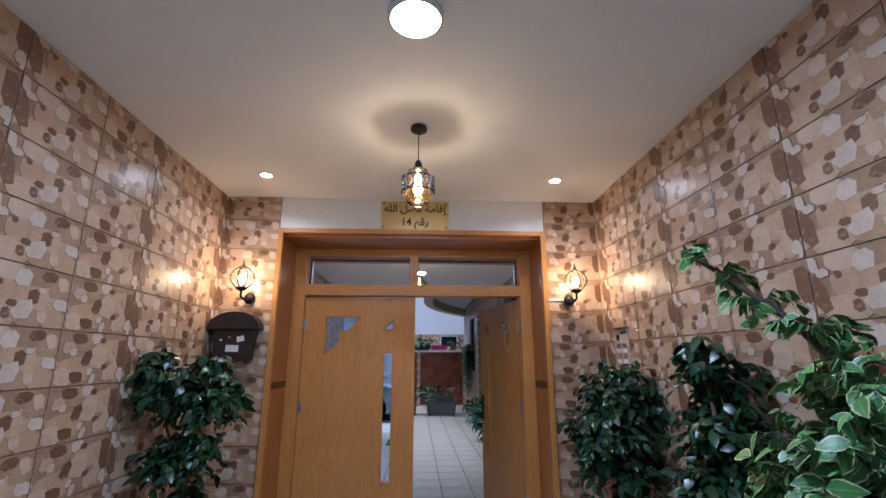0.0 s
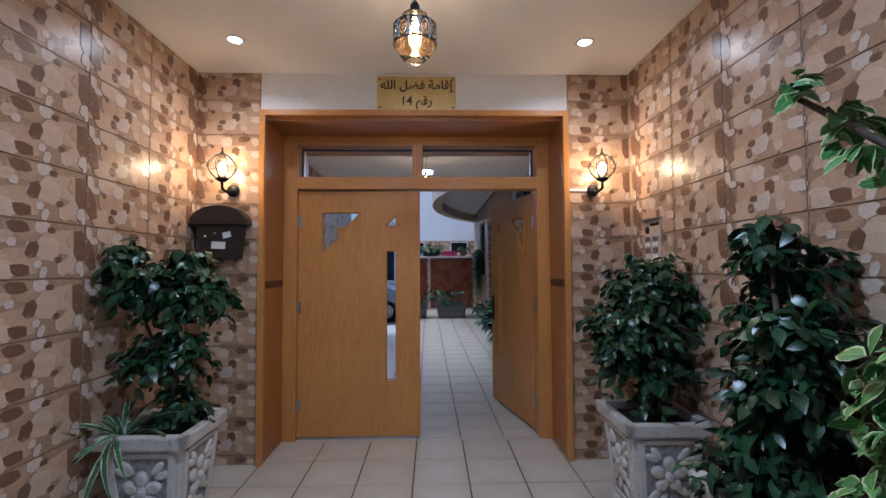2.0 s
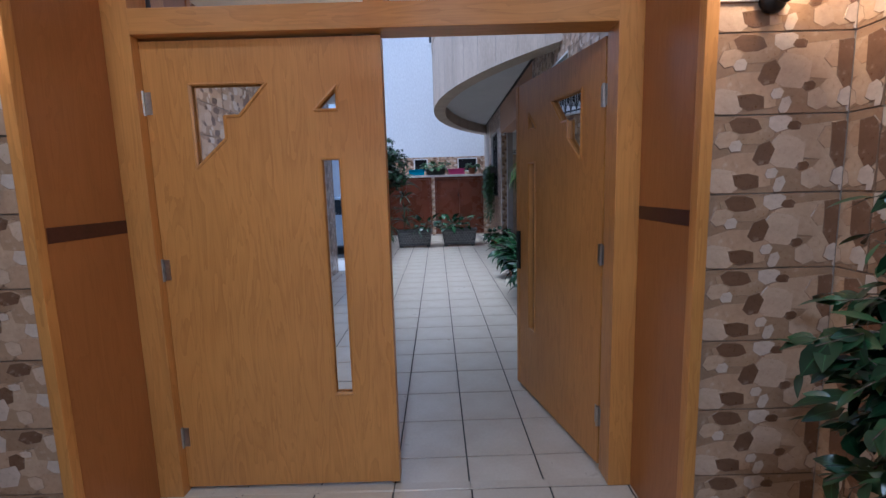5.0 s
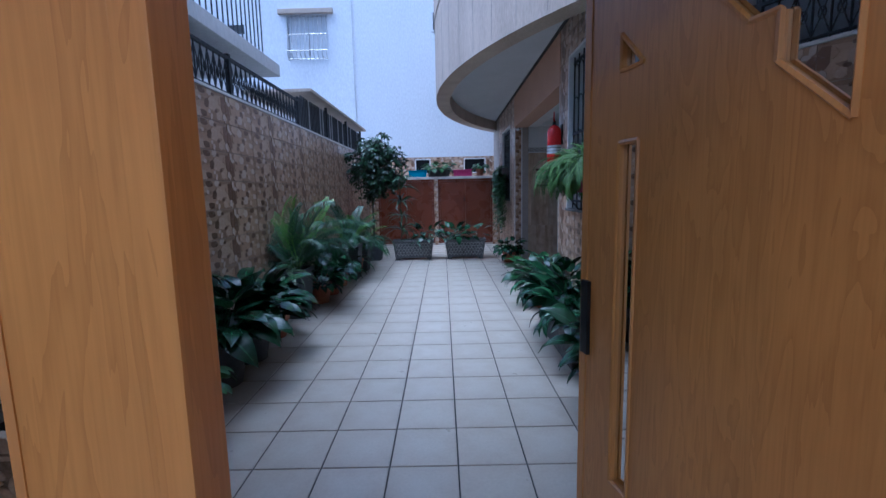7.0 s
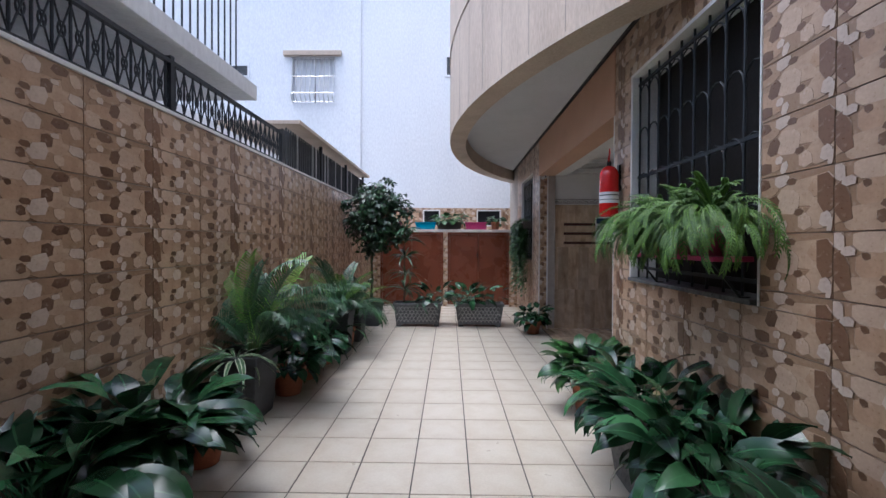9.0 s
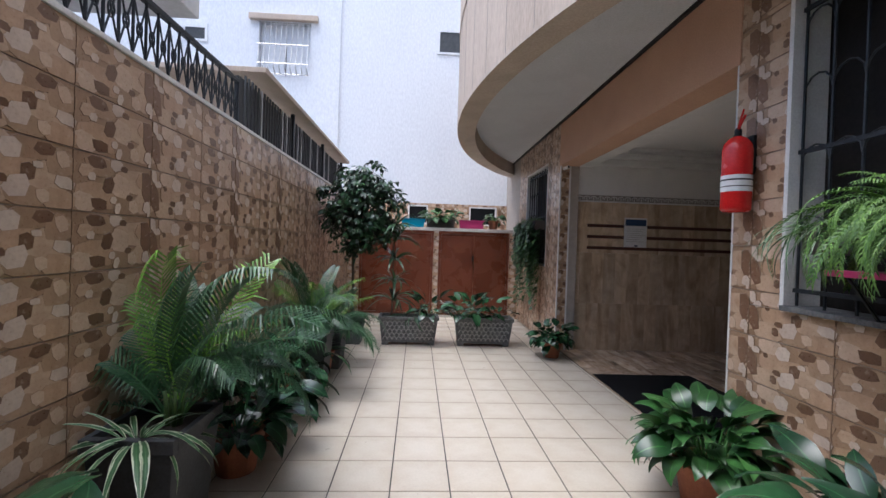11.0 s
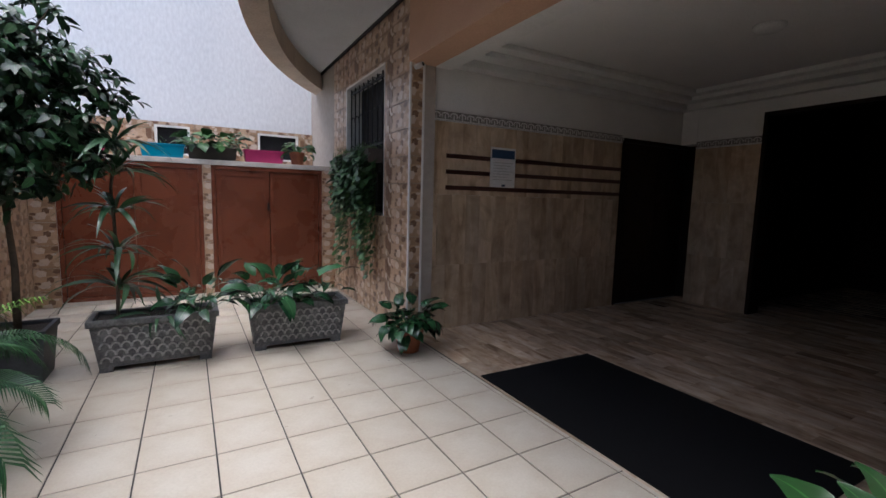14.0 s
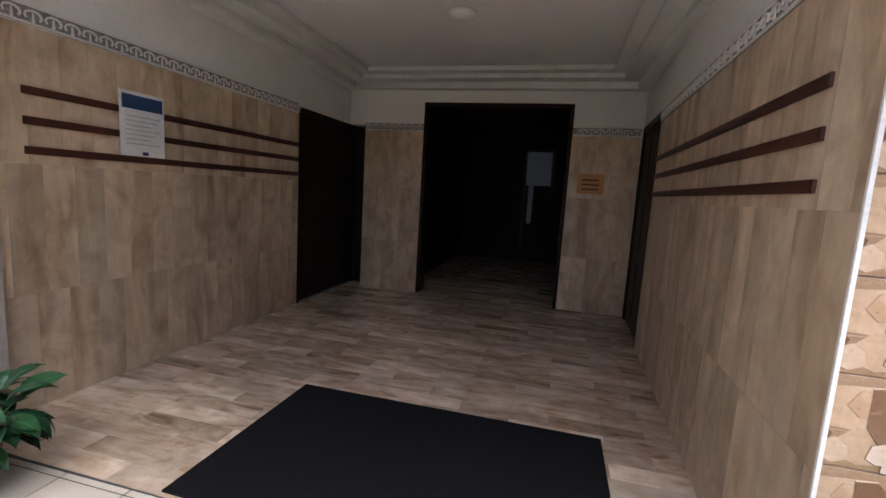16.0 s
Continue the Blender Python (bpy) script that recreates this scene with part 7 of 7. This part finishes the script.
HW, HH, HV = 0.522, 0.28, -0.205
CW, CH = 0.6, 0.287
clad(wall_hall_left, (HX0 - 0.008, 0, 0), (0, 1, 0), (0, 0, 1), (HY0, 0, HY1, HZ), HW, HH, -1.60, HV, M["tile"])
clad(wall_hall_right, (HX1 + 0.008, 0, 0), (0, -1, 0), (0, 0, 1), (-HY1, 0, -HY0, HZ), HW, HH, 1.66, HV, M["tile"])
clad(wall_hall_front, (0, HY1 + 0.008, 0), (1, 0, 0), (0, 0, 1), (HX0, 0, PX0, HZ), HW, HH, -1.37, HV, M["tile"])
clad(wall_hall_front, (0, HY1 + 0.008, 0), (1, 0, 0), (0, 0, 1), (PX1, 0, HX1, HZ), HW, HH, 2.14, HV, M["tile"])
clad(wall_court_left, (CX0 - 0.008, 0, 0), (0, 1, 0), (0, 0, 1), (0.14, 0, 13.9, CTOP), 0.583, CH, 5.42 - 10 * 0.583, CTOP - 9 * CH, M["tile"])
clad(wall_court_right, (CX1 + 0.008, 0, 0), (0, -1, 0), (0, 0, 1), (-AY0, 0, -0.14, SOF), CW, CH, -5.48, -0.073, M["tile"], holes=((-WY1, WZ0, -WY0, WZ1),))
clad(wall_court_far, (CX1 + 0.008, 0, 0), (0, -1, 0), (0, 0, 1), (-12.4, 0, -AY1 + 0.04, SOF), CW, CH, -10.1, -0.073, M["tile"], holes=((-FY1, FZ0, -FY0, FZ1),))
clad(wall_court_far, (0, AY1 - 0.04, 0), (1, 0, 0), (0, 0, 1), (CX1, 0, CX1 + 0.15, 2.88), CW, CH, CX1 - 0.3, -0.073, M["tile"])
clad(wall_strip, (0, 13.908, 0), (1, 0, 0), (0, 0, 1), (CX0, 1.955, CX1, 2.62), CW, CH, CX0, 1.955, M["tile"], holes=((-0.3, 2.1, 0.2, 2.57), (1.25, 2.1, 1.95, 2.57)))
for x0, x1 in ((CX0, -1.27), (0.335, 0.445), (2.0, CX1)):
    clad(wall_cupboard, (0, 12.37, 0), (1, 0, 0), (0, 0, 1), (x0, 0.0, x1, 1.885), CW, CH, x0 - 0.2, -0.073, M["tile"])
# travertine slabs in the lobby
for par, org, ux, a0, a1 in ((lob_l, (0, AY1 + 0.012, 0), (1, 0, 0), CX1 + 0.165, LD0), (lob_r, (0, AY0 - 0.012, 0), (-1, 0, 0), -RD0, -CX1 - 0.02), (lob_r, (0, AY0 - 0.012, 0), (-1, 0, 0), -AX1, -RD1), (lob_e, (AX1 + 0.012, 0, 0), (0, -1, 0), -DY0, -AY0 + 0.11), (lob_e, (AX1 + 0.012, 0, 0), (0, -1, 0), -EX1, -DY1)):
    clad(par, org, ux, (0, 0, 1), (a0, 0, a1, F0), 0.19, 0.8, a0 - 0.05, -0.06, M["travertine"], 0.012, name="slab", stagger=0.35, joint=0.0004)
# floors
clad(floor_lobby, (0, 0, -0.004), (0, -1, 0), (1, 0, 0), (-AY1, 2.28, -AY0 + 0.14, 11.1), 0.62, 0.15, -AY1 - 0.2, 2.28, M["marble"], 0.004, name="floor_slab", stagger=0.43, joint=0.0004)
clad(floor_hall, (0, 0, -0.006), (1, 0, 0), (0, 1, 0), (HX0, HY0, HX1, 0.02), 0.4, 0.4, 0.37 - 8 * 0.4, -0.045 - 20 * 0.4, M["floor"], 0.006, name="floor_tile", joint=0.0044)
LEAN = 0.0105
clad(floor_court, (2.28 + LEAN * 7.6, 0, -0.0075), (1, LEAN, 0), (-LEAN, 1, 0), (CX0 - 2.40, 0.1, 0.0, 12.6), 0.389, 0.3995, 0.375 - 2.36 - 6 * 0.389, -0.02 - 2 * 0.3995, M["floor"], 0.006, name="floor_tile", joint=0.0044)
